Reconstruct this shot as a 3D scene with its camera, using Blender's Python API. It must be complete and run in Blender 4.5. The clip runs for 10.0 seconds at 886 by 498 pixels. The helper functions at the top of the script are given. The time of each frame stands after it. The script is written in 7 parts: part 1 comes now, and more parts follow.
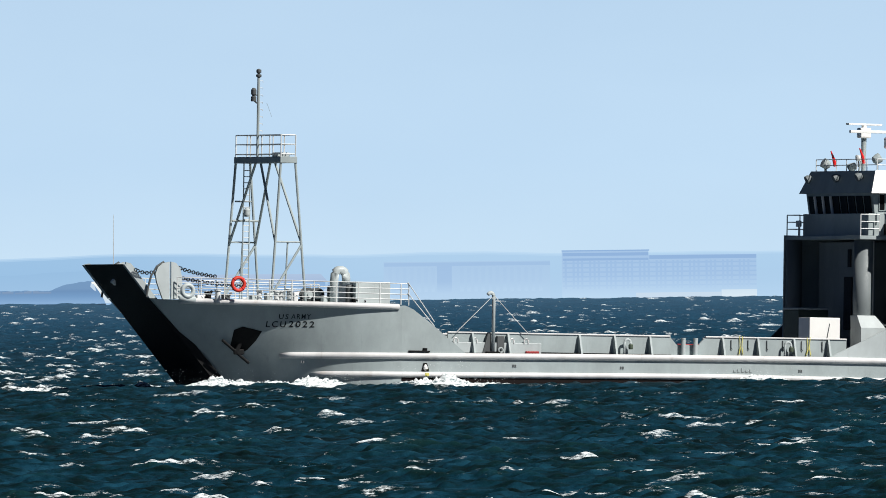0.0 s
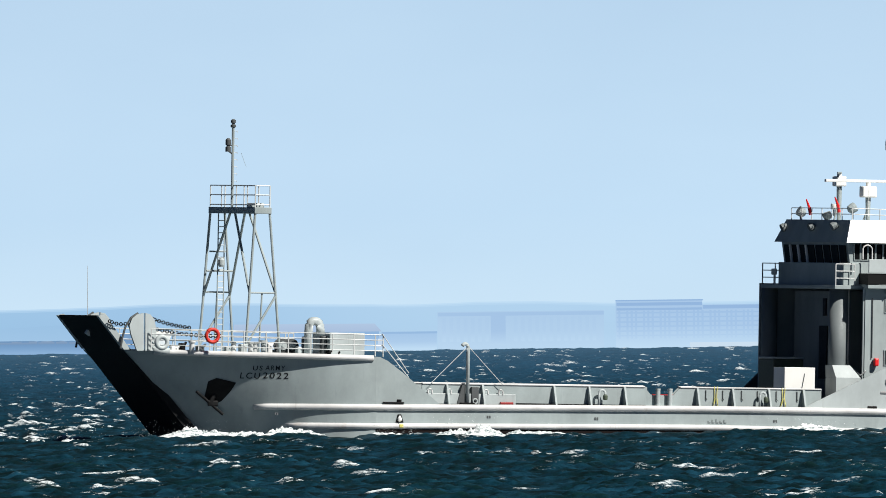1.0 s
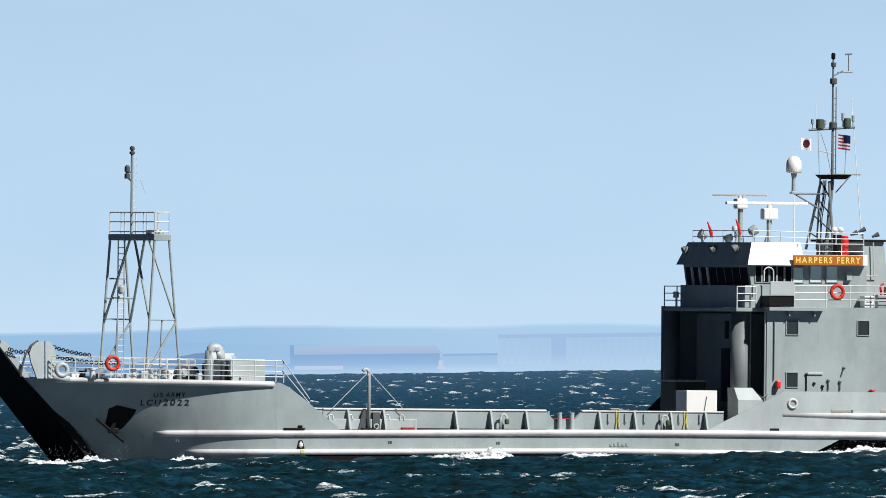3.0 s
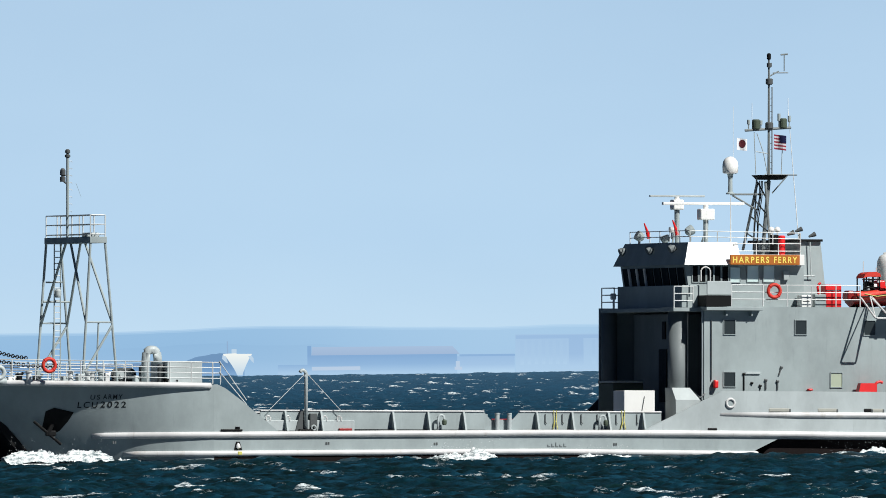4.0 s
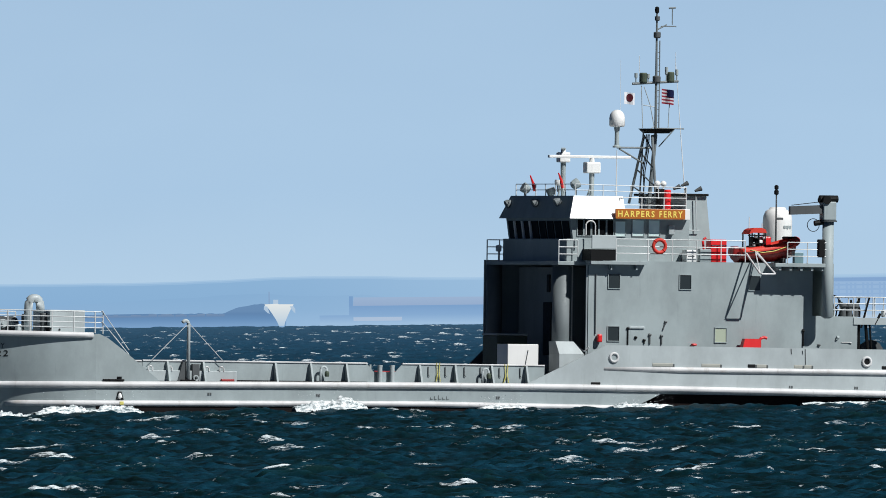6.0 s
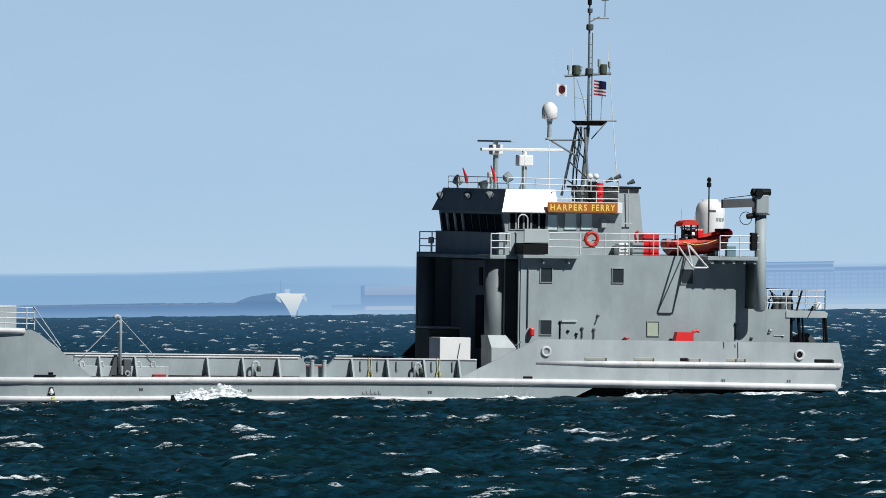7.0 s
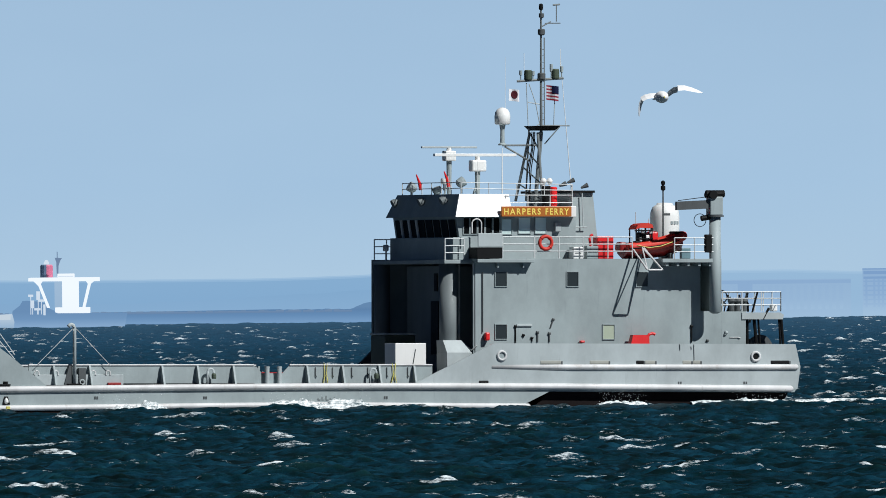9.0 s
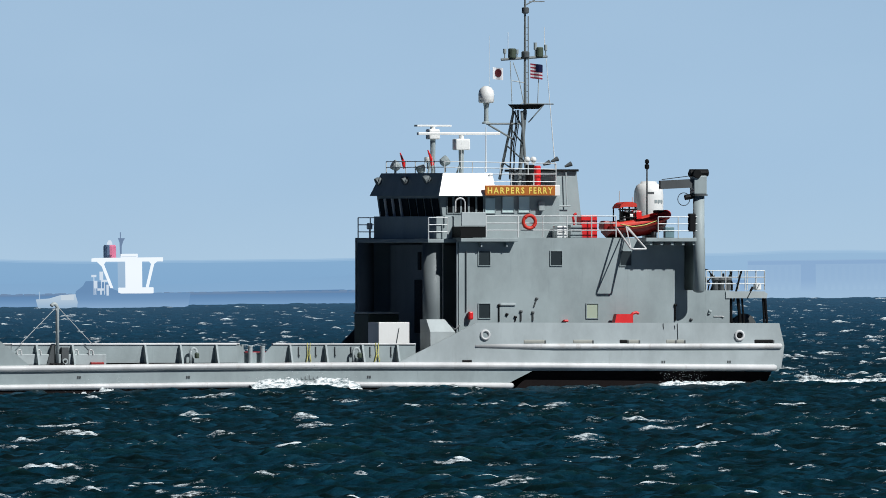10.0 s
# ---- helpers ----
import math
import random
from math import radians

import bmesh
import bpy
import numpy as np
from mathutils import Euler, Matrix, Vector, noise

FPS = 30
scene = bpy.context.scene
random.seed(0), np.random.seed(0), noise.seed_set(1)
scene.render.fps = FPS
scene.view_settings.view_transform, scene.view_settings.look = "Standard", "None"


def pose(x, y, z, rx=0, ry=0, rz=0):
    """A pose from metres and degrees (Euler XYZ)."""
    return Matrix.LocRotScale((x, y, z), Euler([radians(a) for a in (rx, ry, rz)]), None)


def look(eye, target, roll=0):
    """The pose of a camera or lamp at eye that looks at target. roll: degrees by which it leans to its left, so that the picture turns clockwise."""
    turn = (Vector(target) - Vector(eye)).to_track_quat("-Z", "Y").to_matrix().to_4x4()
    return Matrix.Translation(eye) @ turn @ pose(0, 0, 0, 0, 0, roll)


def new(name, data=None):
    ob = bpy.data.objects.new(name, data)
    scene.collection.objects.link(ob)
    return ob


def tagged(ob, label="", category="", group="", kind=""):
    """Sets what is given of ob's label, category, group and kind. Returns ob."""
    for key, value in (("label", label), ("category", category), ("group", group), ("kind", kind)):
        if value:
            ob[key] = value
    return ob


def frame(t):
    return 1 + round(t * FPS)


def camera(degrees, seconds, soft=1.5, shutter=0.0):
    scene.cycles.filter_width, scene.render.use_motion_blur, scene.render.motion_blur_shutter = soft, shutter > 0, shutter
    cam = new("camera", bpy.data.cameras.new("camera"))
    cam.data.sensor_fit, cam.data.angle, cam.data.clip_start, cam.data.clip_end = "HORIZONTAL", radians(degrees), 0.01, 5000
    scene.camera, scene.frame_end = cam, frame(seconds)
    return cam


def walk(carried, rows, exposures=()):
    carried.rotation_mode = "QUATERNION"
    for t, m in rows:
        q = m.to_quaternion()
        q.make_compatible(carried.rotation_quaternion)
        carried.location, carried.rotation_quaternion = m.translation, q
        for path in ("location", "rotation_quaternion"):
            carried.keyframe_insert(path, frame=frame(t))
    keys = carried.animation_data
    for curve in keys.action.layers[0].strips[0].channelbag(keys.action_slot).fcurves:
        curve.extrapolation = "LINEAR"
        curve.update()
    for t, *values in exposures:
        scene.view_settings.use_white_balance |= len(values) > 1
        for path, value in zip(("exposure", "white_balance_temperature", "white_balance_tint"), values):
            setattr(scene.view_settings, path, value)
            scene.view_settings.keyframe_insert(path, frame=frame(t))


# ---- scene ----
cam = camera(1.1946, 10.0, soft=0.9)
CAMERA_PATH = [
    # seconds, aim x and aim z at 2000 m
    (0.0, 9.499, 6.313),
    (0.5, 8.027, 6.844),
    (1.0, 6.992, 8.681),
    (1.5, 5.783, 9.884),
    (2.0, 4.906, 9.882),
    (2.2, 4.880, 9.718),
    (3.3, 3.888, 9.757),
    (3.5, 3.791, 9.764),
    (4.0, 3.338, 9.778),
    (4.5, 2.720, 9.423),
    (4.8, 2.530, 9.031),
    (5.0, 2.555, 8.936),
    (5.5, 2.050, 8.150),
    (5.7, 1.709, 7.574),
    (6.8, 0.963, 7.341),
    (7.0, 0.797, 6.967),
    (7.5, -0.622, 6.649),
    (8.0, -1.741, 6.401),
    (8.5, -3.301, 6.533),
    (9.0, -4.645, 7.320),
    (9.5, -6.294, 6.612),
    (10.0, -7.630, 6.425),
]
EYE = (0.0, 0.0, 6.8)
walk(cam, [(t, look(EYE, (x, 2000.0, z), -0.65)) for t, x, z in CAMERA_PATH],
     exposures=[(0.0, 0.31, 6550, 9), (0.5, 0.4, 6700, 7), (1.0, 0.35, 6620, 8), (2.0, 0.28, 6500, 10), (3.5, 0.26, 6420, 8), (4.0, 0.22, 6380, 7), (4.5, 0.19, 6360, 6), (5.0, 0.02, 6250, 8), (5.5, 0.0, 6200, 8), (7.5, -0.02, 6150, 8), (9.0, -0.09, 6100, 7), (10.0, -0.1, 6100, 7)])

# ---- light ----
world = bpy.data.worlds.new("sky")
scene.world = world
world.use_nodes = True
wn = world.node_tree
sky = wn.nodes.new("ShaderNodeTexSky")
sky.sky_type, sky.sun_disc = "NISHITA", False
sky.sun_elevation, sky.sun_rotation = radians(45.1), radians(127.9)
sky.air_density, sky.dust_density, sky.ozone_density = 0.13, 0.0, 3.0
wn.links.new(sky.outputs[0], wn.nodes["Background"].inputs[0])
wn.nodes["Background"].inputs[1].default_value = 0.05

sun = new("sun", bpy.data.lights.new("sun", "SUN"))
sun.data.energy, sun.data.angle, sun.data.color = 5.0, radians(0.53), (1.0, 0.965, 0.92)
sun.matrix_world = look((167.6, -130.6, 213.0), (0, 0, 0))


# ---- materials ----
def nodes_of(name):
    m = bpy.data.materials.new(name)
    m.use_nodes = True
    nt = m.node_tree
    return m, nt, nt.nodes["Principled BSDF"]


def node(nt, kind, **settings):
    n = nt.nodes.new(kind)
    for key, value in settings.items():
        n.inputs[key.replace("_", " ")].default_value = value
    return n


def coords(nt, scale=(1, 1, 1)):
    tc = nt.nodes.new("ShaderNodeTexCoord")
    mp = nt.nodes.new("ShaderNodeMapping")
    mp.inputs["Scale"].default_value = scale
    nt.links.new(tc.outputs["Object"], mp.inputs["Vector"])
    return mp.outputs["Vector"]


def ramp(nt, source, stops):
    r = nt.nodes.new("ShaderNodeValToRGB")
    while len(r.color_ramp.elements) < len(stops):
        r.color_ramp.elements.new(0.5)
    for e, (p, c) in zip(r.color_ramp.elements, stops):
        e.position = p
        e.color = (c[0], c[1], c[2], 1) if not isinstance(c, (int, float)) else (c, c, c, 1)
    nt.links.new(source, r.inputs[0])
    return r.outputs[0]


def mix(nt, fac, a, b):
    m = nt.nodes.new("ShaderNodeMix")
    m.data_type = "RGBA"
    for value, socket in ((fac, m.inputs[0]), (a, m.inputs[6]), (b, m.inputs[7])):
        if isinstance(value, bpy.types.NodeSocket):
            nt.links.new(value, socket)
        elif isinstance(value, (int, float)):
            socket.default_value = value
        else:
            socket.default_value = (*value, 1)
    return m.outputs[2]


def paint(name, colour, rough=0.5, wear=0.12, dark=None, streak=1.0, metal=0.0, bump=0.02, rust=0.0):
    """Weathered paint: broad fading, fine grain and vertical runs."""
    m, nt, bsdf = nodes_of(name)
    broad = node(nt, "ShaderNodeTexNoise", Scale=0.7, Detail=6.0, Roughness=0.6)
    nt.links.new(coords(nt, (1, 1, 0.6)), broad.inputs["Vector"])
    runs = node(nt, "ShaderNodeTexNoise", Scale=3.0, Detail=5.0, Roughness=0.65)
    nt.links.new(coords(nt, (1.2, 1.2, 0.12)), runs.inputs["Vector"])
    fine = node(nt, "ShaderNodeTexNoise", Scale=14.0, Detail=4.0)
    nt.links.new(coords(nt), fine.inputs["Vector"])
    light = tuple(min(1, c * (1 + wear)) for c in colour)
    low = tuple(c * (1 - wear) for c in colour)
    c1 = mix(nt, ramp(nt, broad.outputs[0], [(0.35, 0.0), (0.65, 1.0)]), low, light)
    dirty = dark or tuple(c * 0.55 for c in colour)
    c2 = mix(nt, ramp(nt, runs.outputs[0], [(0.60, 0.0), (0.80, 0.45 * streak)]), c1, dirty)
    if rust:
        spots = node(nt, "ShaderNodeTexNoise", Scale=0.45, Detail=7.0, Roughness=0.7)
        nt.links.new(coords(nt, (1.0, 1.0, 2.0)), spots.inputs["Vector"])
        c2 = mix(nt, ramp(nt, spots.outputs[0], [(0.58, 0.0), (0.74, rust)]), c2, (0.26, 0.15, 0.06))
    nt.links.new(c2, bsdf.inputs["Base Color"])
    bsdf.inputs["Metallic"].default_value = metal
    if max(colour) < 0.05:
        bsdf.inputs["Specular IOR Level"].default_value = 0.15
    nt.links.new(ramp(nt, fine.outputs[0], [(0.3, max(0.05, rough - 0.1)), (0.7, min(1, rough + 0.12))]), bsdf.inputs["Roughness"])
    b = node(nt, "ShaderNodeBump", Strength=0.35, Distance=bump)
    nt.links.new(broad.outputs[0], b.inputs["Height"])
    nt.links.new(b.outputs[0], bsdf.inputs["Normal"])
    return m


GREY = paint("haze_grey_paint", (0.304, 0.354, 0.362), 0.6)
GREY_LIGHT = paint("pale_grey_paint", (0.395, 0.44, 0.448), 0.5)
GREY_MID = paint("mid_and_shade_grey_paint", (0.15, 0.172, 0.178), 0.6)
GREY_DARK = paint("deck_grey_paint", (0.07, 0.078, 0.082), 0.65)
STEEL = paint("galvanised_steel", (0.6, 0.62, 0.62), 0.45)
WHITE = paint("white_paint", (0.8, 0.8, 0.78), 0.4, wear=0.04, streak=0.3)
RUB = paint("worn_rubbing_strake", (0.6, 0.6, 0.6), 0.5, wear=0.15, dark=(0.22, 0.16, 0.12), rust=0.5)
BOOT = paint("black_bottom_paint", (0.008, 0.005, 0.005), 0.75)
BLACK = paint("black_paint", (0.0075, 0.008, 0.0085), 0.6)
RED = paint("red_paint", (0.68, 0.012, 0.014), 0.45, wear=0.1, streak=0.3)
DULL_RED = paint("dull_red_paint", (0.3, 0.014, 0.014), 0.55, wear=0.15)
ORANGE = paint("orange_fabric", (0.56, 0.032, 0.016), 0.6, wear=0.1, streak=0.3)
YELLOW = paint("yellow_strap", (0.62, 0.56, 0.14), 0.6, streak=0.3)
AMBER = paint("amber_board", (0.42, 0.12, 0.006), 0.6, streak=0.3)
AMBER_LETTER = paint("yellow_lettering", (0.95, 0.72, 0.14), 0.5, streak=0.1)
LETTER = paint("black_lettering", (0.018, 0.02, 0.022), 0.6)
GREEN = paint("olive_drab", (0.055, 0.075, 0.05), 0.6)


def glass_material(name, tint, rough=0.06):
    m, nt, bsdf = nodes_of(name)
    bsdf.inputs["Base Color"].default_value = (*tint, 1)
    bsdf.inputs["Roughness"].default_value = rough
    bsdf.inputs["IOR"].default_value = 1.6
    n = node(nt, "ShaderNodeTexNoise", Scale=1.4)
    nt.links.new(coords(nt), n.inputs["Vector"])
    b = node(nt, "ShaderNodeBump", Strength=0.05, Distance=0.02)
    nt.links.new(n.outputs[0], b.inputs["Height"])
    nt.links.new(b.outputs[0], bsdf.inputs["Normal"])
    return m


GLASS_DARK = glass_material("dark_window_glass", (0.022, 0.03, 0.032), 0.3)
GLASS_BLACK = glass_material("unlit_wheelhouse_glass", (0.004, 0.005, 0.006), 0.5)
GLASS_BLACK.node_tree.nodes["Principled BSDF"].inputs["Specular IOR Level"].default_value = 0.12
GLASS_BLACK.node_tree.nodes["Principled BSDF"].inputs["IOR"].default_value = 1.3
# the sky's reflection is put into this pale base colour
GLASS_TEAL = glass_material("sky_pale_window_glass", (0.66, 0.8, 0.77), 0.2)
GLASS_TEAL.node_tree.nodes["Principled BSDF"].inputs["Metallic"].default_value = 0.15


def water_material():
    """Wind-torn water: dark body colour with a little gloss, crests greened by height, far haze mixed in, white where
    it breaks.
    """
    m, nt, bsdf = nodes_of("sea_water")
    tc = nt.nodes.new("ShaderNodeTexCoord")
    sep = nt.nodes.new("ShaderNodeSeparateXYZ")
    nt.links.new(tc.outputs["Object"], sep.inputs[0])
    ripple = node(nt, "ShaderNodeTexNoise", Scale=2.2, Detail=6.0, Roughness=0.65)
    nt.links.new(coords(nt, (1.0, 0.35, 1.0)), ripple.inputs["Vector"])
    patch = node(nt, "ShaderNodeTexNoise", Scale=0.62, Detail=7.0, Roughness=0.66)
    nt.links.new(coords(nt, (1.0, 0.2, 2.2)), patch.inputs["Vector"])
    broad = node(nt, "ShaderNodeTexNoise", Scale=0.06, Detail=2.0)
    nt.links.new(coords(nt, (1.0, 0.6, 1.0)), broad.inputs["Vector"])
    lace = node(nt, "ShaderNodeTexNoise", Scale=3.4, Detail=9.0, Roughness=0.8)
    nt.links.new(coords(nt, (1.0, 0.35, 5.0)), lace.inputs["Vector"])
    body = ramp(nt, patch.outputs[0], [(0.39, (0.0006, 0.0058, 0.0056)), (0.46, (0.0010, 0.0128, 0.0170)), (0.53, (0.0020, 0.0228, 0.0385)), (0.65, (0.007, 0.048, 0.082))])
    body = mix(nt, ramp(nt, broad.outputs[0], [(0.35, 0.0), (0.7, 0.4)]), body, (0.0012, 0.016, 0.019))
    # distance haze is put into the colour: bluer further out
    far_haze = nt.nodes.new("ShaderNodeMapRange")
    far_haze.inputs[1].default_value, far_haze.inputs[2].default_value, far_haze.inputs[4].default_value = 1950, 3800, 0.6
    nt.links.new(sep.outputs[1], far_haze.inputs[0])
    body = mix(nt, far_haze.outputs[0], body, (0.013, 0.064, 0.128))
    # light through thin crests is put in as a green by height
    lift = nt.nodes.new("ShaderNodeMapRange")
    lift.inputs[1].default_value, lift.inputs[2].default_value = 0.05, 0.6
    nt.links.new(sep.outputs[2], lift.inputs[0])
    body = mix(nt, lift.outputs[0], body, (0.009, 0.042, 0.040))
    foam = nt.nodes.new("ShaderNodeAttribute")
    foam.attribute_name = "breaking"
    add = nt.nodes.new("ShaderNodeMath")
    add.operation = "MULTIPLY_ADD"
    nt.links.new(lace.outputs[0], add.inputs[0])
    add.inputs[1].default_value = 6.0
    nt.links.new(foam.outputs["Fac"], add.inputs[2])
    band = nt.nodes.new("ShaderNodeMapRange")
    band.inputs[1].default_value, band.inputs[2].default_value = 3.62, 4.35
    nt.links.new(add.outputs[0], band.inputs[0])
    b = node(nt, "ShaderNodeBump", Strength=0.65, Distance=0.12)
    nt.links.new(ripple.outputs[0], b.inputs["Height"])
    deep = nt.nodes.new("ShaderNodeBsdfDiffuse")
    nt.links.new(mix(nt, band.outputs[0], body, mix(nt, far_haze.outputs[0], (0.76, 0.83, 0.86), (0.74, 0.81, 0.85))), deep.inputs["Color"])
    nt.links.new(b.outputs[0], deep.inputs["Normal"])
    gloss = nt.nodes.new("ShaderNodeBsdfGlossy")
    gloss.inputs["Roughness"].default_value = 0.28
    gloss.inputs["Color"].default_value = (0.85, 0.93, 1.0, 1)
    nt.links.new(b.outputs[0], gloss.inputs["Normal"])
    share = nt.nodes.new("ShaderNodeMapRange")
    share.inputs[3].default_value, share.inputs[4].default_value = 0.085, 0.0
    nt.links.new(band.outputs[0], share.inputs[0])
    both = nt.nodes.new("ShaderNodeMixShader")
    nt.links.new(share.outputs[0], both.inputs[0])
    nt.links.new(deep.outputs[0], both.inputs[1])
    nt.links.new(gloss.outputs[0], both.inputs[2])
    nt.nodes.remove(bsdf)
    nt.links.new(both.outputs[0], nt.nodes["Material Output"].inputs[0])
    return m


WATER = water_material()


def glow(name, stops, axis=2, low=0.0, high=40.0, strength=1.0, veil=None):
    """Plain distance that glows: haze is put into its colour by height, and more along the shore."""
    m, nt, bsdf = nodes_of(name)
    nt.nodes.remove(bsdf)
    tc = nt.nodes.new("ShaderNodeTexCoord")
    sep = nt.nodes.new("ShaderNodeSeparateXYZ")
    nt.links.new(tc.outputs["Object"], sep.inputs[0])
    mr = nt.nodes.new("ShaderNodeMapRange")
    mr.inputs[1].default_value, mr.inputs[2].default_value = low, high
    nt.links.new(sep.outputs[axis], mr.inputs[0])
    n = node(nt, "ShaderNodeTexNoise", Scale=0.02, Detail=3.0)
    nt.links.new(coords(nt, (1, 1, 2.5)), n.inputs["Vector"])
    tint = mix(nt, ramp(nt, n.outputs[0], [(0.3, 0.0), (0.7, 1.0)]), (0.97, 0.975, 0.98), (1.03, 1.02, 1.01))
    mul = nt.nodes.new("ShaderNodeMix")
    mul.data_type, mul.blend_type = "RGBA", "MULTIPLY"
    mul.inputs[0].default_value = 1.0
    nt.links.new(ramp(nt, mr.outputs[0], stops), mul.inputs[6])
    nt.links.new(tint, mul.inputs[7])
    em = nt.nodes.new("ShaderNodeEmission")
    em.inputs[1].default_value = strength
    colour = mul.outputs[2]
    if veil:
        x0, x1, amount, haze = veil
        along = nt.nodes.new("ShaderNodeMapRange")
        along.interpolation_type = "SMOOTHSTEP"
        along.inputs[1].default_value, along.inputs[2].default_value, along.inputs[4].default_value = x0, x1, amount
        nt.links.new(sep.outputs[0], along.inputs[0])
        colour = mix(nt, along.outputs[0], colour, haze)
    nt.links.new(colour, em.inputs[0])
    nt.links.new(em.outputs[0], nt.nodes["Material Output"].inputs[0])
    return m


# ---- mesh tools ----
def finish(bm, name, material, smooth=False):
    me = bpy.data.meshes.new(name)
    bmesh.ops.recalc_face_normals(bm, faces=bm.faces)
    for fc in bm.faces:
        fc.smooth = smooth
    bm.to_mesh(me)
    bm.free()
    for m in material if isinstance(material, (list, tuple)) else [material]:
        me.materials.append(m)
    return me


def part(name, bm, material, parent=None, label="", smooth=False):
    ob = new(name, finish(bm, name, material, smooth))
    ob.parent = parent
    if label:
        ob["label"] = label
    return ob


def box(bm, x0, x1, y0, y1, z0, z1, bevel=0.0):
    made = bmesh.ops.create_cube(bm, size=1.0)["verts"]
    for v in made:
        v.co = Vector((x0 + (x1 - x0) * (v.co.x + 0.5), y0 + (y1 - y0) * (v.co.y + 0.5), z0 + (z1 - z0) * (v.co.z + 0.5)))
    if bevel:
        edges = list({e for v in made for e in v.link_edges})
        bmesh.ops.bevel(bm, geom=edges, offset=bevel, segments=2, affect="EDGES", profile=0.5)
    return bm


def prism(bm, outline, y0, y1):
    """An outline in x and z, carried across from y0 to y1."""
    a = [bm.verts.new((x, y0, z)) for x, z in outline]
    b = [bm.verts.new((x, y1, z)) for x, z in outline]
    bm.faces.new(a)
    bm.faces.new(b[::-1])
    for i in range(len(a)):
        j = (i + 1) % len(a)
        bm.faces.new((a[i], b[i], b[j], a[j]))
    return bm


def hexa(bm, low, high):
    """A solid between two quads of the same winding."""
    a = [bm.verts.new(p) for p in low]
    b = [bm.verts.new(p) for p in high]
    bm.faces.new(a)
    bm.faces.new(b[::-1])
    n = len(a)
    for i in range(n):
        j = (i + 1) % n
        bm.faces.new((a[i], b[i], b[j], a[j]))
    return bm


def rod(bm, p, q, r, sides=8, r2=None):
    p, q = Vector(p), Vector(q)
    d = q - p
    made = bmesh.ops.create_cone(bm, cap_ends=True, segments=sides, radius1=r, radius2=r if r2 is None else r2, depth=d.length)["verts"]
    m = Matrix.Translation((p + q) / 2) @ d.to_track_quat("Z", "Y").to_matrix().to_4x4()
    bmesh.ops.transform(bm, matrix=m, verts=made)
    return bm


def sweep(bm, points, r, sides=10):
    """One smooth tube along points."""
    points = [Vector(p) for p in points]
    rings = []
    for i, p in enumerate(points):
        d = (points[min(i + 1, len(points) - 1)] - points[max(i - 1, 0)]).normalized()
        u = d.cross(Vector((0, 0, 1)) if abs(d.z) < 0.9 else Vector((0, 1, 0))).normalized()
        w = u.cross(d).normalized()
        rings.append([bm.verts.new(p + r * (math.cos(2 * math.pi * k / sides) * u + math.sin(2 * math.pi * k / sides) * w)) for k in range(sides)])
    for a, b in zip(rings, rings[1:]):
        for k in range(sides):
            j = (k + 1) % sides
            bm.faces.new((a[k], a[j], b[j], b[k]))
    bm.faces.new(rings[0][::-1])
    bm.faces.new(rings[-1])
    return bm


def pipe(bm, points, r, sides=8):
    """A tube along points, its corners eased by short chords."""
    pts = [Vector(p) for p in points]
    line = [pts[0]]
    for a, b, c in zip(pts, pts[1:], pts[2:]):
        e1, e2 = min(1.5 * r, (b - a).length * 0.4), min(1.5 * r, (c - b).length * 0.4)
        line += [b + (a - b).normalized() * e1, b + (c - b).normalized() * e2]
    line.append(pts[-1])
    return sweep(bm, line, r, sides)


def lathe(bm, profile, centre, sides=16):
    """Rings of (radius, height) about an upright axis."""
    rings = []
    for r, z in profile:
        rings.append([bm.verts.new((centre[0] + r * math.cos(2 * math.pi * i / sides), centre[1] + r * math.sin(2 * math.pi * i / sides), centre[2] + z)) for i in range(sides)])
    for a, b in zip(rings, rings[1:]):
        for i in range(sides):
            j = (i + 1) % sides
            bm.faces.new((a[i], a[j], b[j], b[i]))
    bm.faces.new(rings[0][::-1])
    bm.faces.new(rings[-1])
    return bm


def ring(bm, centre, radius, tube, axis="Y", sides=24, rim=8):
    """A torus."""
    verts = []
    for i in range(sides):
        a = 2 * math.pi * i / sides
        row = []
        for k in range(rim):
            b = 2 * math.pi * k / rim
            u, w = (radius + tube * math.cos(b)) * math.cos(a), (radius + tube * math.cos(b)) * math.sin(a)
            h = tube * math.sin(b)
            off = (u, h, w) if axis == "Y" else (h, u, w) if axis == "X" else (u, w, h)
            row.append(bm.verts.new(Vector(centre) + Vector(off)))
        verts.append(row)
    for i in range(sides):
        for k in range(rim):
            bm.faces.new((verts[i][k], verts[(i + 1) % sides][k], verts[(i + 1) % sides][(k + 1) % rim], verts[i][(k + 1) % rim]))
    return bm


B = bmesh.new


def thing(name, label, category, group="", kind=""):
    return tagged(new(name), label, category, group, kind)


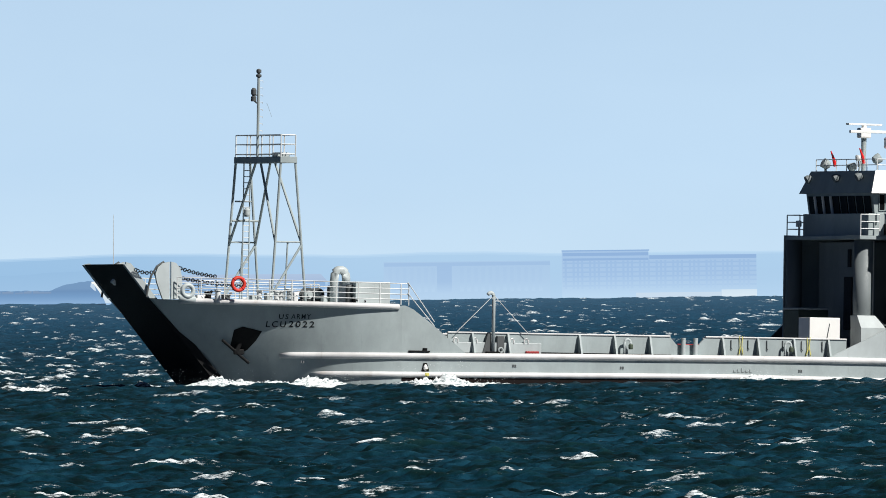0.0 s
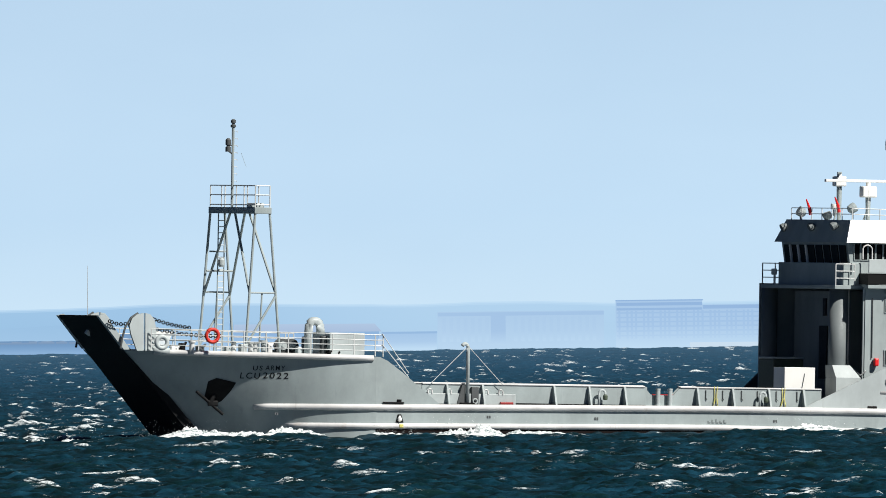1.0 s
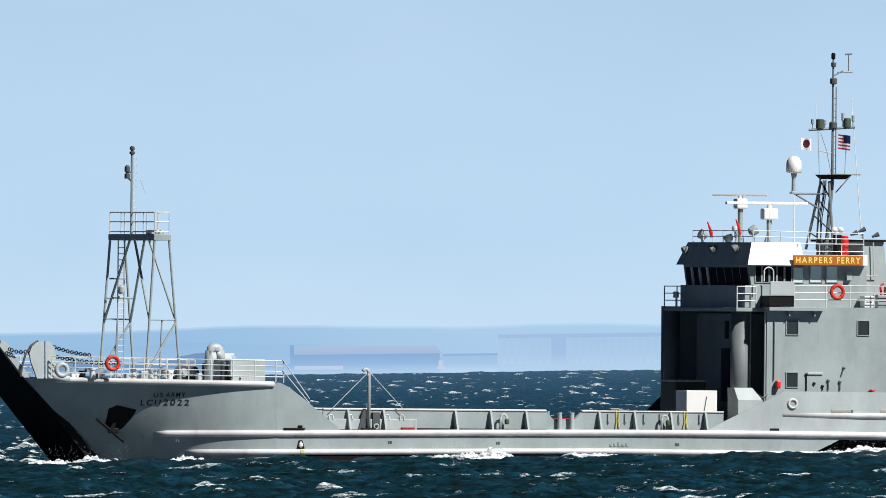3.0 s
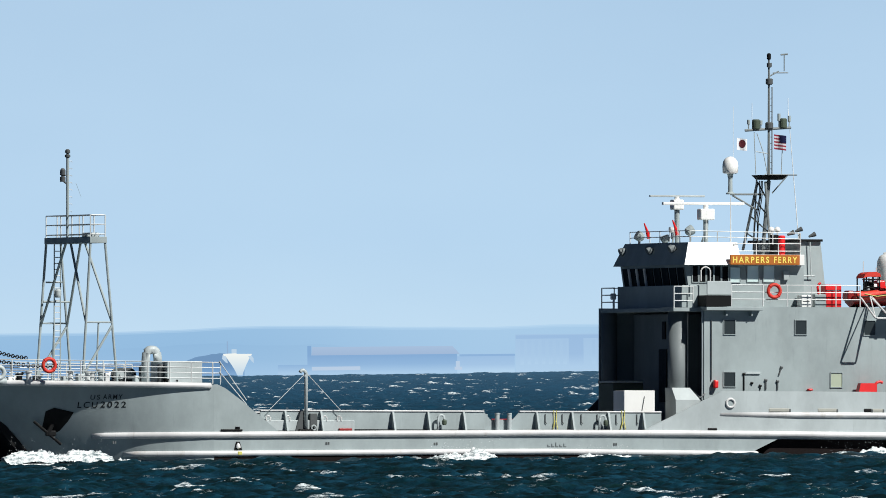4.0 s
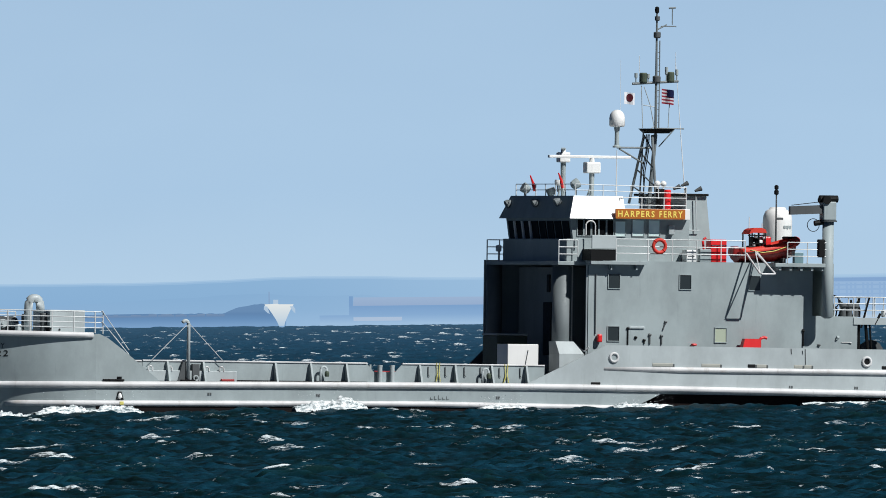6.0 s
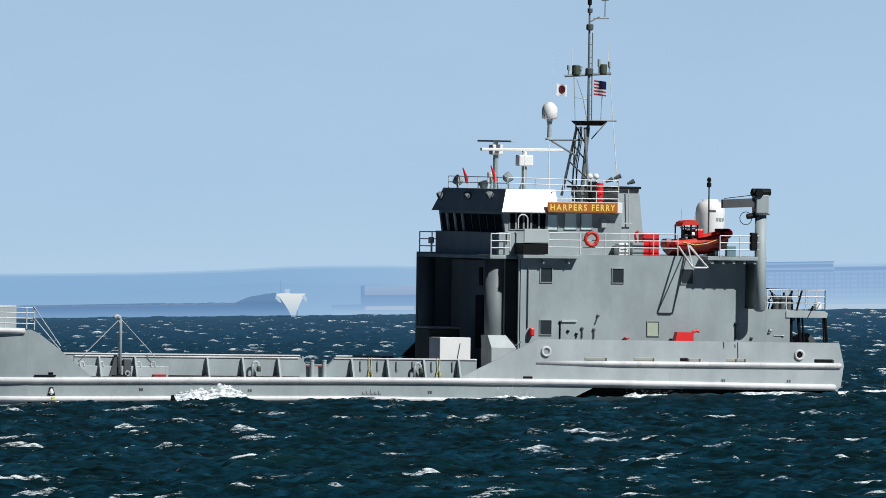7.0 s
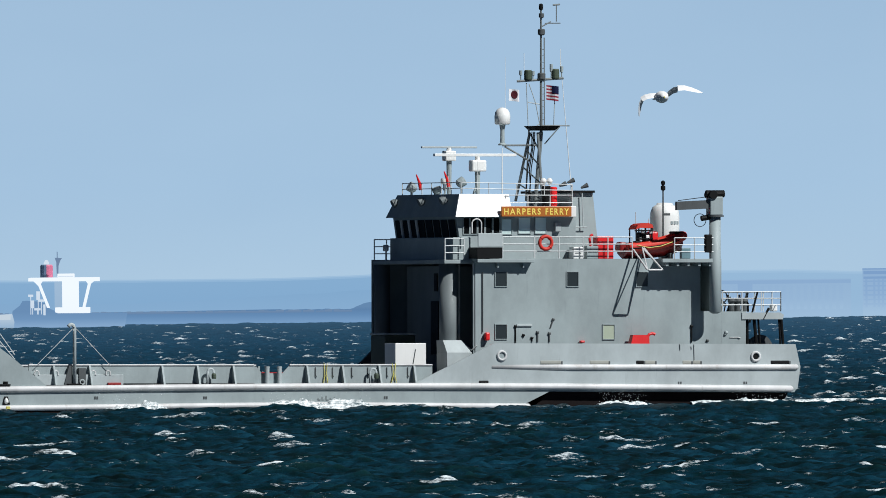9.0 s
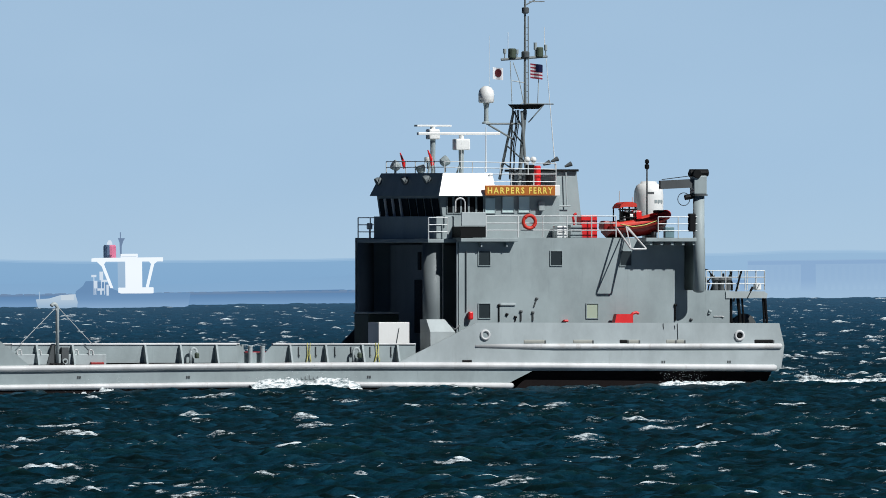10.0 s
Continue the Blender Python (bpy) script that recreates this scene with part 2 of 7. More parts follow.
def lettering(name, body, height, length, at, turn, material, parent, spacing=1.0, weight=0.018):
    """Words in the built-in font, fitted to a height and a length."""
    curve = bpy.data.curves.new(name, "FONT")
    curve.body, curve.size, curve.extrude = body, 1.0, 0.0
    curve.align_x, curve.resolution_u, curve.offset, curve.space_character = "LEFT", 3, weight, spacing
    tmp = bpy.data.objects.new(name, curve)
    scene.collection.objects.link(tmp)
    me = bpy.data.meshes.new_from_object(tmp.evaluated_get(bpy.context.evaluated_depsgraph_get()))
    bpy.data.objects.remove(tmp)
    co = np.zeros(len(me.vertices) * 3)
    me.vertices.foreach_get("co", co)
    co = co.reshape(-1, 3)
    low, high = co.min(0), co.max(0)
    co[:, 0] = (co[:, 0] - low[0]) / (high[0] - low[0]) * length
    co[:, 1] = (co[:, 1] - low[1]) / (high[1] - low[1]) * height
    me.vertices.foreach_set("co", co.ravel())
    me.materials.append(material)
    ob = new(name, me)
    ob.parent = parent
    ob.matrix_local = Matrix.Translation(at) @ turn
    return ob


# ---- sea and distance ----
def sea():
    """Short steep wind waves: line after line of ragged crests whose steep faces are turned to the camera."""
    rng = np.random.default_rng(4)
    ys, kinds = [], []
    y = 1000.0
    while y < 4800:
        d = 2.6 * (y / 1000) ** 1.55 * rng.uniform(0.7, 1.3)
        ys += [y, y + 0.12 * d, y + 0.26 * d, y + 0.34 * d, y + 0.62 * d]
        kinds += [0, 1, 2, 3, 4]
        y += d
    ys, kinds = np.array(ys), np.array(kinds)
    cols = np.linspace(-1.0, 1.0, 700)
    half = 9.0 + 0.0158 * ys
    Y = np.repeat(ys[:, None], len(cols), 1)
    X = cols[None, :] * half[:, None]

    def field(n, low, high, stretch, slant):
        f = np.zeros_like(X)
        for _ in range(n):
            lam = low * (high / low) ** rng.uniform()
            ang = rng.normal(slant, 0.5)
            f += lam ** 0.5 * np.cos(2 * np.pi / lam * (np.cos(ang) * X + np.sin(ang) * Y / stretch) + rng.uniform(0, 6.28))
        return f / f.std()

    swell = field(12, 14, 60, 2.2, 0.5)
    chop = field(28, 1.5, 8.0, 5.0, 0.35)
    small = field(22, 0.5, 1.6, 6.0, 0.2)
    groups = np.where(Y < 2050, field(18, 2.6, 14, 6.0, 0.2), field(20, 1.2, 7, 9.0, 0.2))
    level = np.array([-0.10, 0.02, 0.19, 0.21, 0.04])[kinds][:, None]
    push = np.array([0.15, 0.45, 1.0, 0.95, 0.5])[kinds][:, None]
    height = np.clip(0.5 + 0.6 * chop + 0.14 * small, 0.0, 2.6)
    # far waves are lowered to keep the horizon flat in the camera's view
    far_scale = np.interp(ys, [1000, 1700, 4800], [1.0, 0.9, 0.42])[:, None]
    Z = 0.05 * swell + level * 0.66 * (0.35 + height) + 0.018 * small * push
    Z = Z * far_scale - 0.16
    Y = Y + 0.25 * chop
    break_at = np.array([-0.6, 0.05, 1.0, 0.7, -0.3])[kinds][:, None]
    foam = break_at * np.clip((height - 0.62) * 0.8, 0, 1) * np.clip(0.16 + 0.62 * groups, 0, 1.1) * np.interp(ys, [1000, 1800, 4800], [0.9, 1.1, 1.4])[:, None]
    foam *= 0.44
    # single breakers: a steep leading end, a lumpy head and a long thinning tail
    share = np.array([0.05, 0.55, 1.0, 0.9, 0.35])
    for i in range(3800):
        near = i < 720
        row = 5 * int(np.searchsorted(ys[::5], 1.0 / (rng.uniform(1 / 2000.0, 1 / 1050.0) if near else rng.uniform(1 / 4780.0, 1 / 2000.0))) - 1)
        size = rng.uniform() ** (4.5 if near else 4.0)
        length, h = 0.3 + (2.1 * size + 0.4) * rng.uniform(0.6, 1.3), 0.02 + 0.14 * size
        if not near:
            length, h = 0.62 * length, 0.8 * h + 0.03
        strength = (0.38 + 0.8 * size ** 0.5) * rng.uniform(0.8, 1.1) + (0.06 if near else 0.22)
        left = rng.uniform(-1, 1) * half[row]
        f = (X[row] - left) / length
        head = np.sin(0.5 * np.pi * np.clip(f / 0.3, 0, 1)) * np.clip(1.12 - f, 0, 1) ** 1.2
        lump = 1 + 0.2 * np.sin(X[row] * 4.1 + left) + 0.14 * np.sin(X[row] * 9.3 + 2 * left)
        where = (f > 0) & (f < 1.12)
        for k in range(5):
            Z[row + k, where] += (h * share[k] * head * lump)[where]
            foam[row + k, where] = np.maximum(foam[row + k, where], (strength * (1.35 * share[k] - 0.35) * np.clip(head * 1.5, 0, 1) ** 0.7 * (0.75 + 0.25 * lump))[where])
    foam -= 0.7 * np.clip(1 - foam / 0.3, 0, 1)
    n, m = X.shape
    me = bpy.data.meshes.new("sea")
    me.vertices.add(n * m)
    me.vertices.foreach_set("co", np.stack([X, Y, Z], -1).astype(np.float32).ravel())
    i = np.arange(n * m).reshape(n, m)
    quads = np.stack([i[:-1, :-1], i[:-1, 1:], i[1:, 1:], i[1:, :-1]], -1).reshape(-1, 4)
    me.loops.add(quads.size)
    me.loops.foreach_set("vertex_index", quads.astype(np.int32).ravel())
    me.polygons.add(len(quads))
    me.polygons.foreach_set("loop_start", np.arange(0, quads.size, 4, dtype=np.int32))
    me.polygons.foreach_set("use_smooth", np.ones(len(quads), dtype=bool))
    at = me.attributes.new("breaking", "FLOAT", "POINT")
    at.data.foreach_set("value", foam.astype(np.float32).ravel())
    me.update(calc_edges=True)
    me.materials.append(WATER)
    return tagged(new("water", me), "choppy dark teal sea with breaking whitecaps", "sea", kind="structure")


SEA = sea()

bm = B()
box(bm, -4000, 4000, -600, 4815, -3.0, -1.3)
deep = part("ground", bm, WATER)
tagged(deep, "dark open water under the waves", "sea", kind="structure")


# haze colour mixed into the glow of far things
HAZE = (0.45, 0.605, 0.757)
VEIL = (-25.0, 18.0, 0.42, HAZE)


def backdrop():
    sky_glow = glow("distant_sky", [(0.0, (0.477, 0.621, 0.756)), (0.35, (0.427, 0.581, 0.747)), (1.0, (0.387, 0.531, 0.698))], low=0.0, high=45.0)
    bm = B()
    box(bm, -1500, 1500, 4975, 4980, -20, 220)
    tagged(part("backdrop", bm, sky_glow), "pale blue hazy sky above the far shore", "sky", kind="structure")
    # ridges behind the bay, one before the other, each with a little less haze in its colour
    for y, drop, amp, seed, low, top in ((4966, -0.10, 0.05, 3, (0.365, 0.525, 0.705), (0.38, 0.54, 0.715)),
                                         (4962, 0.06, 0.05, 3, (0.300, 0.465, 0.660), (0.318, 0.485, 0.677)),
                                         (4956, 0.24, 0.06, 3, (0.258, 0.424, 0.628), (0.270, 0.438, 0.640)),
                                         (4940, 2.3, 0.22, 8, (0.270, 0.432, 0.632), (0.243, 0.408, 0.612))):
        bm = B()
        front, back = [], []
        rng = np.random.default_rng(seed)
        waves = [(rng.uniform(4, 90), rng.uniform(0, 6.28)) for _ in range(20)]
        for x in np.linspace(-330, 330, 900):
            h = 4.82 - drop + 0.5 * math.exp(-((x + 9) / 15) ** 2) + 0.42 * math.exp(-((x - 25) / 9) ** 2) + 0.3 * math.exp(-((x + 74) / 8) ** 2)
            h += amp * sum(math.cos(2 * math.pi * x / lam + ph) * lam ** 0.5 for lam, ph in waves) / 15
            front.append((bm.verts.new((x, y, -3)), bm.verts.new((x, y, h))))
            back.append(bm.verts.new((x, y + 3, h - 0.1)))
        for (a, b), (c, d), f2, h2 in zip(front, front[1:], back, back[1:]):
            bm.faces.new((a, c, d, b))
            bm.faces.new((b, d, h2, f2))
        ob = part("backdrop", bm, glow("far_hills_haze", [(0.0, (0.31, 0.47, 0.665)), (0.3, low), (1.0, top)], low=0, high=5, veil=VEIL))
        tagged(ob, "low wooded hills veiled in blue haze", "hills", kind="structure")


backdrop()


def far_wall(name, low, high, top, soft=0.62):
    """Facade glow with haze put into the colour: it pales towards the water."""
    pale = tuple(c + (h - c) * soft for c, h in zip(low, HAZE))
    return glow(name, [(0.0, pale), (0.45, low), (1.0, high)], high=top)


def pale_block():
    """The fainter long block: roof band, stair shaft, shallow bays."""
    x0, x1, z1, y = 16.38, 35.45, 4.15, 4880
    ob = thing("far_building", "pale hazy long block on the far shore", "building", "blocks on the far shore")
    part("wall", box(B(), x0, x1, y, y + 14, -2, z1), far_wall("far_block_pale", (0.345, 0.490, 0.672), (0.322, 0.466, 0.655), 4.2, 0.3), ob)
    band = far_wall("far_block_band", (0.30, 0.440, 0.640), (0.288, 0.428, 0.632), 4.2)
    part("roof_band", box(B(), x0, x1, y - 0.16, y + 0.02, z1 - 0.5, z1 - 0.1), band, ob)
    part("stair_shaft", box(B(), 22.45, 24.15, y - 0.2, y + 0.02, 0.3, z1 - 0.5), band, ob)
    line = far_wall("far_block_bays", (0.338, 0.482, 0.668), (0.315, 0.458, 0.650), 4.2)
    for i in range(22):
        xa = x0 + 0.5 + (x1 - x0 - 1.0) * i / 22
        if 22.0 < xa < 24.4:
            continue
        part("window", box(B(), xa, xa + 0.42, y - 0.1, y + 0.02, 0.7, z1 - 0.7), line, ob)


def blue_block():
    """The nearer block: a raised end with two dark storeys, then piers and floors below a roof band."""
    x0, xm, x1, y = 36.85, 46.68, 59.05, 4872
    ob = thing("far_building", "hazy blue tower block with a raised end on the far shore", "building", "blocks on the far shore")
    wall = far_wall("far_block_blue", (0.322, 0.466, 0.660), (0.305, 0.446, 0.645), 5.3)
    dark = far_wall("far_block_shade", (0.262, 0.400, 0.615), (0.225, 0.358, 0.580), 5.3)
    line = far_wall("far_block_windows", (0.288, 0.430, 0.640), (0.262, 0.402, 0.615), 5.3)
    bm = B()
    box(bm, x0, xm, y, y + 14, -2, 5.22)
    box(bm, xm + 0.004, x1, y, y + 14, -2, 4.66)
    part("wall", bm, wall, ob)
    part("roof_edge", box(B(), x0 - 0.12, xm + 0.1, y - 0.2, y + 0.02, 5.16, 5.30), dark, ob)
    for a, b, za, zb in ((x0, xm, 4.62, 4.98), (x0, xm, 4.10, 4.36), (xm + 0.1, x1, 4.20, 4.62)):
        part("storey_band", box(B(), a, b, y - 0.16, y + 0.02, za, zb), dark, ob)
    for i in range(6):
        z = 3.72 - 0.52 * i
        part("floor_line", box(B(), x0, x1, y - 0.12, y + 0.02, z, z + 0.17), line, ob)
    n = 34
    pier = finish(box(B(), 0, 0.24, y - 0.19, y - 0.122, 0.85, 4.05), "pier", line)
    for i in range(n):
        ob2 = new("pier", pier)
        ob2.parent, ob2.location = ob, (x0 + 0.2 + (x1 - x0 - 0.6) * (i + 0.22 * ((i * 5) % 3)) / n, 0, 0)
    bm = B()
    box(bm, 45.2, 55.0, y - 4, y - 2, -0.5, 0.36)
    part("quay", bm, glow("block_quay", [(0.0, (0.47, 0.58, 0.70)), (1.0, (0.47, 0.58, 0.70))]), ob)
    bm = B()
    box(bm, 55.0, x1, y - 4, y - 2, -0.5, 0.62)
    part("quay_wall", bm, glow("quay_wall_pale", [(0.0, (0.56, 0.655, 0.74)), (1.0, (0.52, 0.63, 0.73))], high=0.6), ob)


pale_block()
blue_block()


def shed():
    ob = thing("far_shed", "low hazy waterfront shed with a reddish roof", "building")
    x0, x1 = -7.45, 9.6
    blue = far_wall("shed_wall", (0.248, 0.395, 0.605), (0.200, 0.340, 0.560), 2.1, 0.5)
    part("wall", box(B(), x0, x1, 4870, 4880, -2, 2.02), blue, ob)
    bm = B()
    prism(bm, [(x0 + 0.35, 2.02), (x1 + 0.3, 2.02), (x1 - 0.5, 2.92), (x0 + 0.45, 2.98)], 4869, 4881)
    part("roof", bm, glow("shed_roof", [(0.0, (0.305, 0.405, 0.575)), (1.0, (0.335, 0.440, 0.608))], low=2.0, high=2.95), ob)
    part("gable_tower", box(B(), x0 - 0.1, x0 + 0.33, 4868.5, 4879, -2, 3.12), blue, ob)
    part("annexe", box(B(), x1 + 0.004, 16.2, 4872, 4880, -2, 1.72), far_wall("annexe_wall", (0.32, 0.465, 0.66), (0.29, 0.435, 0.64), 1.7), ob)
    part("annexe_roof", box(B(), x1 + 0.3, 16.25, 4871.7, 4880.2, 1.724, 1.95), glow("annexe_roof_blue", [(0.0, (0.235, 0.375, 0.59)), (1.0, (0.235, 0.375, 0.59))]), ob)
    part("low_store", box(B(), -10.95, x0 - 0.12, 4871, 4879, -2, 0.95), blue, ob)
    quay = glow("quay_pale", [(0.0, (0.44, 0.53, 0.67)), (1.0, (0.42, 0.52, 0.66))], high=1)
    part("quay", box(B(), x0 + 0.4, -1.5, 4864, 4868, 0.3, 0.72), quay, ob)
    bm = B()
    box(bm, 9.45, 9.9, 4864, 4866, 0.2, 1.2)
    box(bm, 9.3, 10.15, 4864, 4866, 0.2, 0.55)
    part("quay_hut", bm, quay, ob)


shed()

# the breakwater glows, with haze put into its colour, paler near the water
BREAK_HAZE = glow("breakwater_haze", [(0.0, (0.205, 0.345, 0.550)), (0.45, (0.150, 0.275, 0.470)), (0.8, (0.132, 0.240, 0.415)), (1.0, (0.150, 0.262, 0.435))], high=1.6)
rng = np.random.default_rng(17)
top = []
for x in np.arange(-30.0, -14.9, 0.4):
    rise = 1.02 * max(0.0, 1 - ((x + 16.9) / (4.8 if x < -16.9 else 2.4)) ** 2) ** 0.8
    top.append((float(x), 1.36 + rise + float(rng.uniform(-0.05, 0.05))))
bm = B()
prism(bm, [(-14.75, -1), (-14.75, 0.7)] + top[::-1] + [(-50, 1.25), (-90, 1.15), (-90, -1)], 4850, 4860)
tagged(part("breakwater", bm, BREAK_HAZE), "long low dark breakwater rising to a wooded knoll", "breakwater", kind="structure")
bm = B()
for k, x in enumerate(np.arange(-88.0, -22.0, 0.5)):
    a = x + float(rng.uniform(0, 0.2))
    box(bm, a, a + float(rng.uniform(0.4, 0.9)), 4846 + 0.2 * (k % 5), 4849.9, 1.0, 1.18 + float(rng.uniform(0.0, 0.16)))
tagged(part("breakwater", bm, glow("armour_rock_haze", [(0.0, (0.150, 0.250, 0.415)), (1.0, (0.205, 0.285, 0.415))], low=1.0, high=1.4)), "row of hazy brownish armour rocks on the breakwater", "breakwater", kind="structure")


def tanker():
    y = 4700
    x0, x1 = -56.82, -48.94
    # sunlit white, shade and haze are put into these glow colours
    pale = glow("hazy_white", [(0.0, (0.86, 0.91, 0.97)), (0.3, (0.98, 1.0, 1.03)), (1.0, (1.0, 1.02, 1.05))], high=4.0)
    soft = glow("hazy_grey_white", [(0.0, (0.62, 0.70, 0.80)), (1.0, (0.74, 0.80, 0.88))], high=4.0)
    ob = thing("bulk_carrier", "distant bulk carrier seen end on with a white bridge", "ship")
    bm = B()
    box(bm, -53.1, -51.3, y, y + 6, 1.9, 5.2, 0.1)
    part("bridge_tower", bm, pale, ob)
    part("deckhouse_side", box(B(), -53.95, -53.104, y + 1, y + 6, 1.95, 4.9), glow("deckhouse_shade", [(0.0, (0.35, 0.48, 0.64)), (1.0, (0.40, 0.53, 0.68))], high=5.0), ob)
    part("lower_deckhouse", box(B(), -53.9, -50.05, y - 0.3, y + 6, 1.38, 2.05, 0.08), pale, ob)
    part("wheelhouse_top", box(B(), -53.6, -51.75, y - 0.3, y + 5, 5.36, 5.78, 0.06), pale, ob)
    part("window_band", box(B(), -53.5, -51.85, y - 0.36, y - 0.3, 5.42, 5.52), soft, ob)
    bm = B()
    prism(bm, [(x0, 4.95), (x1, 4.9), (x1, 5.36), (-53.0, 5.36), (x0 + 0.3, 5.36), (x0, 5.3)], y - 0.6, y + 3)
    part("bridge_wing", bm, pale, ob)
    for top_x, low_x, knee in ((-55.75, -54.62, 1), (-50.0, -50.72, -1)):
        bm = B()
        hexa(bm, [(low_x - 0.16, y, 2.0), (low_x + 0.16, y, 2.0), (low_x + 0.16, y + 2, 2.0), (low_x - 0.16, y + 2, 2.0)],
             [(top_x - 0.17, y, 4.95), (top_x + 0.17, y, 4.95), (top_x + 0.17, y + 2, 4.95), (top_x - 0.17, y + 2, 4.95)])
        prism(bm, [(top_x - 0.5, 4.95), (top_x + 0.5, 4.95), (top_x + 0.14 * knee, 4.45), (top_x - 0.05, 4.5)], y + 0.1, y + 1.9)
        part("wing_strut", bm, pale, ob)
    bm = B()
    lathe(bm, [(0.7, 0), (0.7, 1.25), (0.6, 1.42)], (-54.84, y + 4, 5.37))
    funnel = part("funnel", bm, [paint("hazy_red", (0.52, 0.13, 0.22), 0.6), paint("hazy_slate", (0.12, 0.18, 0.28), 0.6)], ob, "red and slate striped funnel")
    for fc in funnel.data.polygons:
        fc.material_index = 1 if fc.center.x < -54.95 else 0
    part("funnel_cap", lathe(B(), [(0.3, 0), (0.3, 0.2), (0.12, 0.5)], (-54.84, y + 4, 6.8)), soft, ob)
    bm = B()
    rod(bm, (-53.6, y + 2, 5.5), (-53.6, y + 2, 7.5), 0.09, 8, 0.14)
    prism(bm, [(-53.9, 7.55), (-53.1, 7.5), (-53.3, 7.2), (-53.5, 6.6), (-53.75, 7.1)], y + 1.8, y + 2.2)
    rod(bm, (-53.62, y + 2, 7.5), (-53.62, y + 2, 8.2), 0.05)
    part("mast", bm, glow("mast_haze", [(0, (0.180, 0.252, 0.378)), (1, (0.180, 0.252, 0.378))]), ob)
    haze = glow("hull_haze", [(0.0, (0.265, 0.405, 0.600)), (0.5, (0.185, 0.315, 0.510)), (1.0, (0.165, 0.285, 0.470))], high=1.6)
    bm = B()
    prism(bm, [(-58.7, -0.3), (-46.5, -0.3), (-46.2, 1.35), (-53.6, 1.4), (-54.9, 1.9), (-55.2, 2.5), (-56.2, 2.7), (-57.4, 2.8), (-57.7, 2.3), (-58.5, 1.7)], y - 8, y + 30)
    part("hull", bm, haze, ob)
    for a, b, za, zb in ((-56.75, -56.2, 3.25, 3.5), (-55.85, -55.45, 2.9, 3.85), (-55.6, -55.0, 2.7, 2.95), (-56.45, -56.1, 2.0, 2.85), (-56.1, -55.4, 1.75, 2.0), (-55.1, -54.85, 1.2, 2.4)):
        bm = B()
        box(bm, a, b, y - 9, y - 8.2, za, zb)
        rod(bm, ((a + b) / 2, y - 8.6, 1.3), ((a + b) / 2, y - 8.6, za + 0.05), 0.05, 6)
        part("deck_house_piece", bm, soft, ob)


tanker()


def pale_barge():
    """A low pale hull by the horizon, with haze put into its glow colour."""
    y = 4690
    ob = thing("barge", "low pale barge blurred in the haze", "ship")
    bm = B()
    prism(bm, [(-62.6, -0.4), (-58.4, -0.4), (-58.3, 0.5), (-58.55, 1.4), (-60.2, 1.3), (-61.4, 0.95), (-62.9, 0.85)], y, y + 10)
    part("hull", bm, glow("barge_haze", [(0.0, (0.36, 0.49, 0.64)), (0.6, (0.50, 0.60, 0.70)), (1.0, (0.56, 0.65, 0.74))], high=1.4), ob)
    part("deck_load", box(B(), -60.1, -58.7, y - 0.5, y - 0.1, 0.75, 1.3), glow("barge_load", [(0.0, (0.62, 0.68, 0.74)), (1.0, (0.66, 0.72, 0.77))]), ob)
    part("mast", rod(B(), (-62.5, y + 1, 0.8), (-62.5, y + 1, 1.7), 0.06, 6), glow("barge_mast", [(0, (0.42, 0.54, 0.68)), (1, (0.42, 0.54, 0.68))]), ob)


pale_barge()


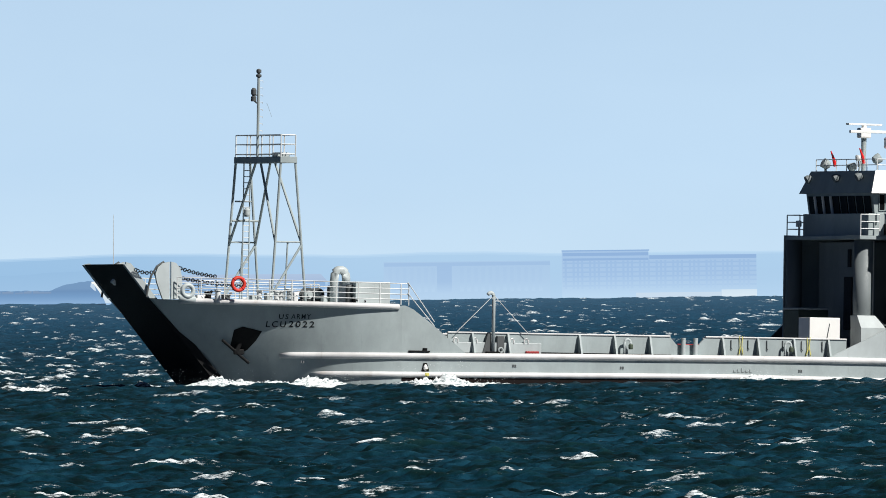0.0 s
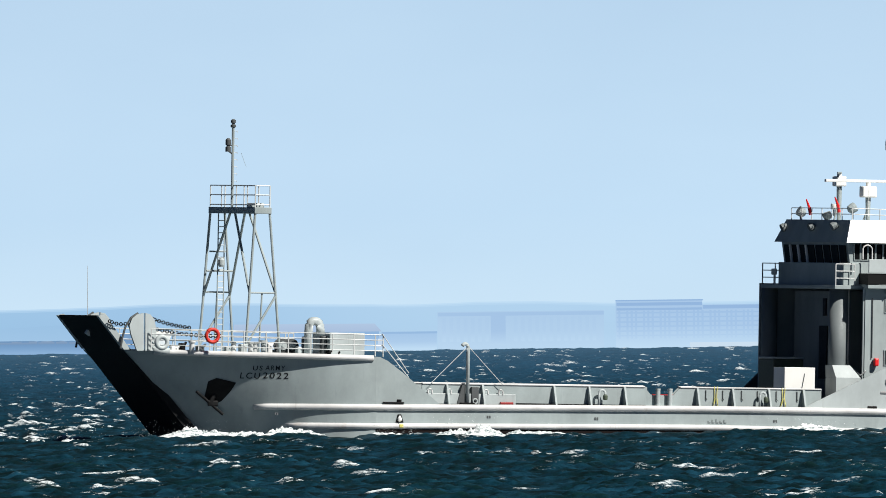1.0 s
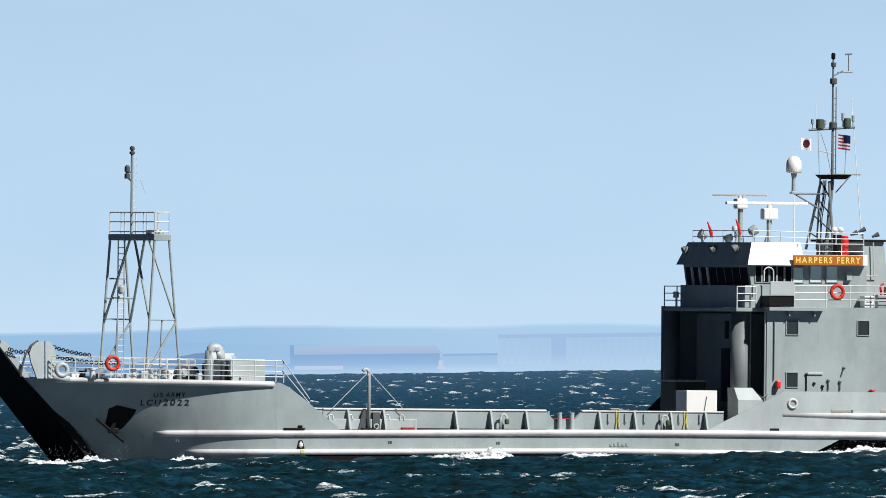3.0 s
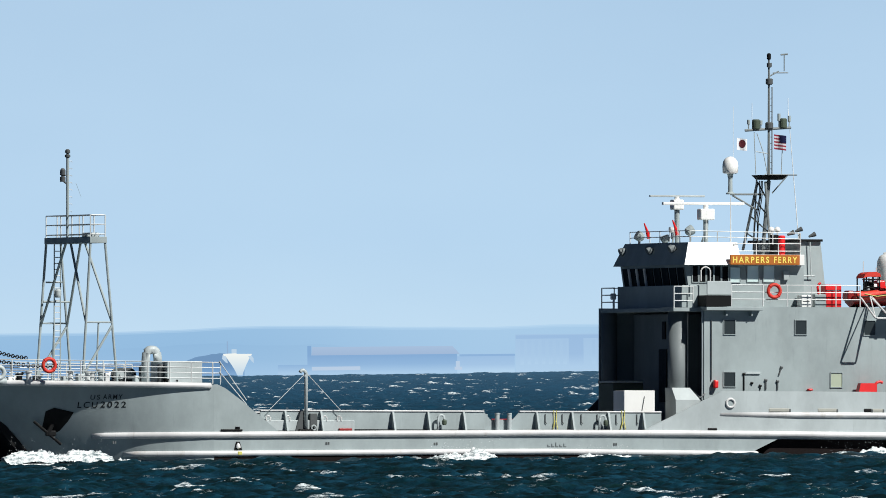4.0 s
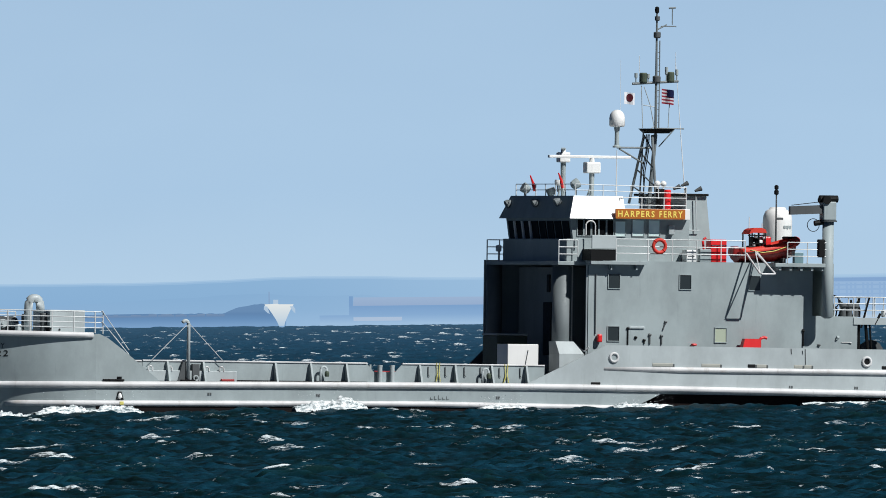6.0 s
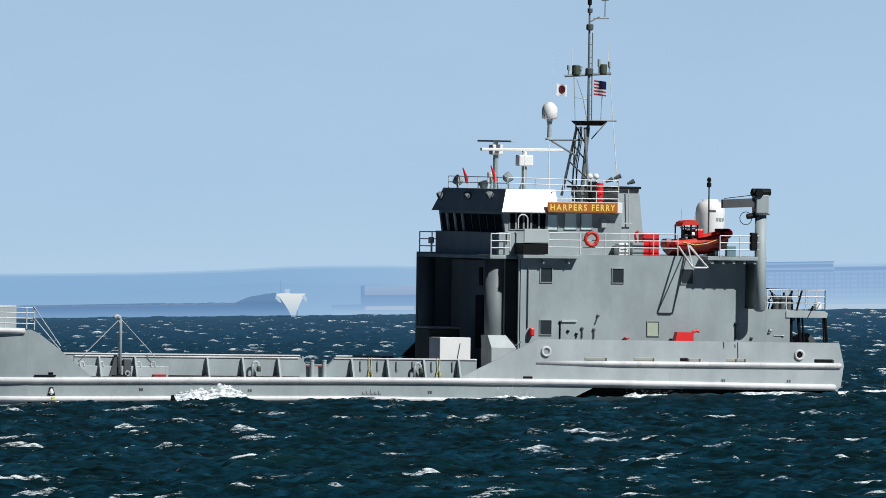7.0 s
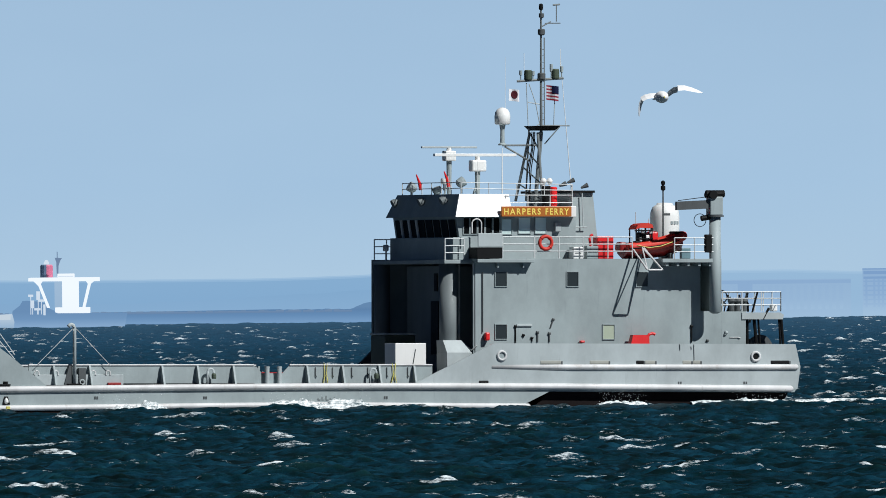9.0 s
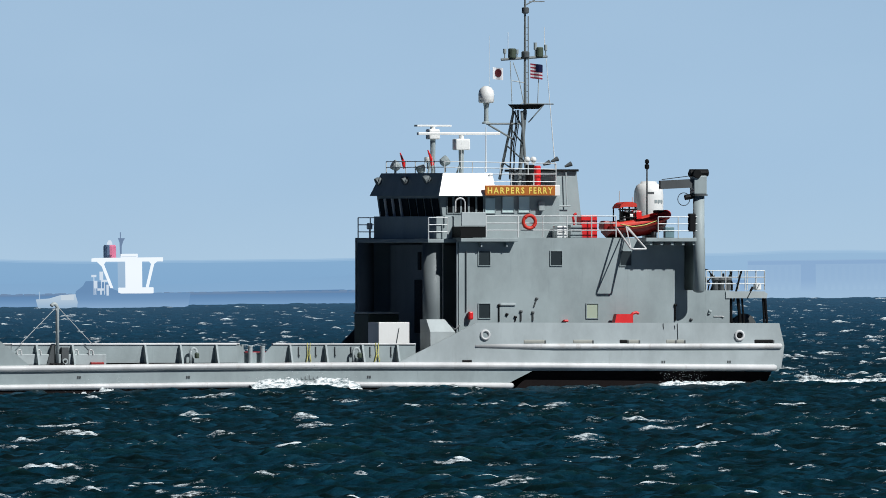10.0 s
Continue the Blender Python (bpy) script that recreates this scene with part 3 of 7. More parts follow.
def white_ship():
    y = 4720
    # light, shade and haze are put into these cream glows
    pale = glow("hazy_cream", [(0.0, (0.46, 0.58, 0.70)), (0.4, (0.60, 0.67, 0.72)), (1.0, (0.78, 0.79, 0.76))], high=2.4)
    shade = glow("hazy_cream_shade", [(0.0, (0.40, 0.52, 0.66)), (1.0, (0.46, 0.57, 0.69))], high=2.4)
    ob = thing("cargo_ship", "distant cargo ship with a white flared bow in the haze", "ship")
    rows = []
    bm = B()
    # flared sections from the forefoot to the rail
    for f in np.linspace(0, 1, 9):
        g = f ** 1.25
        xa, xb = -15.15 - 1.35 * g, -14.55 + 0.95 * g
        z = 0.05 + 2.2 * f
        rows.append([bm.verts.new(p) for p in ((xa, y + 3, z), ((xa + xb) / 2 + 0.1, y - 3 * g - 0.4, z), (xb, y + 3, z))])
    for a, b in zip(rows, rows[1:]):
        for k in range(3):
            bm.faces.new((a[k], a[(k + 1) % 3], b[(k + 1) % 3], b[k]))
    bm.faces.new(rows[0])
    bm.faces.new(rows[-1])
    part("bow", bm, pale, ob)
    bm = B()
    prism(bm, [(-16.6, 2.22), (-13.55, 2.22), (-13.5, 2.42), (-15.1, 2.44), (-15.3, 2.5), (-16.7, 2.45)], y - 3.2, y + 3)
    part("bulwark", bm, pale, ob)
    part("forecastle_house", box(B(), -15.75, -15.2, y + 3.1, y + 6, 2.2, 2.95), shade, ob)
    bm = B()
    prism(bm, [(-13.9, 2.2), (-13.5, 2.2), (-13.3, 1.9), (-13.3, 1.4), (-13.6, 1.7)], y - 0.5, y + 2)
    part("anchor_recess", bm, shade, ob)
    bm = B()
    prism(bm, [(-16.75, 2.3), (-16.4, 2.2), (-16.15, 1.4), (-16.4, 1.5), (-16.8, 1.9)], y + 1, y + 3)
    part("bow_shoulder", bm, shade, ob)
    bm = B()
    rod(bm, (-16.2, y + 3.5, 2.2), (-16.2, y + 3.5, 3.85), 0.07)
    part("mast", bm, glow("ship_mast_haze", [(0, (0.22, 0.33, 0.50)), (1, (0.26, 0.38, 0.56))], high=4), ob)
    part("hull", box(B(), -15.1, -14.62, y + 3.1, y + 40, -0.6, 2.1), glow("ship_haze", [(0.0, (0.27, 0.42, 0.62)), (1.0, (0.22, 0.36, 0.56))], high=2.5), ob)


white_ship()

# ---- the landing craft ----
# its own axes: x aft from midships, y to starboard, z up from the water
CRAFT = thing("landing_craft", "grey military landing craft with bow ramp and aft superstructure under way", "ship")
HALF = 6.4
RUB_LINE = [(-19.5, 0.88), (-6.0, 1.02), (4.0, 1.10), (13.0, 1.08), (25.95, 0.96)]


def rub_height(s):
    return float(np.interp(s, [p[0] for p in RUB_LINE], [p[1] for p in RUB_LINE]))


def bow_breadth(u, v):
    """Half breadth along the bow: u from the stem aft, v from keel to deck edge."""
    low = 2.35 + (HALF - 2.35) * (1 - (1 - min(1, u)) ** 0.95)
    high = 3.0 + (HALF - 3.0) * (1 - (1 - min(1, u * 1.15)) ** 1.6)
    flared = low + (high - low) * v ** 1.2
    # the flare dies out into plain upright plating further aft
    stem = STEM_LOW[0] + (STEM_HIGH[0] - STEM_LOW[0]) * v
    f = (BOW_END - stem) * (1 - u) / (BOW_END - STEM_HIGH[0])
    upright = HALF - 3.65 * f ** 1.5 - 4.2 * (1 - v) * f ** 1.4
    w = min(1.0, max(0.0, (u - 0.1) / 0.65))
    w = w * w * (3 - 2 * w)
    return flared + (upright - flared) * w


STEM_LOW, STEM_HIGH, BOW_END = (-21.3, -0.9), (-25.6, 3.42), -14.3


def bow_point(u, v, side):
    sx = STEM_LOW[0] + (STEM_HIGH[0] - STEM_LOW[0]) * v
    x = sx + (BOW_END - sx) * u
    z = STEM_LOW[1] + (STEM_HIGH[1] - STEM_LOW[1] - 0.14 * u) * v
    return x, side * bow_breadth(u, v), z


def hull():
    bm = B()
    nu, nv = 28, 10
    grids = {}
    for side in (-1, 1):
        g = [[bm.verts.new(bow_point(i / nu, j / nv, side)) for j in range(nv + 1)] for i in range(nu + 1)]
        grids[side] = g
        for i in range(nu):
            for j in range(nv):
                bm.faces.new((g[i][j], g[i + 1][j], g[i + 1][j + 1], g[i][j + 1]))
    a, b = grids[-1], grids[1]
    for j in range(nv):
        bm.faces.new((a[0][j], b[0][j], b[0][j + 1], a[0][j + 1]))
    for i in range(nu):
        bm.faces.new((a[i][nv], a[i + 1][nv], b[i + 1][nv], b[i][nv]))
    ob = part("bow_hull", bm, GREY, CRAFT, smooth=True)
    mod = ob.modifiers.new("edges", "EDGE_SPLIT")
    mod.split_angle = radians(40)
    # the sloping shoulder behind the foredeck
    for side in (-1, 1):
        bm = B()
        prism(bm, [(BOW_END - 0.02, 0.85), (-10.99, 0.95), (-10.99, 1.03), (-12.94, 2.55), (-13.74, 3.12), (-14.14, 3.30), (BOW_END - 0.02, 3.3)], side * HALF, side * (HALF - 0.35))
        part("shoulder_plate", bm, GREY, CRAFT)
    # long parallel body
    bm = B()
    xs = [BOW_END, -6, 4, 13.0, 26.25]
    outline = [(x, rub_height(x)) for x in xs] + [(26.15, 0.8), (13.9, 0.84), (12.25, 0.05), (12.2, -0.9), (BOW_END, -0.9)]
    prism(bm, outline, -HALF + 0.01, HALF - 0.01)
    part("main_hull", bm, GREY, CRAFT)
    bm = B()
    prism(bm, [(BOW_END, -1.6), (24.0, -1.6), (25.4, -0.3), (25.95, 0.79), (13.95, 0.83), (12.3, -0.88), (BOW_END, -0.88)], -HALF + 0.35, HALF - 0.35)
    part("bottom", bm, BOOT, CRAFT, "black bottom under the counter")


hull()


def hull_side(x, z):
    """Half breadth of the hull at a station and height."""
    if x >= BOW_END:
        return HALF
    v = min(1, max(0, (z - STEM_LOW[1]) / (STEM_HIGH[1] - STEM_LOW[1] - 0.07)))
    sx = STEM_LOW[0] + (STEM_HIGH[0] - STEM_LOW[0]) * v
    return bow_breadth((x - sx) / (BOW_END - sx), v)


def strake(points, r, name):
    """A half-round fender bent along the hull."""
    xs = [points[0][0] - r * 0.6]
    while xs[-1] < points[-1][0]:
        xs.append(min(xs[-1] + (0.5 if xs[-1] < BOW_END + 0.6 else 4.0), points[-1][0]))
    xs.append(points[-1][0] + r * 0.3)
    for side in (-1, 1):
        bm = B()
        line = []
        for i, x in enumerate(xs):
            z = float(np.interp(x, [p[0] for p in points], [p[1] for p in points]))
            line.append((x, side * (hull_side(x, z) - (0.1 if i in (0, len(xs) - 1) else 0)), z))
        sweep(bm, line, r, 14)
        part(name, bm, RUB, CRAFT, "worn pale rubbing strake", smooth=True)


strake([(s, z) for s, z in RUB_LINE], 0.155, "rubbing_strake")
strake([(-18.1, 0.02), (-6, 0.14), (1.5, 0.22), (12.8, 0.14)], 0.14, "rubbing_strake")
# black boot top under the lower strake
bm = B()
prism(bm, [(BOW_END, -0.85), (12.24, -0.85), (12.3, 0.02), (1.5, 0.1), (-6, 0.02), (BOW_END, -0.06)], -HALF - 0.012, -HALF + 0.05)
part("boot_top", bm, BOOT, CRAFT, "black boot top at the waterline")
strake([(11.1, 1.98), (26.25, 1.98)], 0.13, "rubbing_strake")


def aft_bulwark():
    for side in (-1, 1):
        bm = B()
        prism(bm, [(7.19, 1.23), (11.27, 1.12), (26.3, 0.96), (26.45, 2.0), (26.2, 3.06), (11.13, 3.10)], side * HALF, side * (HALF - 0.12))
        part("bulwark", bm, GREY_LIGHT, CRAFT)
    bm = B()
    prism(bm, [(26.3, 0.96), (26.45, 2.0), (26.2, 3.06), (26.05, 3.06), (26.1, 0.96)], -HALF + 0.12, HALF - 0.12)
    part("transom", bm, GREY, CRAFT)
    bm = B()
    box(bm, 11.5, 26.1, -HALF + 0.12, HALF - 0.12, 1.0, 1.35)
    part("deck", bm, GREY_DARK, CRAFT)


aft_bulwark()

HOUSE_Y = 5.4


def house():
    sr = 21.79
    s0, s1, z1 = 10.56, 22.86, 7.07
    bm = B()
    box(bm, s0 + 5.5, sr, -HOUSE_Y, HOUSE_Y, 1.3, z1)
    part("deckhouse", bm, GREY, CRAFT)
    zr = 4.61
    for name, a, b, y0, y1, c, d in (("recess_bulkhead", sr, s1, -3.0, HOUSE_Y, 1.3, z1), ("deck_edge", sr, s1, -HOUSE_Y, -3.0, z1 - 0.14, z1),
                                     ("lower_wall", sr, s1, -HOUSE_Y, -3.0, 1.3, zr), ("recess_end", s1 - 0.14, s1, -HOUSE_Y, -3.0, zr, z1 - 0.14)):
        bm = B()
        box(bm, a, b, y0, y1, c, d)
        part(name, bm, GREY, CRAFT)
    for y, fore in ((-HOUSE_Y, 0.0), (HOUSE_Y - 0.12, 1.3)):
        bm = B()
        box(bm, s0 - fore, s0 + 5.5, y, y + 0.12, 1.13, z1)
        part("side_wall", bm, GREY, CRAFT)
    bm = B()
    box(bm, s0, s0 + 5.5, -HOUSE_Y + 0.12, HOUSE_Y - 0.12, z1 - 0.12, z1)
    part("house_deck", bm, GREY, CRAFT)
    return s0, s1, z1


S0, S1, ZTOP = house()


def sub(name, bm, material, parent, label="", smooth=False):
    return part(name, bm, material, parent, label, smooth)


def railing(points, height=1.02, bars=3, gap=1.3, r=0.026, material=None, name="railing"):
    """Bars along a line of deck points; each post is a piece of its own."""
    material = material or STEEL
    ob = None
    for k in range(bars):
        h = height * (bars - k) / bars
        bm = B()
        pipe(bm, [(p[0], p[1], p[2] + h) for p in points], r, 6)
        if ob is None:
            ob = part(name, bm, material, CRAFT, "thin grey tubular rails")
        else:
            sub("bar", bm, material, ob)
    pb = B()
    rod(pb, (0, 0, 0), (0, 0, height), r * 1.1, 6)
    me = finish(pb, "post", material)
    spots = []
    for p, q in zip(points, points[1:]):
        n = max(1, round((Vector(q) - Vector(p)).length / gap))
        spots += [Vector(p).lerp(Vector(q), i / n) for i in range(n)]
    spots.append(Vector(points[-1]))
    for v in spots:
        post = new("post", me)
        post.parent, post.location = ob, v
    return ob


# ---- bow ----
def bow_ramp():
    top, low = (-26.97, 5.02), (-22.2, -0.55)
    nx, nz = 0.76, 0.65          # thickness, pointing aft and up
    th = 0.42
    bm = B()
    w0, w1 = 2.65, 2.8
    hexa(bm, [(low[0], -w1, low[1]), (low[0], w1, low[1]), (low[0] + nx * th, w1, low[1] + nz * th), (low[0] + nx * th, -w1, low[1] + nz * th)],
         [(top[0], -w0, top[1]), (top[0], w0, top[1]), (top[0] + nx * th, w0, top[1] + 0.02), (top[0] + nx * th, -w0, top[1] + 0.02)])
    # black colour stands in for shade on the forward face
    panel = part("bow_ramp", bm, BLACK, CRAFT, "raised bow ramp, its shaded face black")
    bm = B()
    prism(bm, [(-26.5, 4.2), (-26.3, 4.05), (-26.36, 4.42)], 0.02, 0.3)
    sub("mark", bm, WHITE, panel, "small white mark")
    # cheek plates that hold the ramp
    for side in (-1, 1):
        bm = B()
        prism(bm, [(-26.97, 5.00), (-26.66, 5.08), (-25.34, 3.46), (-25.67, 3.45)], side * 2.68, side * 2.95)
        part("ramp_cheek", bm, GREY_LIGHT, CRAFT)
        bm = B()
        prism(bm, [(-25.42, 4.2), (-25.5, 4.6), (-25.38, 4.9), (-25.15, 5.1), (-24.80, 5.18), (-24.77, 3.42), (-25.11, 3.41)], side * 3.05, side * 3.2)
        part("bow_horn", bm, GREY_LIGHT, CRAFT)
        bm = B()
        prism(bm, [(-24.72, 5.18), (-24.48, 5.13), (-24.27, 4.9), (-24.17, 4.45), (-24.12, 3.43), (-24.69, 3.42)], side * 3.05, side * 3.2)
        part("bow_horn", bm, GREY_LIGHT, CRAFT)
        bm = B()
        rod(bm, (-25.52, side * 3.0, 4.73), (-24.91, side * 3.0, 3.47), 0.06)
        sweep(bm, [(-25.9, side * 3.1, 3.5), (-25.82, side * 3.1, 4.0), (-25.68, side * 3.1, 4.5), (-25.4, side * 3.1, 4.95), (-25.05, side * 3.1, 5.17)], 0.055, 8)
        part("ramp_arm", bm, GREY_DARK, CRAFT)
    # thin whip on the ramp
    bm = B()
    rod(bm, (-26.99, -1.5, 5.03), (-27.03, -1.5, 7.36), 0.02, 6, 0.01)
    part("whip_aerial", bm, STEEL, CRAFT)


bow_ramp()


def chain(a, b, sag, y, n):
    ob = part("chain", ring(B(), (a[0], y, a[1]), 0.07, 0.025, "Y", 10, 5), BLACK, CRAFT, "slack black ramp chain")
    flat, edge = ring(B(), (0, 0, 0), 0.075, 0.026, "Y", 10, 5), ring(B(), (0, 0, 0), 0.075, 0.026, "Z", 10, 5)
    mf, me = finish(flat, "link", BLACK), finish(edge, "link", BLACK)
    for i in range(1, n):
        f = i / n
        ln = new("link", mf if i % 2 else me)
        ln.parent = ob
        ln.location = (a[0] + (b[0] - a[0]) * f, y, a[1] + (b[1] - a[1]) * f - sag * 4 * f * (1 - f))


chain((-24.32, 4.91), (-22.39, 4.52), 0.06, -3.1, 18)
chain((-26.46, 4.77), (-25.56, 4.68), 0.08, -3.1, 8)
chain((-23.87, 4.44), (-20.48, 4.16), 0.1, -2.2, 28)


def foredeck():
    # pale lip along the deck edge
    for side in (-1, 1):
        bm = B()
        pts = [bow_point(u, 1.0, side) for u in np.linspace(0.1, 0.985, 22)]
        sweep(bm, [(p[0], p[1] + side * 0.14 * min(1, (len(pts) - 1 - i) / 7), p[2] - 0.05) for i, p in enumerate(pts)], 0.14, 12)
        part("deck_edge_strake", bm, RUB, CRAFT, smooth=True)
        bm = B()
        top = []
        for i, p in enumerate(pts):
            o = side * 0.14 * min(1, (len(pts) - 1 - i) / 7)
            top.append([bm.verts.new((p[0], p[1] - side * 0.1, p[2] + 0.01)), bm.verts.new((p[0], p[1] + o, p[2] + 0.01)), bm.verts.new((p[0], p[1] + o, p[2] - 0.06)), bm.verts.new((p[0], p[1] - side * 0.1, p[2] - 0.06))])
        for a, b in zip(top, top[1:]):
            for k in range(4):
                bm.faces.new((a[k], b[k], b[(k + 1) % 4], a[(k + 1) % 4]))
        part("deck_ledge", bm, GREY, CRAFT)
        line = [bow_point(u, 1.0, side) for u in np.linspace(0.1, 1.0, 11)]
        edge = [(p[0], p[1] - side * 0.22, p[2] + 0.05) for p in line]
        railing(edge + [(-13.9, side * 6.15, edge[-1][2])], 1.0, 4, 1.2)
    # stair rail down the shoulder
    for k in (0.0, 0.5):
        bm = B()
        pipe(bm, [(-13.97, -6.2, 4.39 - k), (-12.61, -6.2, 2.56 - k * 0.4)], 0.022, 6)
        part("stair_rail", bm, STEEL, CRAFT)
    bm = B()
    pipe(bm, [(-13.9, -6.15, 3.3), (-13.9, -6.15, 4.35)], 0.03, 6)
    part("rail_stanchion", bm, STEEL, CRAFT)
    # gooseneck ventilator
    bm = B()
    y = -4.0
    pts = []
    for k in range(5):
        a = math.pi * (1 - k / 4)
        pts.append((-16.56 + 0.3 * math.cos(a), y, 4.70 + 0.26 * math.sin(a)))
    pipe(bm, [(pts[0][0], y, 3.2)] + pts + [(pts[-1][0], y, pts[-1][2] - 0.42)], 0.2, 14)
    part("ventilator", bm, GREY_LIGHT, CRAFT, "pale gooseneck ventilator", smooth=True)
    for x, w, h in ((-15.88, 0.17, 1.0), (-16.73, 0.24, 0.95)):
        bm = B()
        lathe(bm, [(w, 0), (w, h - 0.06), (w * 0.8, h)], (x, -3.4, 3.25))
        part("deck_post", bm, GREY_DARK, CRAFT)
    # deck locker
    bm = B()
    box(bm, -15.74, -13.99, -3.9, -1.5, 3.25, 4.41, 0.04)
    part("deck_locker", bm, GREY_LIGHT, CRAFT)
    # windlass
    for x in (-17.76, -17.30):
        bm = B()
        lathe(bm, [(0.34, -0.2), (0.34, -0.14), (0.2, -0.1), (0.2, 0.1), (0.34, 0.14), (0.34, 0.2)], (0, 0, 0))
        bmesh.ops.rotate(bm, cent=(0, 0, 0), matrix=Matrix.Rotation(math.pi / 2, 3, "X"), verts=bm.verts)
        bmesh.ops.translate(bm, vec=(x, -2.8, 3.75), verts=bm.verts)
        drum = part("windlass_drum", bm, GREY_DARK, CRAFT)
        bm = B()
        rod(bm, (x, -3.06, 3.75), (x, -3.0, 3.75), 0.2, 16)
        rod(bm, (x, -3.14, 3.75), (x, -3.06, 3.75), 0.08, 12)
        sub("drum_end", bm, GREY_LIGHT, drum)
    bm = B()
    box(bm, -18.15, -17.02, -3.0, -1.6, 3.25, 3.55, 0.05)
    part("windlass_bed", bm, GREY_DARK, CRAFT)
    bm = B()
    lathe(bm, [(0.2, 0), (0.2, 0.1), (0.13, 0.14), (0.13, 0.62), (0.2, 0.66), (0.2, 0.74)], (-19.31, -4.6, 3.25))
    part("capstan", bm, GREY_LIGHT, CRAFT)
    for x in (-19.95, -19.72, -22.88, -20.80):
        bm = B()
        lathe(bm, [(0.13, 0), (0.12, 0.5), (0.17, 0.54), (0.17, 0.6)], (x, -4.6, 3.3))
        part("bollard", bm, STEEL, CRAFT)
    # gear about the bow winches
    for px, w, h, m in ((-23.43, 0.22, 0.34, WHITE), (-23.04, 0.15, 0.5, BLACK), (-22.13, 0.2, 0.42, GREY_DARK), (-20.75, 0.18, 0.38, GREY_LIGHT),
                        (-19.99, 0.2, 0.5, GREY_LIGHT), (-18.69, 0.14, 0.55, RUB), (-17.19, 0.16, 0.42, GREY_LIGHT), (-15.69, 0.1, 0.3, BLACK), (-15.27, 0.1, 0.25, BLACK)):
        bm = B()
        box(bm, px - w, px + w * 0.7, -3.9, -3.5, 3.28, 3.3 + h, 0.05)
        rod(bm, (px, -3.9, 3.3 + h * 0.7), (px + w * 1.2, -3.7, 3.3 + h * 1.05), 0.06, 8)
        part("deck_gear", bm, m, CRAFT)
    # fairlead ring at the bow
    bm = B()
    ring(bm, (-24.29, -4.35, 3.82), 0.27, 0.11, "Y", 20, 8)
    box(bm, -24.68, -23.89, -4.4, -4.25, 3.3, 3.55)
    part("fairlead", bm, GREY_LIGHT, CRAFT, smooth=True)


foredeck()


def hull_patch(pts_uv, name, material, out=0.02):
    """A plate that lies on the flare of the bow."""
    bm = B()
    front = []
    back = []
    uc, vc = sum(p[0] for p in pts_uv) / len(pts_uv), sum(p[1] for p in pts_uv) / len(pts_uv)
    hub = bm.verts.new(Vector(bow_point(uc, vc, -1)) + Vector((0, -out, 0)))
    for u, v in pts_uv:
        p = Vector(bow_point(u, v, -1))
        front.append(bm.verts.new(p + Vector((0, -out, 0))))
        back.append(bm.verts.new(p + Vector((0, 0.1, 0))))
    for i in range(len(front)):
        j = (i + 1) % len(front)
        bm.faces.new((front[i], front[j], hub))
        bm.faces.new((front[i], front[j], back[j], back[i]))
    return part(name, bm, material, CRAFT)


def bow_uv(s, z):
    v = min(1, max(0, (z - STEM_LOW[1]) / (STEM_HIGH[1] - STEM_LOW[1] - 0.07)))
    sx = STEM_LOW[0] + (STEM_HIGH[0] - STEM_LOW[0]) * v
    return (s - sx) / (BOW_END - sx), v


def anchor():
    # the pocket is a black plate laid on the plating, not cut in
    pocket = [(-21.81, 2.00), (-21.47, 2.17), (-20.59, 1.97), (-20.78, 1.52), (-21.06, 1.09), (-21.45, 0.84), (-21.82, 1.21)]
    hull_patch([bow_uv(s, z) for s, z in pocket], "anchor_pocket_plate", BLACK, 0.03)
    u, v = bow_uv(-21.45, 1.03)
    y = bow_point(u, v, -1)[1] - 0.2
    bm = B()
    rod(bm, (-22.31, y, 1.55), (-20.96, y, 0.48), 0.07)
    rod(bm, (-21.24, y, 1.75), (-21.62, y, 0.97), 0.11)
    box(bm, -21.73, -21.22, y - 0.08, y + 0.08, 0.87, 1.13, 0.05)
    part("anchor", bm, BLACK, CRAFT, "black stowed anchor")


anchor()


def hull_words():
    """Hull lettering, laid on the curve of the bow."""
    end = -18.31
    for body, a, b, c in (("US", (-20.14, 2.57), (-19.66, 2.58), 0.23), ("ARMY", (-19.52, 2.59), (-18.55, 2.60), 0.23),
                          ("LCU", (-20.71, 2.18), (-19.74, 2.20), 0.29), ("2022", (-19.60, 2.20), (-18.33, 2.22), 0.29)):
        ob = lettering("lettering", body, c, b[0] - a[0], (0, 0, 0), Matrix(), LETTER, CRAFT, 1.3, 0.012)
        for v in ob.data.vertices:
            s, z = end - 0.9 * (end - a[0] - v.co.x), a[1] + v.co.y
            v.co = Vector((s, bow_point(*bow_uv(s, z), -1)[1] - 0.014, z))


hull_words()


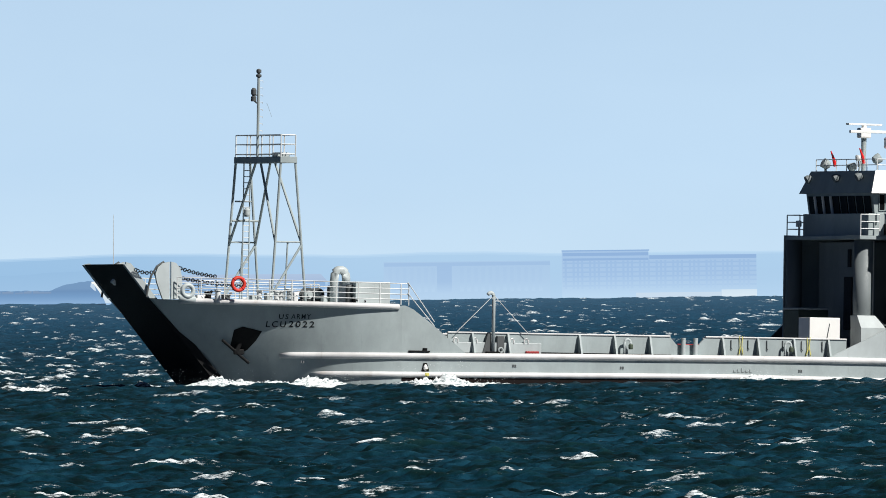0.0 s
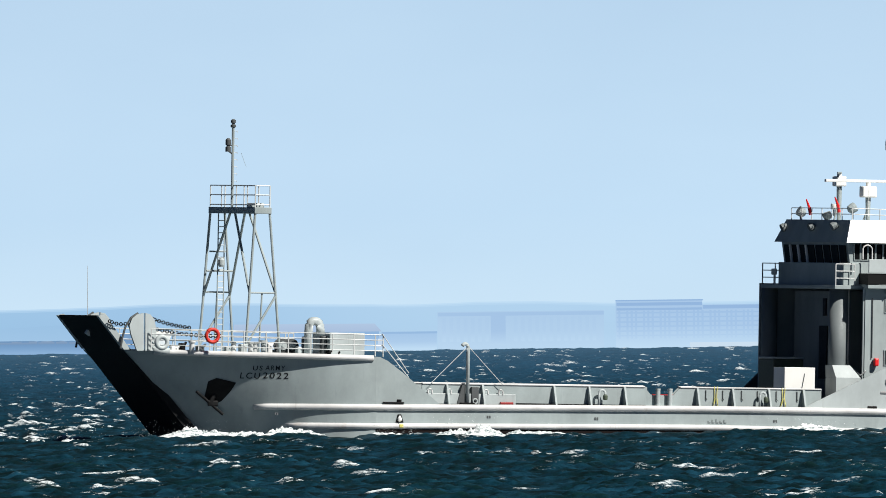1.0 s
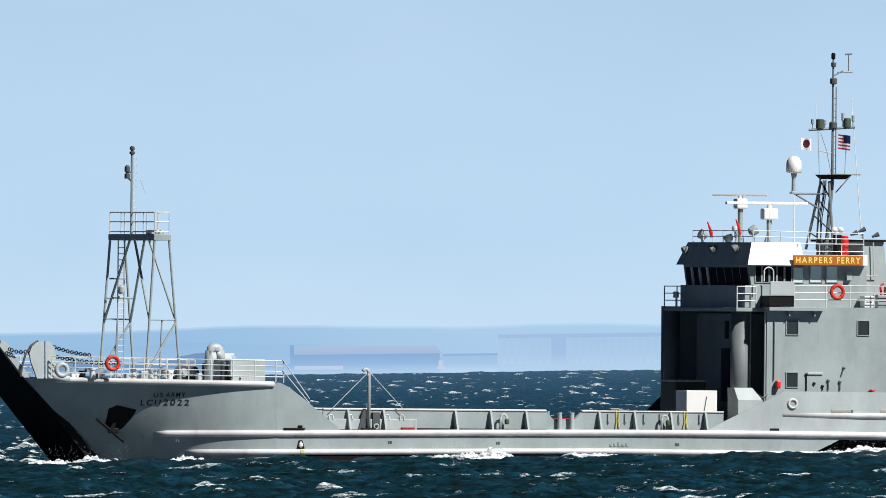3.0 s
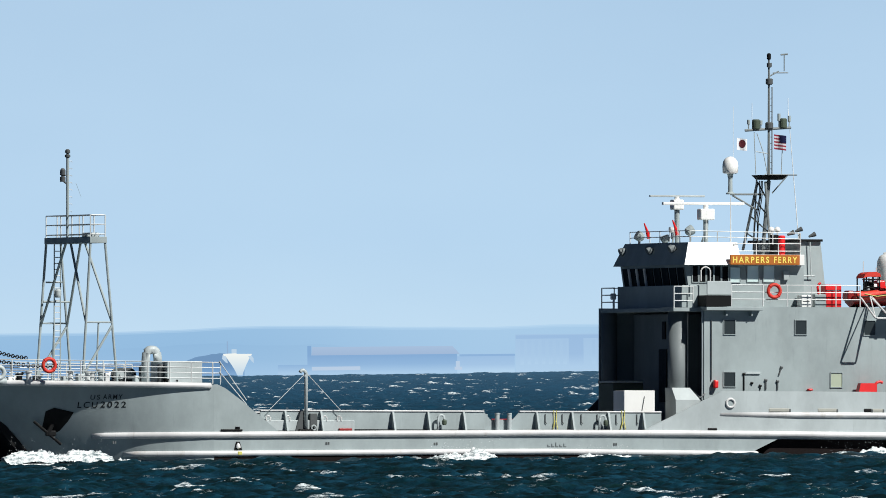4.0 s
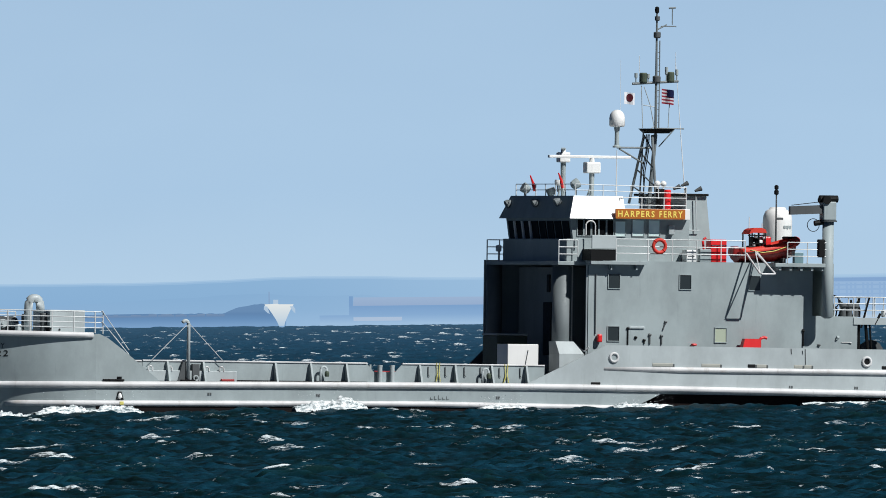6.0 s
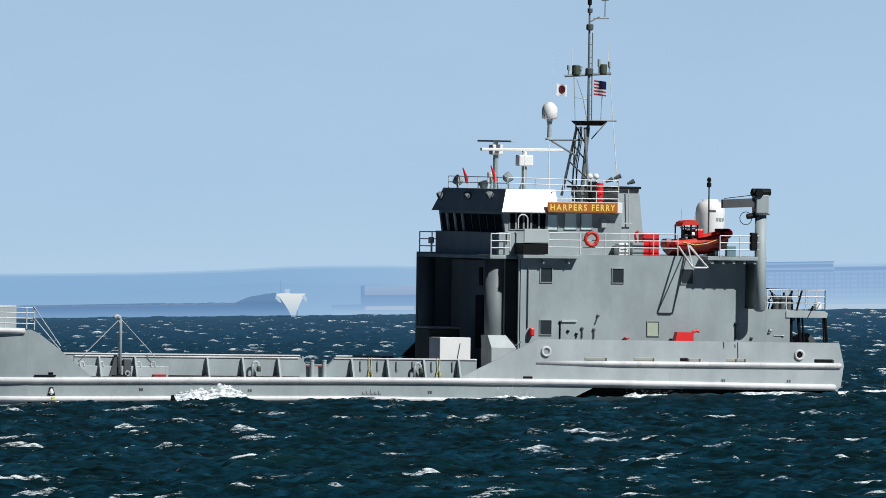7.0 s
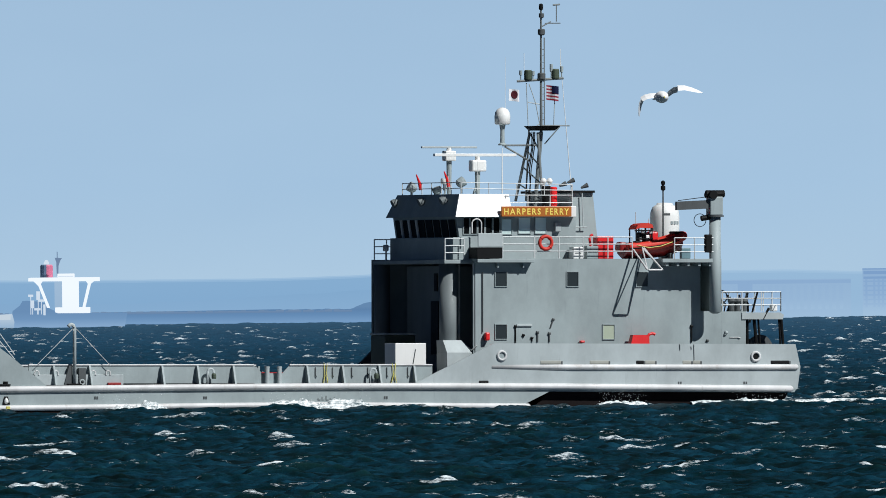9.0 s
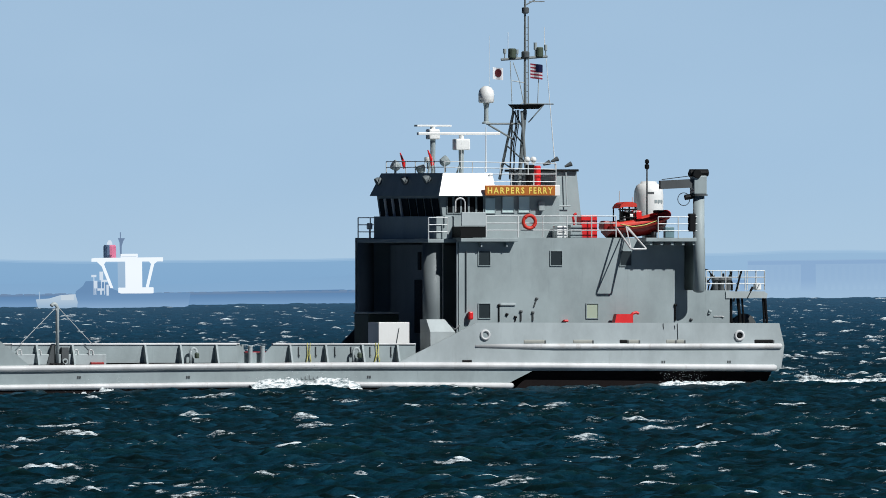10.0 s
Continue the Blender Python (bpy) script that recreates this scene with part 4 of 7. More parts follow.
# ---- signal tower ----
def tower():
    ob = part("signal_tower", B(), STEEL, CRAFT)
    zd, zp = 3.3, 9.93
    fx_t, ax_t = -19.29, -18.56
    fx_b, ax_b = -19.72, -17.98
    Y = 3.1

    def on(front, side, f):
        """A point on a leg, f from the deck to the platform."""
        b, t = (fx_b, fx_t) if front else (ax_b, ax_t)
        return (b + (t - b) * f, side * (Y + 0.12 * (1 - f)), zd + (zp - zd) * f)

    def beam(name, p, q, r=0.055, m=None):
        bm = B()
        rod(bm, p, q, r, 8)
        return sub(name, bm, m or GREY, ob)

    for front in (True, False):
        for side in (-1, 1):
            beam("leg", on(front, side, 0), on(front, side, 1), 0.06)
        mid = (on(front, 1, 1)[0], 0.35, zp)
        mid2 = (on(front, 1, 1)[0], -0.35, zp)
        beam("brace", mid, on(front, 1, 0.42), 0.062)
        beam("brace", mid2, on(front, -1, 0.44), 0.062)
    for side in (-1, 1):
        beam("brace", on(True, side, 0.44), on(False, side, 0.44), 0.04)
        beam("brace", on(False, side, 0.42), on(True, side, 0.06), 0.06)
        beam("strut", (on(True, side, 0.44)[0] * 0.5 + on(False, side, 0.44)[0] * 0.5, side * Y, on(True, side, 0.44)[2]), (-19.0, side * Y, zd), 0.045)
    # platform
    bm = B()
    box(bm, fx_t - 0.06, ax_t + 0.06, -Y - 0.1, Y + 0.1, zp, zp + 0.3, 0.02)
    sub("platform", bm, GREY, ob)
    z0 = zp + 0.3
    loop = [(fx_t, Y, 0), (fx_t, -Y, 0), (ax_t, -Y, 0), (ax_t, Y, 0), (fx_t, Y, 0)]
    for h in (0.12, 0.58, 1.02):
        bm = B()
        pipe(bm, [(p[0], p[1], z0 + h) for p in loop], 0.028, 6)
        sub("guard_rail", bm, STEEL, ob)
    pb = B()
    rod(pb, (0, 0, 0), (0, 0, 1.02), 0.03, 6)
    me = finish(pb, "post", STEEL)
    for x in (fx_t, ax_t):
        for y in (-Y, -1.55, 0, 1.55, Y):
            post = new("post", me)
            post.parent, post.location = ob, (x, y, z0)
    bm = B()
    box(bm, fx_t + 0.1, fx_t + 0.7, -2.4, -1.6, z0, z0 + 0.2, 0.03)
    sub("locker", bm, GREY_LIGHT, ob)
    # ladder
    lx0, lx1, ly = -19.31, -19.00, 1.9
    for x in (lx0, lx1):
        beam("ladder_stile", (x, ly, zd), (x, ly, zp), 0.032)
    n = 22
    rb = B()
    rod(rb, (lx0, 0, 0), (lx1, 0, 0), 0.022, 6)
    rung = finish(rb, "rung", STEEL)
    for i in range(n):
        r = new("rung", rung)
        r.parent, r.location = ob, (0, ly, zd + 0.25 + (zp - zd - 0.3) * i / n)
    beam("brace", (-19.62, 2.2, 8.13), (-18.80, 2.2, 8.14), 0.04)
    beam("brace", (-19.75, 2.2, 7.22), (-18.44, 2.2, 7.22), 0.05)
    bm = B()
    lathe(bm, [(0.12, 0), (0.16, 0.1), (0.16, 0.32), (0.08, 0.42)], (-19.23, 1.6, 7.41))
    sub("lantern", bm, GREY_LIGHT, ob)
    # pole mast with its lights and rungs
    mx, mz = -19.33, 14.35
    beam("pole", (mx, 0, z0), (mx, 0, mz - 0.3), 0.07)
    bm = B()
    lathe(bm, [(0.06, 0), (0.13, 0.06), (0.13, 0.14), (0.07, 0.17), (0.07, 0.22), (0.12, 0.25), (0.12, 0.36), (0.05, 0.42)], (mx, 0, mz - 0.4))
    sub("mast_light", bm, GREY_DARK, ob)
    bm = B()
    lx, lz = -19.57, 12.83
    lathe(bm, [(0.13, 0), (0.13, 0.22), (0.08, 0.25), (0.08, 0.3), (0.13, 0.33), (0.13, 0.55), (0.06, 0.64)], (lx, 0, lz))
    rod(bm, (lx, 0, lz + 0.05), (mx, 0, lz - 0.12), 0.04)
    rod(bm, (lx, 0, lz + 0.3), (mx, 0, lz + 0.3), 0.03)
    sub("signal_light", bm, GREY_DARK, ob)
    for i in range(8):
        bm = B()
        z = 11.45 + i * 0.335
        pipe(bm, [(mx, 0, z), (mx + 0.22, 0, z + 0.02), (mx + 0.22, 0, z - 0.06)], 0.014, 5)
        sub("rung", bm, STEEL, ob)
    beam("stay", (-18.91, 0, 12.78), (-18.65, 0, 12.12), 0.008)


tower()


# ---- cargo deck ----
def cargo_deck():
    z0, z1 = 1.12, 2.06
    s_start, s_end = -11.78, 8.27
    na, nb, nc, nd = -0.61, -0.30, 0.82, 1.16
    zn = 1.71
    for side in (-1, 1):
        bm = B()
        shift = 0.0 if side < 0 else 4.2
        prism(bm, [(s_start, z0), (s_end, z0), (s_end, z1), (nd + shift, z1), (nc + shift, zn), (nb + shift, zn), (na + shift, z1), (s_start, z1)], side * 5.7, side * 5.78)
        plate = part("cargo_bulwark", bm, GREY, CRAFT)
        for a, b in ((s_start, na + shift), (nd + shift, s_end)):
            bm = B()
            box(bm, a, b, side * 5.74 - 0.09, side * 5.74 + 0.09, z1, z1 + 0.07, 0.02)
            sub("cap_rail", bm, RUB, plate, "pale capping rail")
        for x in (-10.57, -8.79, -5.20, -3.44, -1.66, 2.00, 3.77, 5.59, 7.33):
            bm = B()
            o = side * 5.78
            hexa(bm, [(x - 0.045, o, z0), (x + 0.045, o, z0), (x + 0.045, o + side * 0.5, z0), (x - 0.045, o + side * 0.5, z0)],
                 [(x - 0.045, o, z1), (x + 0.045, o, z1), (x + 0.045, o + side * 0.14, z1), (x - 0.045, o + side * 0.14, z1)])
            box(bm, x - 0.13, x + 0.13, o + side * 0.13, o + side * 0.16, z0, z0 + 0.02)
            sub("stanchion", bm, GREY, plate)
    bm = B()
    box(bm, -13.5, 11.6, -6.3, 6.3, 0.9, z0 + 0.02)
    part("cargo_deck", bm, GREY_DARK, CRAFT)
    # black strip added along the foot of the bulwark for the dark gap there
    bm = B()
    box(bm, s_start + 0.4, na, -5.9, -5.8, z0 + 0.02, z0 + 0.11)
    box(bm, nd, s_end - 0.9, -5.9, -5.8, z0 + 0.02, z0 + 0.11)
    part("foot_gap_strip", bm, BLACK, CRAFT)
    # inner shelf near the forward end
    bm = B()
    box(bm, -11.73, -7.14, -5.95, -5.8, 1.14, 1.64, 0.02)
    part("locker_shelf", bm, GREY_LIGHT, CRAFT)
    for px in (-11.44, -10.48, -8.63, -7.90):
        bm = B()
        pipe(bm, [(px - 0.1, -5.95, 1.62), (px - 0.1, -5.95, 1.83), (px + 0.1, -5.95, 1.83), (px + 0.1, -5.95, 1.62)], 0.04, 6)
        part("cleat", bm, RUB, CRAFT)
    # davit pole with its stays
    dx, dz = -9.60, 3.99
    bm = B()
    pts = [(dx, -6.05, z0), (dx, -6.05, dz - 0.22)]
    for k in range(6):
        a = k / 5 * math.pi * 0.85
        pts.append((dx - 0.16 + 0.16 * math.cos(a), -6.05, dz - 0.2 + 0.2 * math.sin(a)))
    pipe(bm, pts, 0.085, 12)
    post = part("davit", bm, GREY_LIGHT, CRAFT, "pale bent davit post", smooth=True)
    for q in ((-11.45, 2.08), (-7.80, 2.06)):
        bm = B()
        rod(bm, (dx, -6.05, dz - 0.12), (q[0], -6.0, q[1]), 0.016, 5)
        sub("stay", bm, STEEL, post)
    bm = B()
    prism(bm, [(dx - 0.5, z0), (dx - 0.08, z0), (dx - 0.08, z1), (dx - 0.24, z1)], -6.0, -5.8)
    sub("gusset", bm, GREY_DARK, post)
    bm = B()
    box(bm, -9.37, -9.01, -6.0, -5.8, z0, z1 - 0.1, 0.02)
    sub("winch_box", bm, GREY_DARK, post)
    bm = B()
    ring(bm, (-9.23, -6.1, 1.29), 0.11, 0.04, "Y", 14, 6)
    sub("winch_drum", bm, GREY_LIGHT, post)
    # gooseneck air pipes
    for x in (-2.85, 5.23):
        bm = B()
        pts = [(x - 0.16, -6.05, z0), (x - 0.16, -6.05, z1 - 0.3)]
        for k in range(1, 6):
            a = math.pi * (1 - k / 5)
            pts.append((x + 0.16 * math.cos(a), -6.05, z1 - 0.3 + 0.16 * math.sin(a)))
        pts.append((x + 0.16, -6.05, z1 - 0.4))
        pipe(bm, pts, 0.055, 10)
        neck = part("air_pipe", bm, GREY_LIGHT, CRAFT, smooth=True)
        bm = B()
        lathe(bm, [(0.09, 0), (0.11, 0.06), (0.11, 0.2), (0.07, 0.26)], (x + 0.16, -6.05, z1 - 0.62))
        sub("cap", bm, GREEN, neck)
    # twin bollards in the gap
    bm = B()
    box(bm, -0.53, 0.96, -6.15, -5.75, z0, z0 + 0.08)
    bed = part("mooring_bitt", bm, GREY, CRAFT)
    for x in (-0.01, 0.60):
        bm = B()
        lathe(bm, [(0.11, 0), (0.11, 0.82), (0.12, 0.83), (0.12, 0.9)], (x, -5.95, z0))
        sub("bitt_post", bm, GREY_LIGHT, bed, smooth=False)
    bm = B()
    rod(bm, (-0.03, -5.2, 1.62), (1.32, -5.2, 1.62), 0.13)
    part("hose_reel", bm, DULL_RED, CRAFT, "dull red hose reel")
    for x, lean in ((2.86, 0.03), (3.01, -0.03), (6.26, 0.05), (6.42, -0.04)):
        bm = B()
        pipe(bm, [(x, -5.83, z1 + 0.1), (x + lean, -5.84, z0 + 0.55), (x - lean, -5.84, z0 + 0.12)], 0.02, 6)
        pipe(bm, [(x + lean, -5.86, z0 + 0.5), (x - 0.6 * lean, -5.86, z0 + 0.2)], 0.026, 6)
        part("lashing_strap", bm, YELLOW, CRAFT, "yellow lashing strap")
    for x in (2.45, 3.3, 4.25, 5.05, 6.0, 7.04):
        bm = B()
        box(bm, x - 0.02, x + 0.02, -5.83, -5.79, 1.56, 1.98, 0.008)
        rod(bm, (x, -5.83, 1.6), (x + 0.05, -5.83, 1.52), 0.022, 6)
        part("hung_toggle", bm, GREY_DARK, CRAFT)
    bm = B()
    box(bm, -7.95, -7.3, -6.1, -5.95, z0 + 0.02, z0 + 0.15, 0.03)
    part("hose_box", bm, DULL_RED, CRAFT, "dull red hose box")
    for x in (-9.62, -5.43, -4.03, -2.07):
        bm = B()
        box(bm, x - 0.35, x + 0.35, -6.2, -6.0, z0 + 0.02, z0 + 0.1, 0.02)
        part("deck_fitting", bm, BLACK, CRAFT)
    # fittings on the shell
    bm = B()
    box(bm, -13.97, -12.92, -6.52, -6.2, 1.12, 1.2, 0.02)
    rod(bm, (-13.14, -6.4, 1.15), (-13.14, -6.4, 1.32), 0.12)
    part("side_cleat", bm, BLACK, CRAFT)
    bm = B()
    prism(bm, [(-13.3, 0.24), (-12.92, 0.24), (-13.04, 0.62), (-13.2, 0.62)], -6.44, -6.38)
    part("overflow_stain", bm, BLACK, CRAFT)
    bm = B()
    lathe(bm, [(0.02, 0.0), (0.11, 0.08), (0.1, 0.18), (0.03, 0.3)], (-13.12, -6.45, 0.26))
    part("overflow_spout", bm, WHITE, CRAFT, "white overflow spout")
    bm = B()
    box(bm, -13.16, -12.96, -6.56, -6.5, 0.0, 0.16, 0.02)
    part("yellow_mark", bm, YELLOW, CRAFT, "rusty yellow stain mark")
    for t in (-8.74, -3.34, 5.64, 20.31, 23.59, -19.35):
        for k in (0, 1):
            bm = B()
            z = 1.18 if t > 20 else 0.5
            box(bm, t + k * 0.11, t + 0.07 + k * 0.11, -6.415, -6.38, z, z + 0.12)
            part("draught_mark", bm, GREY_DARK, CRAFT)
    bm = B()
    for k in range(5):
        box(bm, 2.35 + k * 0.2, 2.35 + k * 0.2 + 0.13, -6.415, -6.38, 0.44, 0.47)
        box(bm, 2.35 + k * 0.2, 2.35 + k * 0.2 + 0.03, -6.415, -6.38, 0.474, 0.54 + 0.05 * (k % 3))
    part("load_mark", bm, GREY_MID, CRAFT)


cargo_deck()


# ---- superstructure ----
def window(x0, x1, z0, z1, y, parent, glass, lit=False):
    """A square port: frame proud of the wall, pane set back in it."""
    bm = B()
    f = 0.034
    for a in ((x0 - f, x0, z0 - f, z1 + f), (x1, x1 + f, z0 - f, z1 + f), (x0, x1, z0 - f, z0), (x0, x1, z1, z1 + f)):
        box(bm, a[0], a[1], y - 0.05, y + 0.02, a[2], a[3])
    w = part("window", bm, GREY, parent)
    bm = B()
    box(bm, x0, x1, y - 0.012, y + 0.01, z0, z1)
    sub("pane", bm, glass, w)
    return w


WY = -HOUSE_Y
GLASS_CREAM = glass_material("cream_window_glass", (0.42, 0.47, 0.36), 0.2)
for a, b, c, d, g in ((11.55, 5.78, 12.11, 6.44, GLASS_DARK), (15.13, 5.78, 15.69, 6.44, GLASS_DARK), (18.60, 5.77, 19.16, 6.44, GLASS_DARK),
                      (11.55, 3.31, 12.11, 3.98, GLASS_DARK), (16.93, 3.31, 17.49, 3.97, GLASS_CREAM)):
    window(a, c, b, d, WY, CRAFT, g)


def passage():
    """The open front under the bridge: pillars, recessed bulkhead, casing and door."""
    zb = 6.89
    # pillars and casing take a darker grey to deepen the passage shade
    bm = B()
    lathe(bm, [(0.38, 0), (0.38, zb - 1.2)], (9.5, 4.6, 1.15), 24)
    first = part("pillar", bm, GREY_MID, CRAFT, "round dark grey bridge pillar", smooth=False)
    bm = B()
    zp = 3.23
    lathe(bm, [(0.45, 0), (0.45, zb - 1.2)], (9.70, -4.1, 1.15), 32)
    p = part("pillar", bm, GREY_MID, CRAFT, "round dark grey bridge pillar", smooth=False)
    for o in (first, p):
        for fc in o.data.polygons:
            fc.use_smooth = abs(fc.normal.z) < 0.5
    bm = B()
    sx0, sx1 = 9.16, 9.92
    hexa(bm, [(sx0 + 0.02, -5.35, 1.12), (sx1 + 0.55, -5.35, 1.12), (sx1 + 0.55, -3.9, 1.12), (sx0 + 0.02, -3.9, 1.12)],
         [(sx0 + 0.02, -5.3, 2.66), (sx1 + 0.5, -5.3, 2.66), (sx1 + 0.5, -3.9, 2.66), (sx0 + 0.02, -3.9, 2.66)])
    hexa(bm, [(sx0 + 0.02, -5.3, 2.664), (sx1 + 0.5, -5.3, 2.664), (sx1 + 0.5, -3.9, 2.664), (sx0 + 0.02, -3.9, 2.664)],
         [(sx0 - 0.02, -4.86, zp + 0.02), (sx1 + 0.12, -4.86, zp + 0.02), (sx1 + 0.12, -3.95, zp + 0.02), (sx0 - 0.02, -3.95, zp + 0.02)])
    part("pillar_pedestal", bm, GREY_LIGHT, CRAFT)
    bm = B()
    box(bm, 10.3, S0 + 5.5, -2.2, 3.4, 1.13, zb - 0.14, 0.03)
    casing = part("front_casing", bm, GREY_MID, CRAFT, "grey machinery casing darkened for shade")
    bm = B()
    box(bm, 10.24, 10.31, -1.15, -0.1, 2.6, 5.1, 0.02)
    sub("door", bm, BLACK, casing)
    bm = B()
    box(bm, 10.24, 10.31, -0.95, -0.55, 5.56, 6.4, 0.02)
    sub("shutter", bm, BLACK, casing)
    bm = B()
    rod(bm, (S0 - 0.05, -5.3, 1.3), (S0 - 0.05, -5.3, zb), 0.05)
    part("down_pipe", bm, GREY_LIGHT, CRAFT)
    bm = B()
    pipe(bm, [(10.52, -3.3, 6.8), (10.52, -3.3, 3.25), (10.42, -5.32, 2.78), (10.6, -5.46, 3.0)], 0.035)
    part("drain_pipe", bm, RUB, CRAFT)
    bm = B()
    rod(bm, (10.91, -5.45, 3.61), (10.91, -5.45, 6.44), 0.025, 6)
    part("cable_conduit", bm, GREY_DARK, CRAFT)
    # far side shoulder seen past the pillar
    bm = B()
    prism(bm, [(8.84, 2.13), (10.19, 2.13), (10.19, 3.17), (9.80, 3.06)], 6.0, 6.2)
    part("far_shoulder", bm, GREY_DARK, CRAFT)
    # dark kit stowed on the tank deck
    bm = B()
    box(bm, 7.63, 9.16, -1.0, 1.0, 1.13, 3.50, 0.06)
    kit = part("stowed_gear", bm, GREEN, CRAFT, "dark green gear under a tarpaulin")
    bm = B()
    box(bm, 7.61, 9.18, -1.05, 1.05, 3.50, 3.60, 0.03)
    sub("cover", bm, GREY_LIGHT, kit)


passage()


def bridge():
    z0 = 6.84
    zs = 7.02
    xf = 9.18
    bm = B()
    box(bm, xf, S0 + 0.6, -4.95, 4.95, z0, zs, 0.02)
    part("bridge_deck", bm, GREY, CRAFT)
    # rails of the front platform
    railing([(xf + 0.05, 4.9, zs), (xf + 0.05, 3.2, zs)], 1.0, 3, 1.4)
    railing([(xf + 0.05, 4.9, zs), (xf + 1.5, 4.9, zs)], 1.0, 3, 1.4)
    railing([(xf + 0.05, -4.9, zs), (10.18, -4.9, zs)], 1.0, 3, 0.9)
    bm = B()
    box(bm, xf + 0.28, xf + 0.5, 4.1, 4.4, zs + 0.45, zs + 0.75, 0.05)
    rod(bm, (xf + 0.39, 4.25, zs), (xf + 0.39, 4.25, zs + 0.46), 0.03, 6)
    part("platform_lamp", bm, WHITE, CRAFT, "small white lamp on a post")
    # solid front below the windows
    wx = xf + 0.55
    zsill = 8.03
    bm = B()
    box(bm, wx, wx + 0.9, -4.6, 4.1, zs, zsill + 0.05, 0.02)
    part("bridge_front", bm, GREY, CRAFT)
    # wheelhouse body with windows that lean out at the top
    zeave = 9.04
    wx1 = 15.94
    bm = B()
    hexa(bm, [(wx + 0.55, -4.4, zs), (wx1, -4.4, zs), (wx1, 4.4, zs), (wx + 0.55, 4.4, zs)],
         [(wx + 0.25, -4.4, zeave + 0.05), (wx1, -4.4, zeave + 0.05), (wx1, 4.4, zeave + 0.05), (wx + 0.25, 4.4, zeave + 0.05)])
    house_ob = part("wheelhouse", bm, GREY, CRAFT)
    # front windows
    n = 8
    for i in range(n):
        ya, yb = -4.2 + 8.4 * i / n + 0.1, -4.2 + 8.4 * (i + 1) / n - 0.1
        bm = B()
        zz0, zz1 = zs + (zeave - zs) * 0.5, zs + (zeave - zs) * 0.94
        xa0 = wx + 0.55 - 0.3 * (zz0 - zs) / (zeave - zs)
        xa1 = wx + 0.55 - 0.3 * (zz1 - zs) / (zeave - zs)
        hexa(bm, [(xa0 - 0.03, ya, zz0), (xa1 - 0.03, ya, zz1), (xa1 - 0.03, yb, zz1), (xa0 - 0.03, yb, zz0)],
             [(xa0 + 0.02, ya, zz0), (xa1 + 0.02, ya, zz1), (xa1 + 0.02, yb, zz1), (xa0 + 0.02, yb, zz0)])
        sub("window", bm, GLASS_BLACK, house_ob)
        # the far three are thick and white in place of sky-bright panes
        bm = B()
        rod(bm, (xa0 - 0.06, ya - 0.1, zz0), (xa1 - 0.06, ya - 0.1, zz1), 0.075 if i > 4 else 0.028, 6)
        sub("window_strip", bm, WHITE if i > 4 else BLACK, house_ob)
    for a, b, c, d, g in ((12.24, 8.24, 12.73, 8.92, GLASS_TEAL), (13.09, 8.27, 13.66, 9.00, GLASS_TEAL), (13.91, 8.27, 14.45, 9.00, GLASS_TEAL),
                          (10.34, 8.24, 10.60, 8.98, GLASS_BLACK), (10.68, 8.24, 10.98, 8.98, GLASS_BLACK), (11.06, 8.24, 11.36, 8.98, GLASS_BLACK),
                          (11.44, 8.24, 11.74, 8.98, GLASS_BLACK), (11.82, 8.24, 12.12, 8.98, GLASS_BLACK)):
        window(a, c, b, d, -4.4, house_ob, g)
    bm = B()
    box(bm, 14.86, 15.14, -4.6, -4.4, 8.35, 8.77, 0.02)
    sub("junction_box", bm, GREY_LIGHT, house_ob)
    # visor roof: the sides and front slope in to a smaller flat top
    rx0, rx1 = 9.78, 15.83
    tx0, tx1 = 10.17, 12.68
    zr0, zr1 = 9.04, 10.11
    bm = B()
    hexa(bm, [(rx0, -4.85, zr0), (rx1 - 3.2, -4.85, zr0), (rx1 - 3.2, 4.85, zr0), (rx0, 4.85, zr0)],
         [(tx0, -4.3, zr1), (tx1 - 0.05, -4.3, zr1), (tx1 - 0.05, 4.3, zr1), (tx0, 4.3, zr1)])
    roof = part("visor_roof", bm, [GREY, WHITE], CRAFT, "dark visor roof with white side")
    for fc in roof.data.polygons:
        if fc.normal.y < -0.5:
            fc.material_index = 1
    bm = B()
    box(bm, rx1 - 3.3, rx1, -4.8, 4.8, zr0, zr0 + 0.5, 0.02)
    sub("roof_coaming", bm, WHITE, roof)
    bm = B()
    box(bm, tx0 + 0.1, tx1 - 0.1, -4.2, 4.2, zr0 + 0.3, zr1 - 0.25)
    sub("roof_deck", bm, GREY, roof)
    # name board
    bx0, bz0 = 12.03, 9.05
    bx1, bz1 = 15.52, 9.53
    bm = B()
    box(bm, bx0, bx1, -5.0, -4.88, bz0, bz1, 0.02)
    board = part("name_board", bm, AMBER, CRAFT, "amber name board with yellow letters")
    for word, wa, wb in (("HARPERS", 12.14, 13.97), ("FERRY", 14.21, 15.38)):
        lettering("lettering", word, (bz1 - bz0) * 0.62, wb - wa, (wa, -5.012, bz0 + (bz1 - bz0) * 0.19), Matrix.Rotation(math.pi / 2, 4, "X"), AMBER_LETTER, board, 1.35, 0.025)
    # bridge wing: solid panel over an open gap, its dark put in as a black block
    px0, px1 = 10.54, 11.75
    bm = B()
    box(bm, px0, px1, -5.87, -5.77, 7.63, 8.27, 0.015)
    part("wing_panel", bm, GREY_LIGHT, CRAFT)
    bm = B()
    box(bm, px0 - 0.02, px1, -5.8, -4.6, 7.08, 7.60)
    part("wing_gap_block", bm, BLACK, CRAFT)
    bm = B()
    box(bm, 10.51, 13.36, -5.85, -5.3, 6.89, 7.05, 0.015)
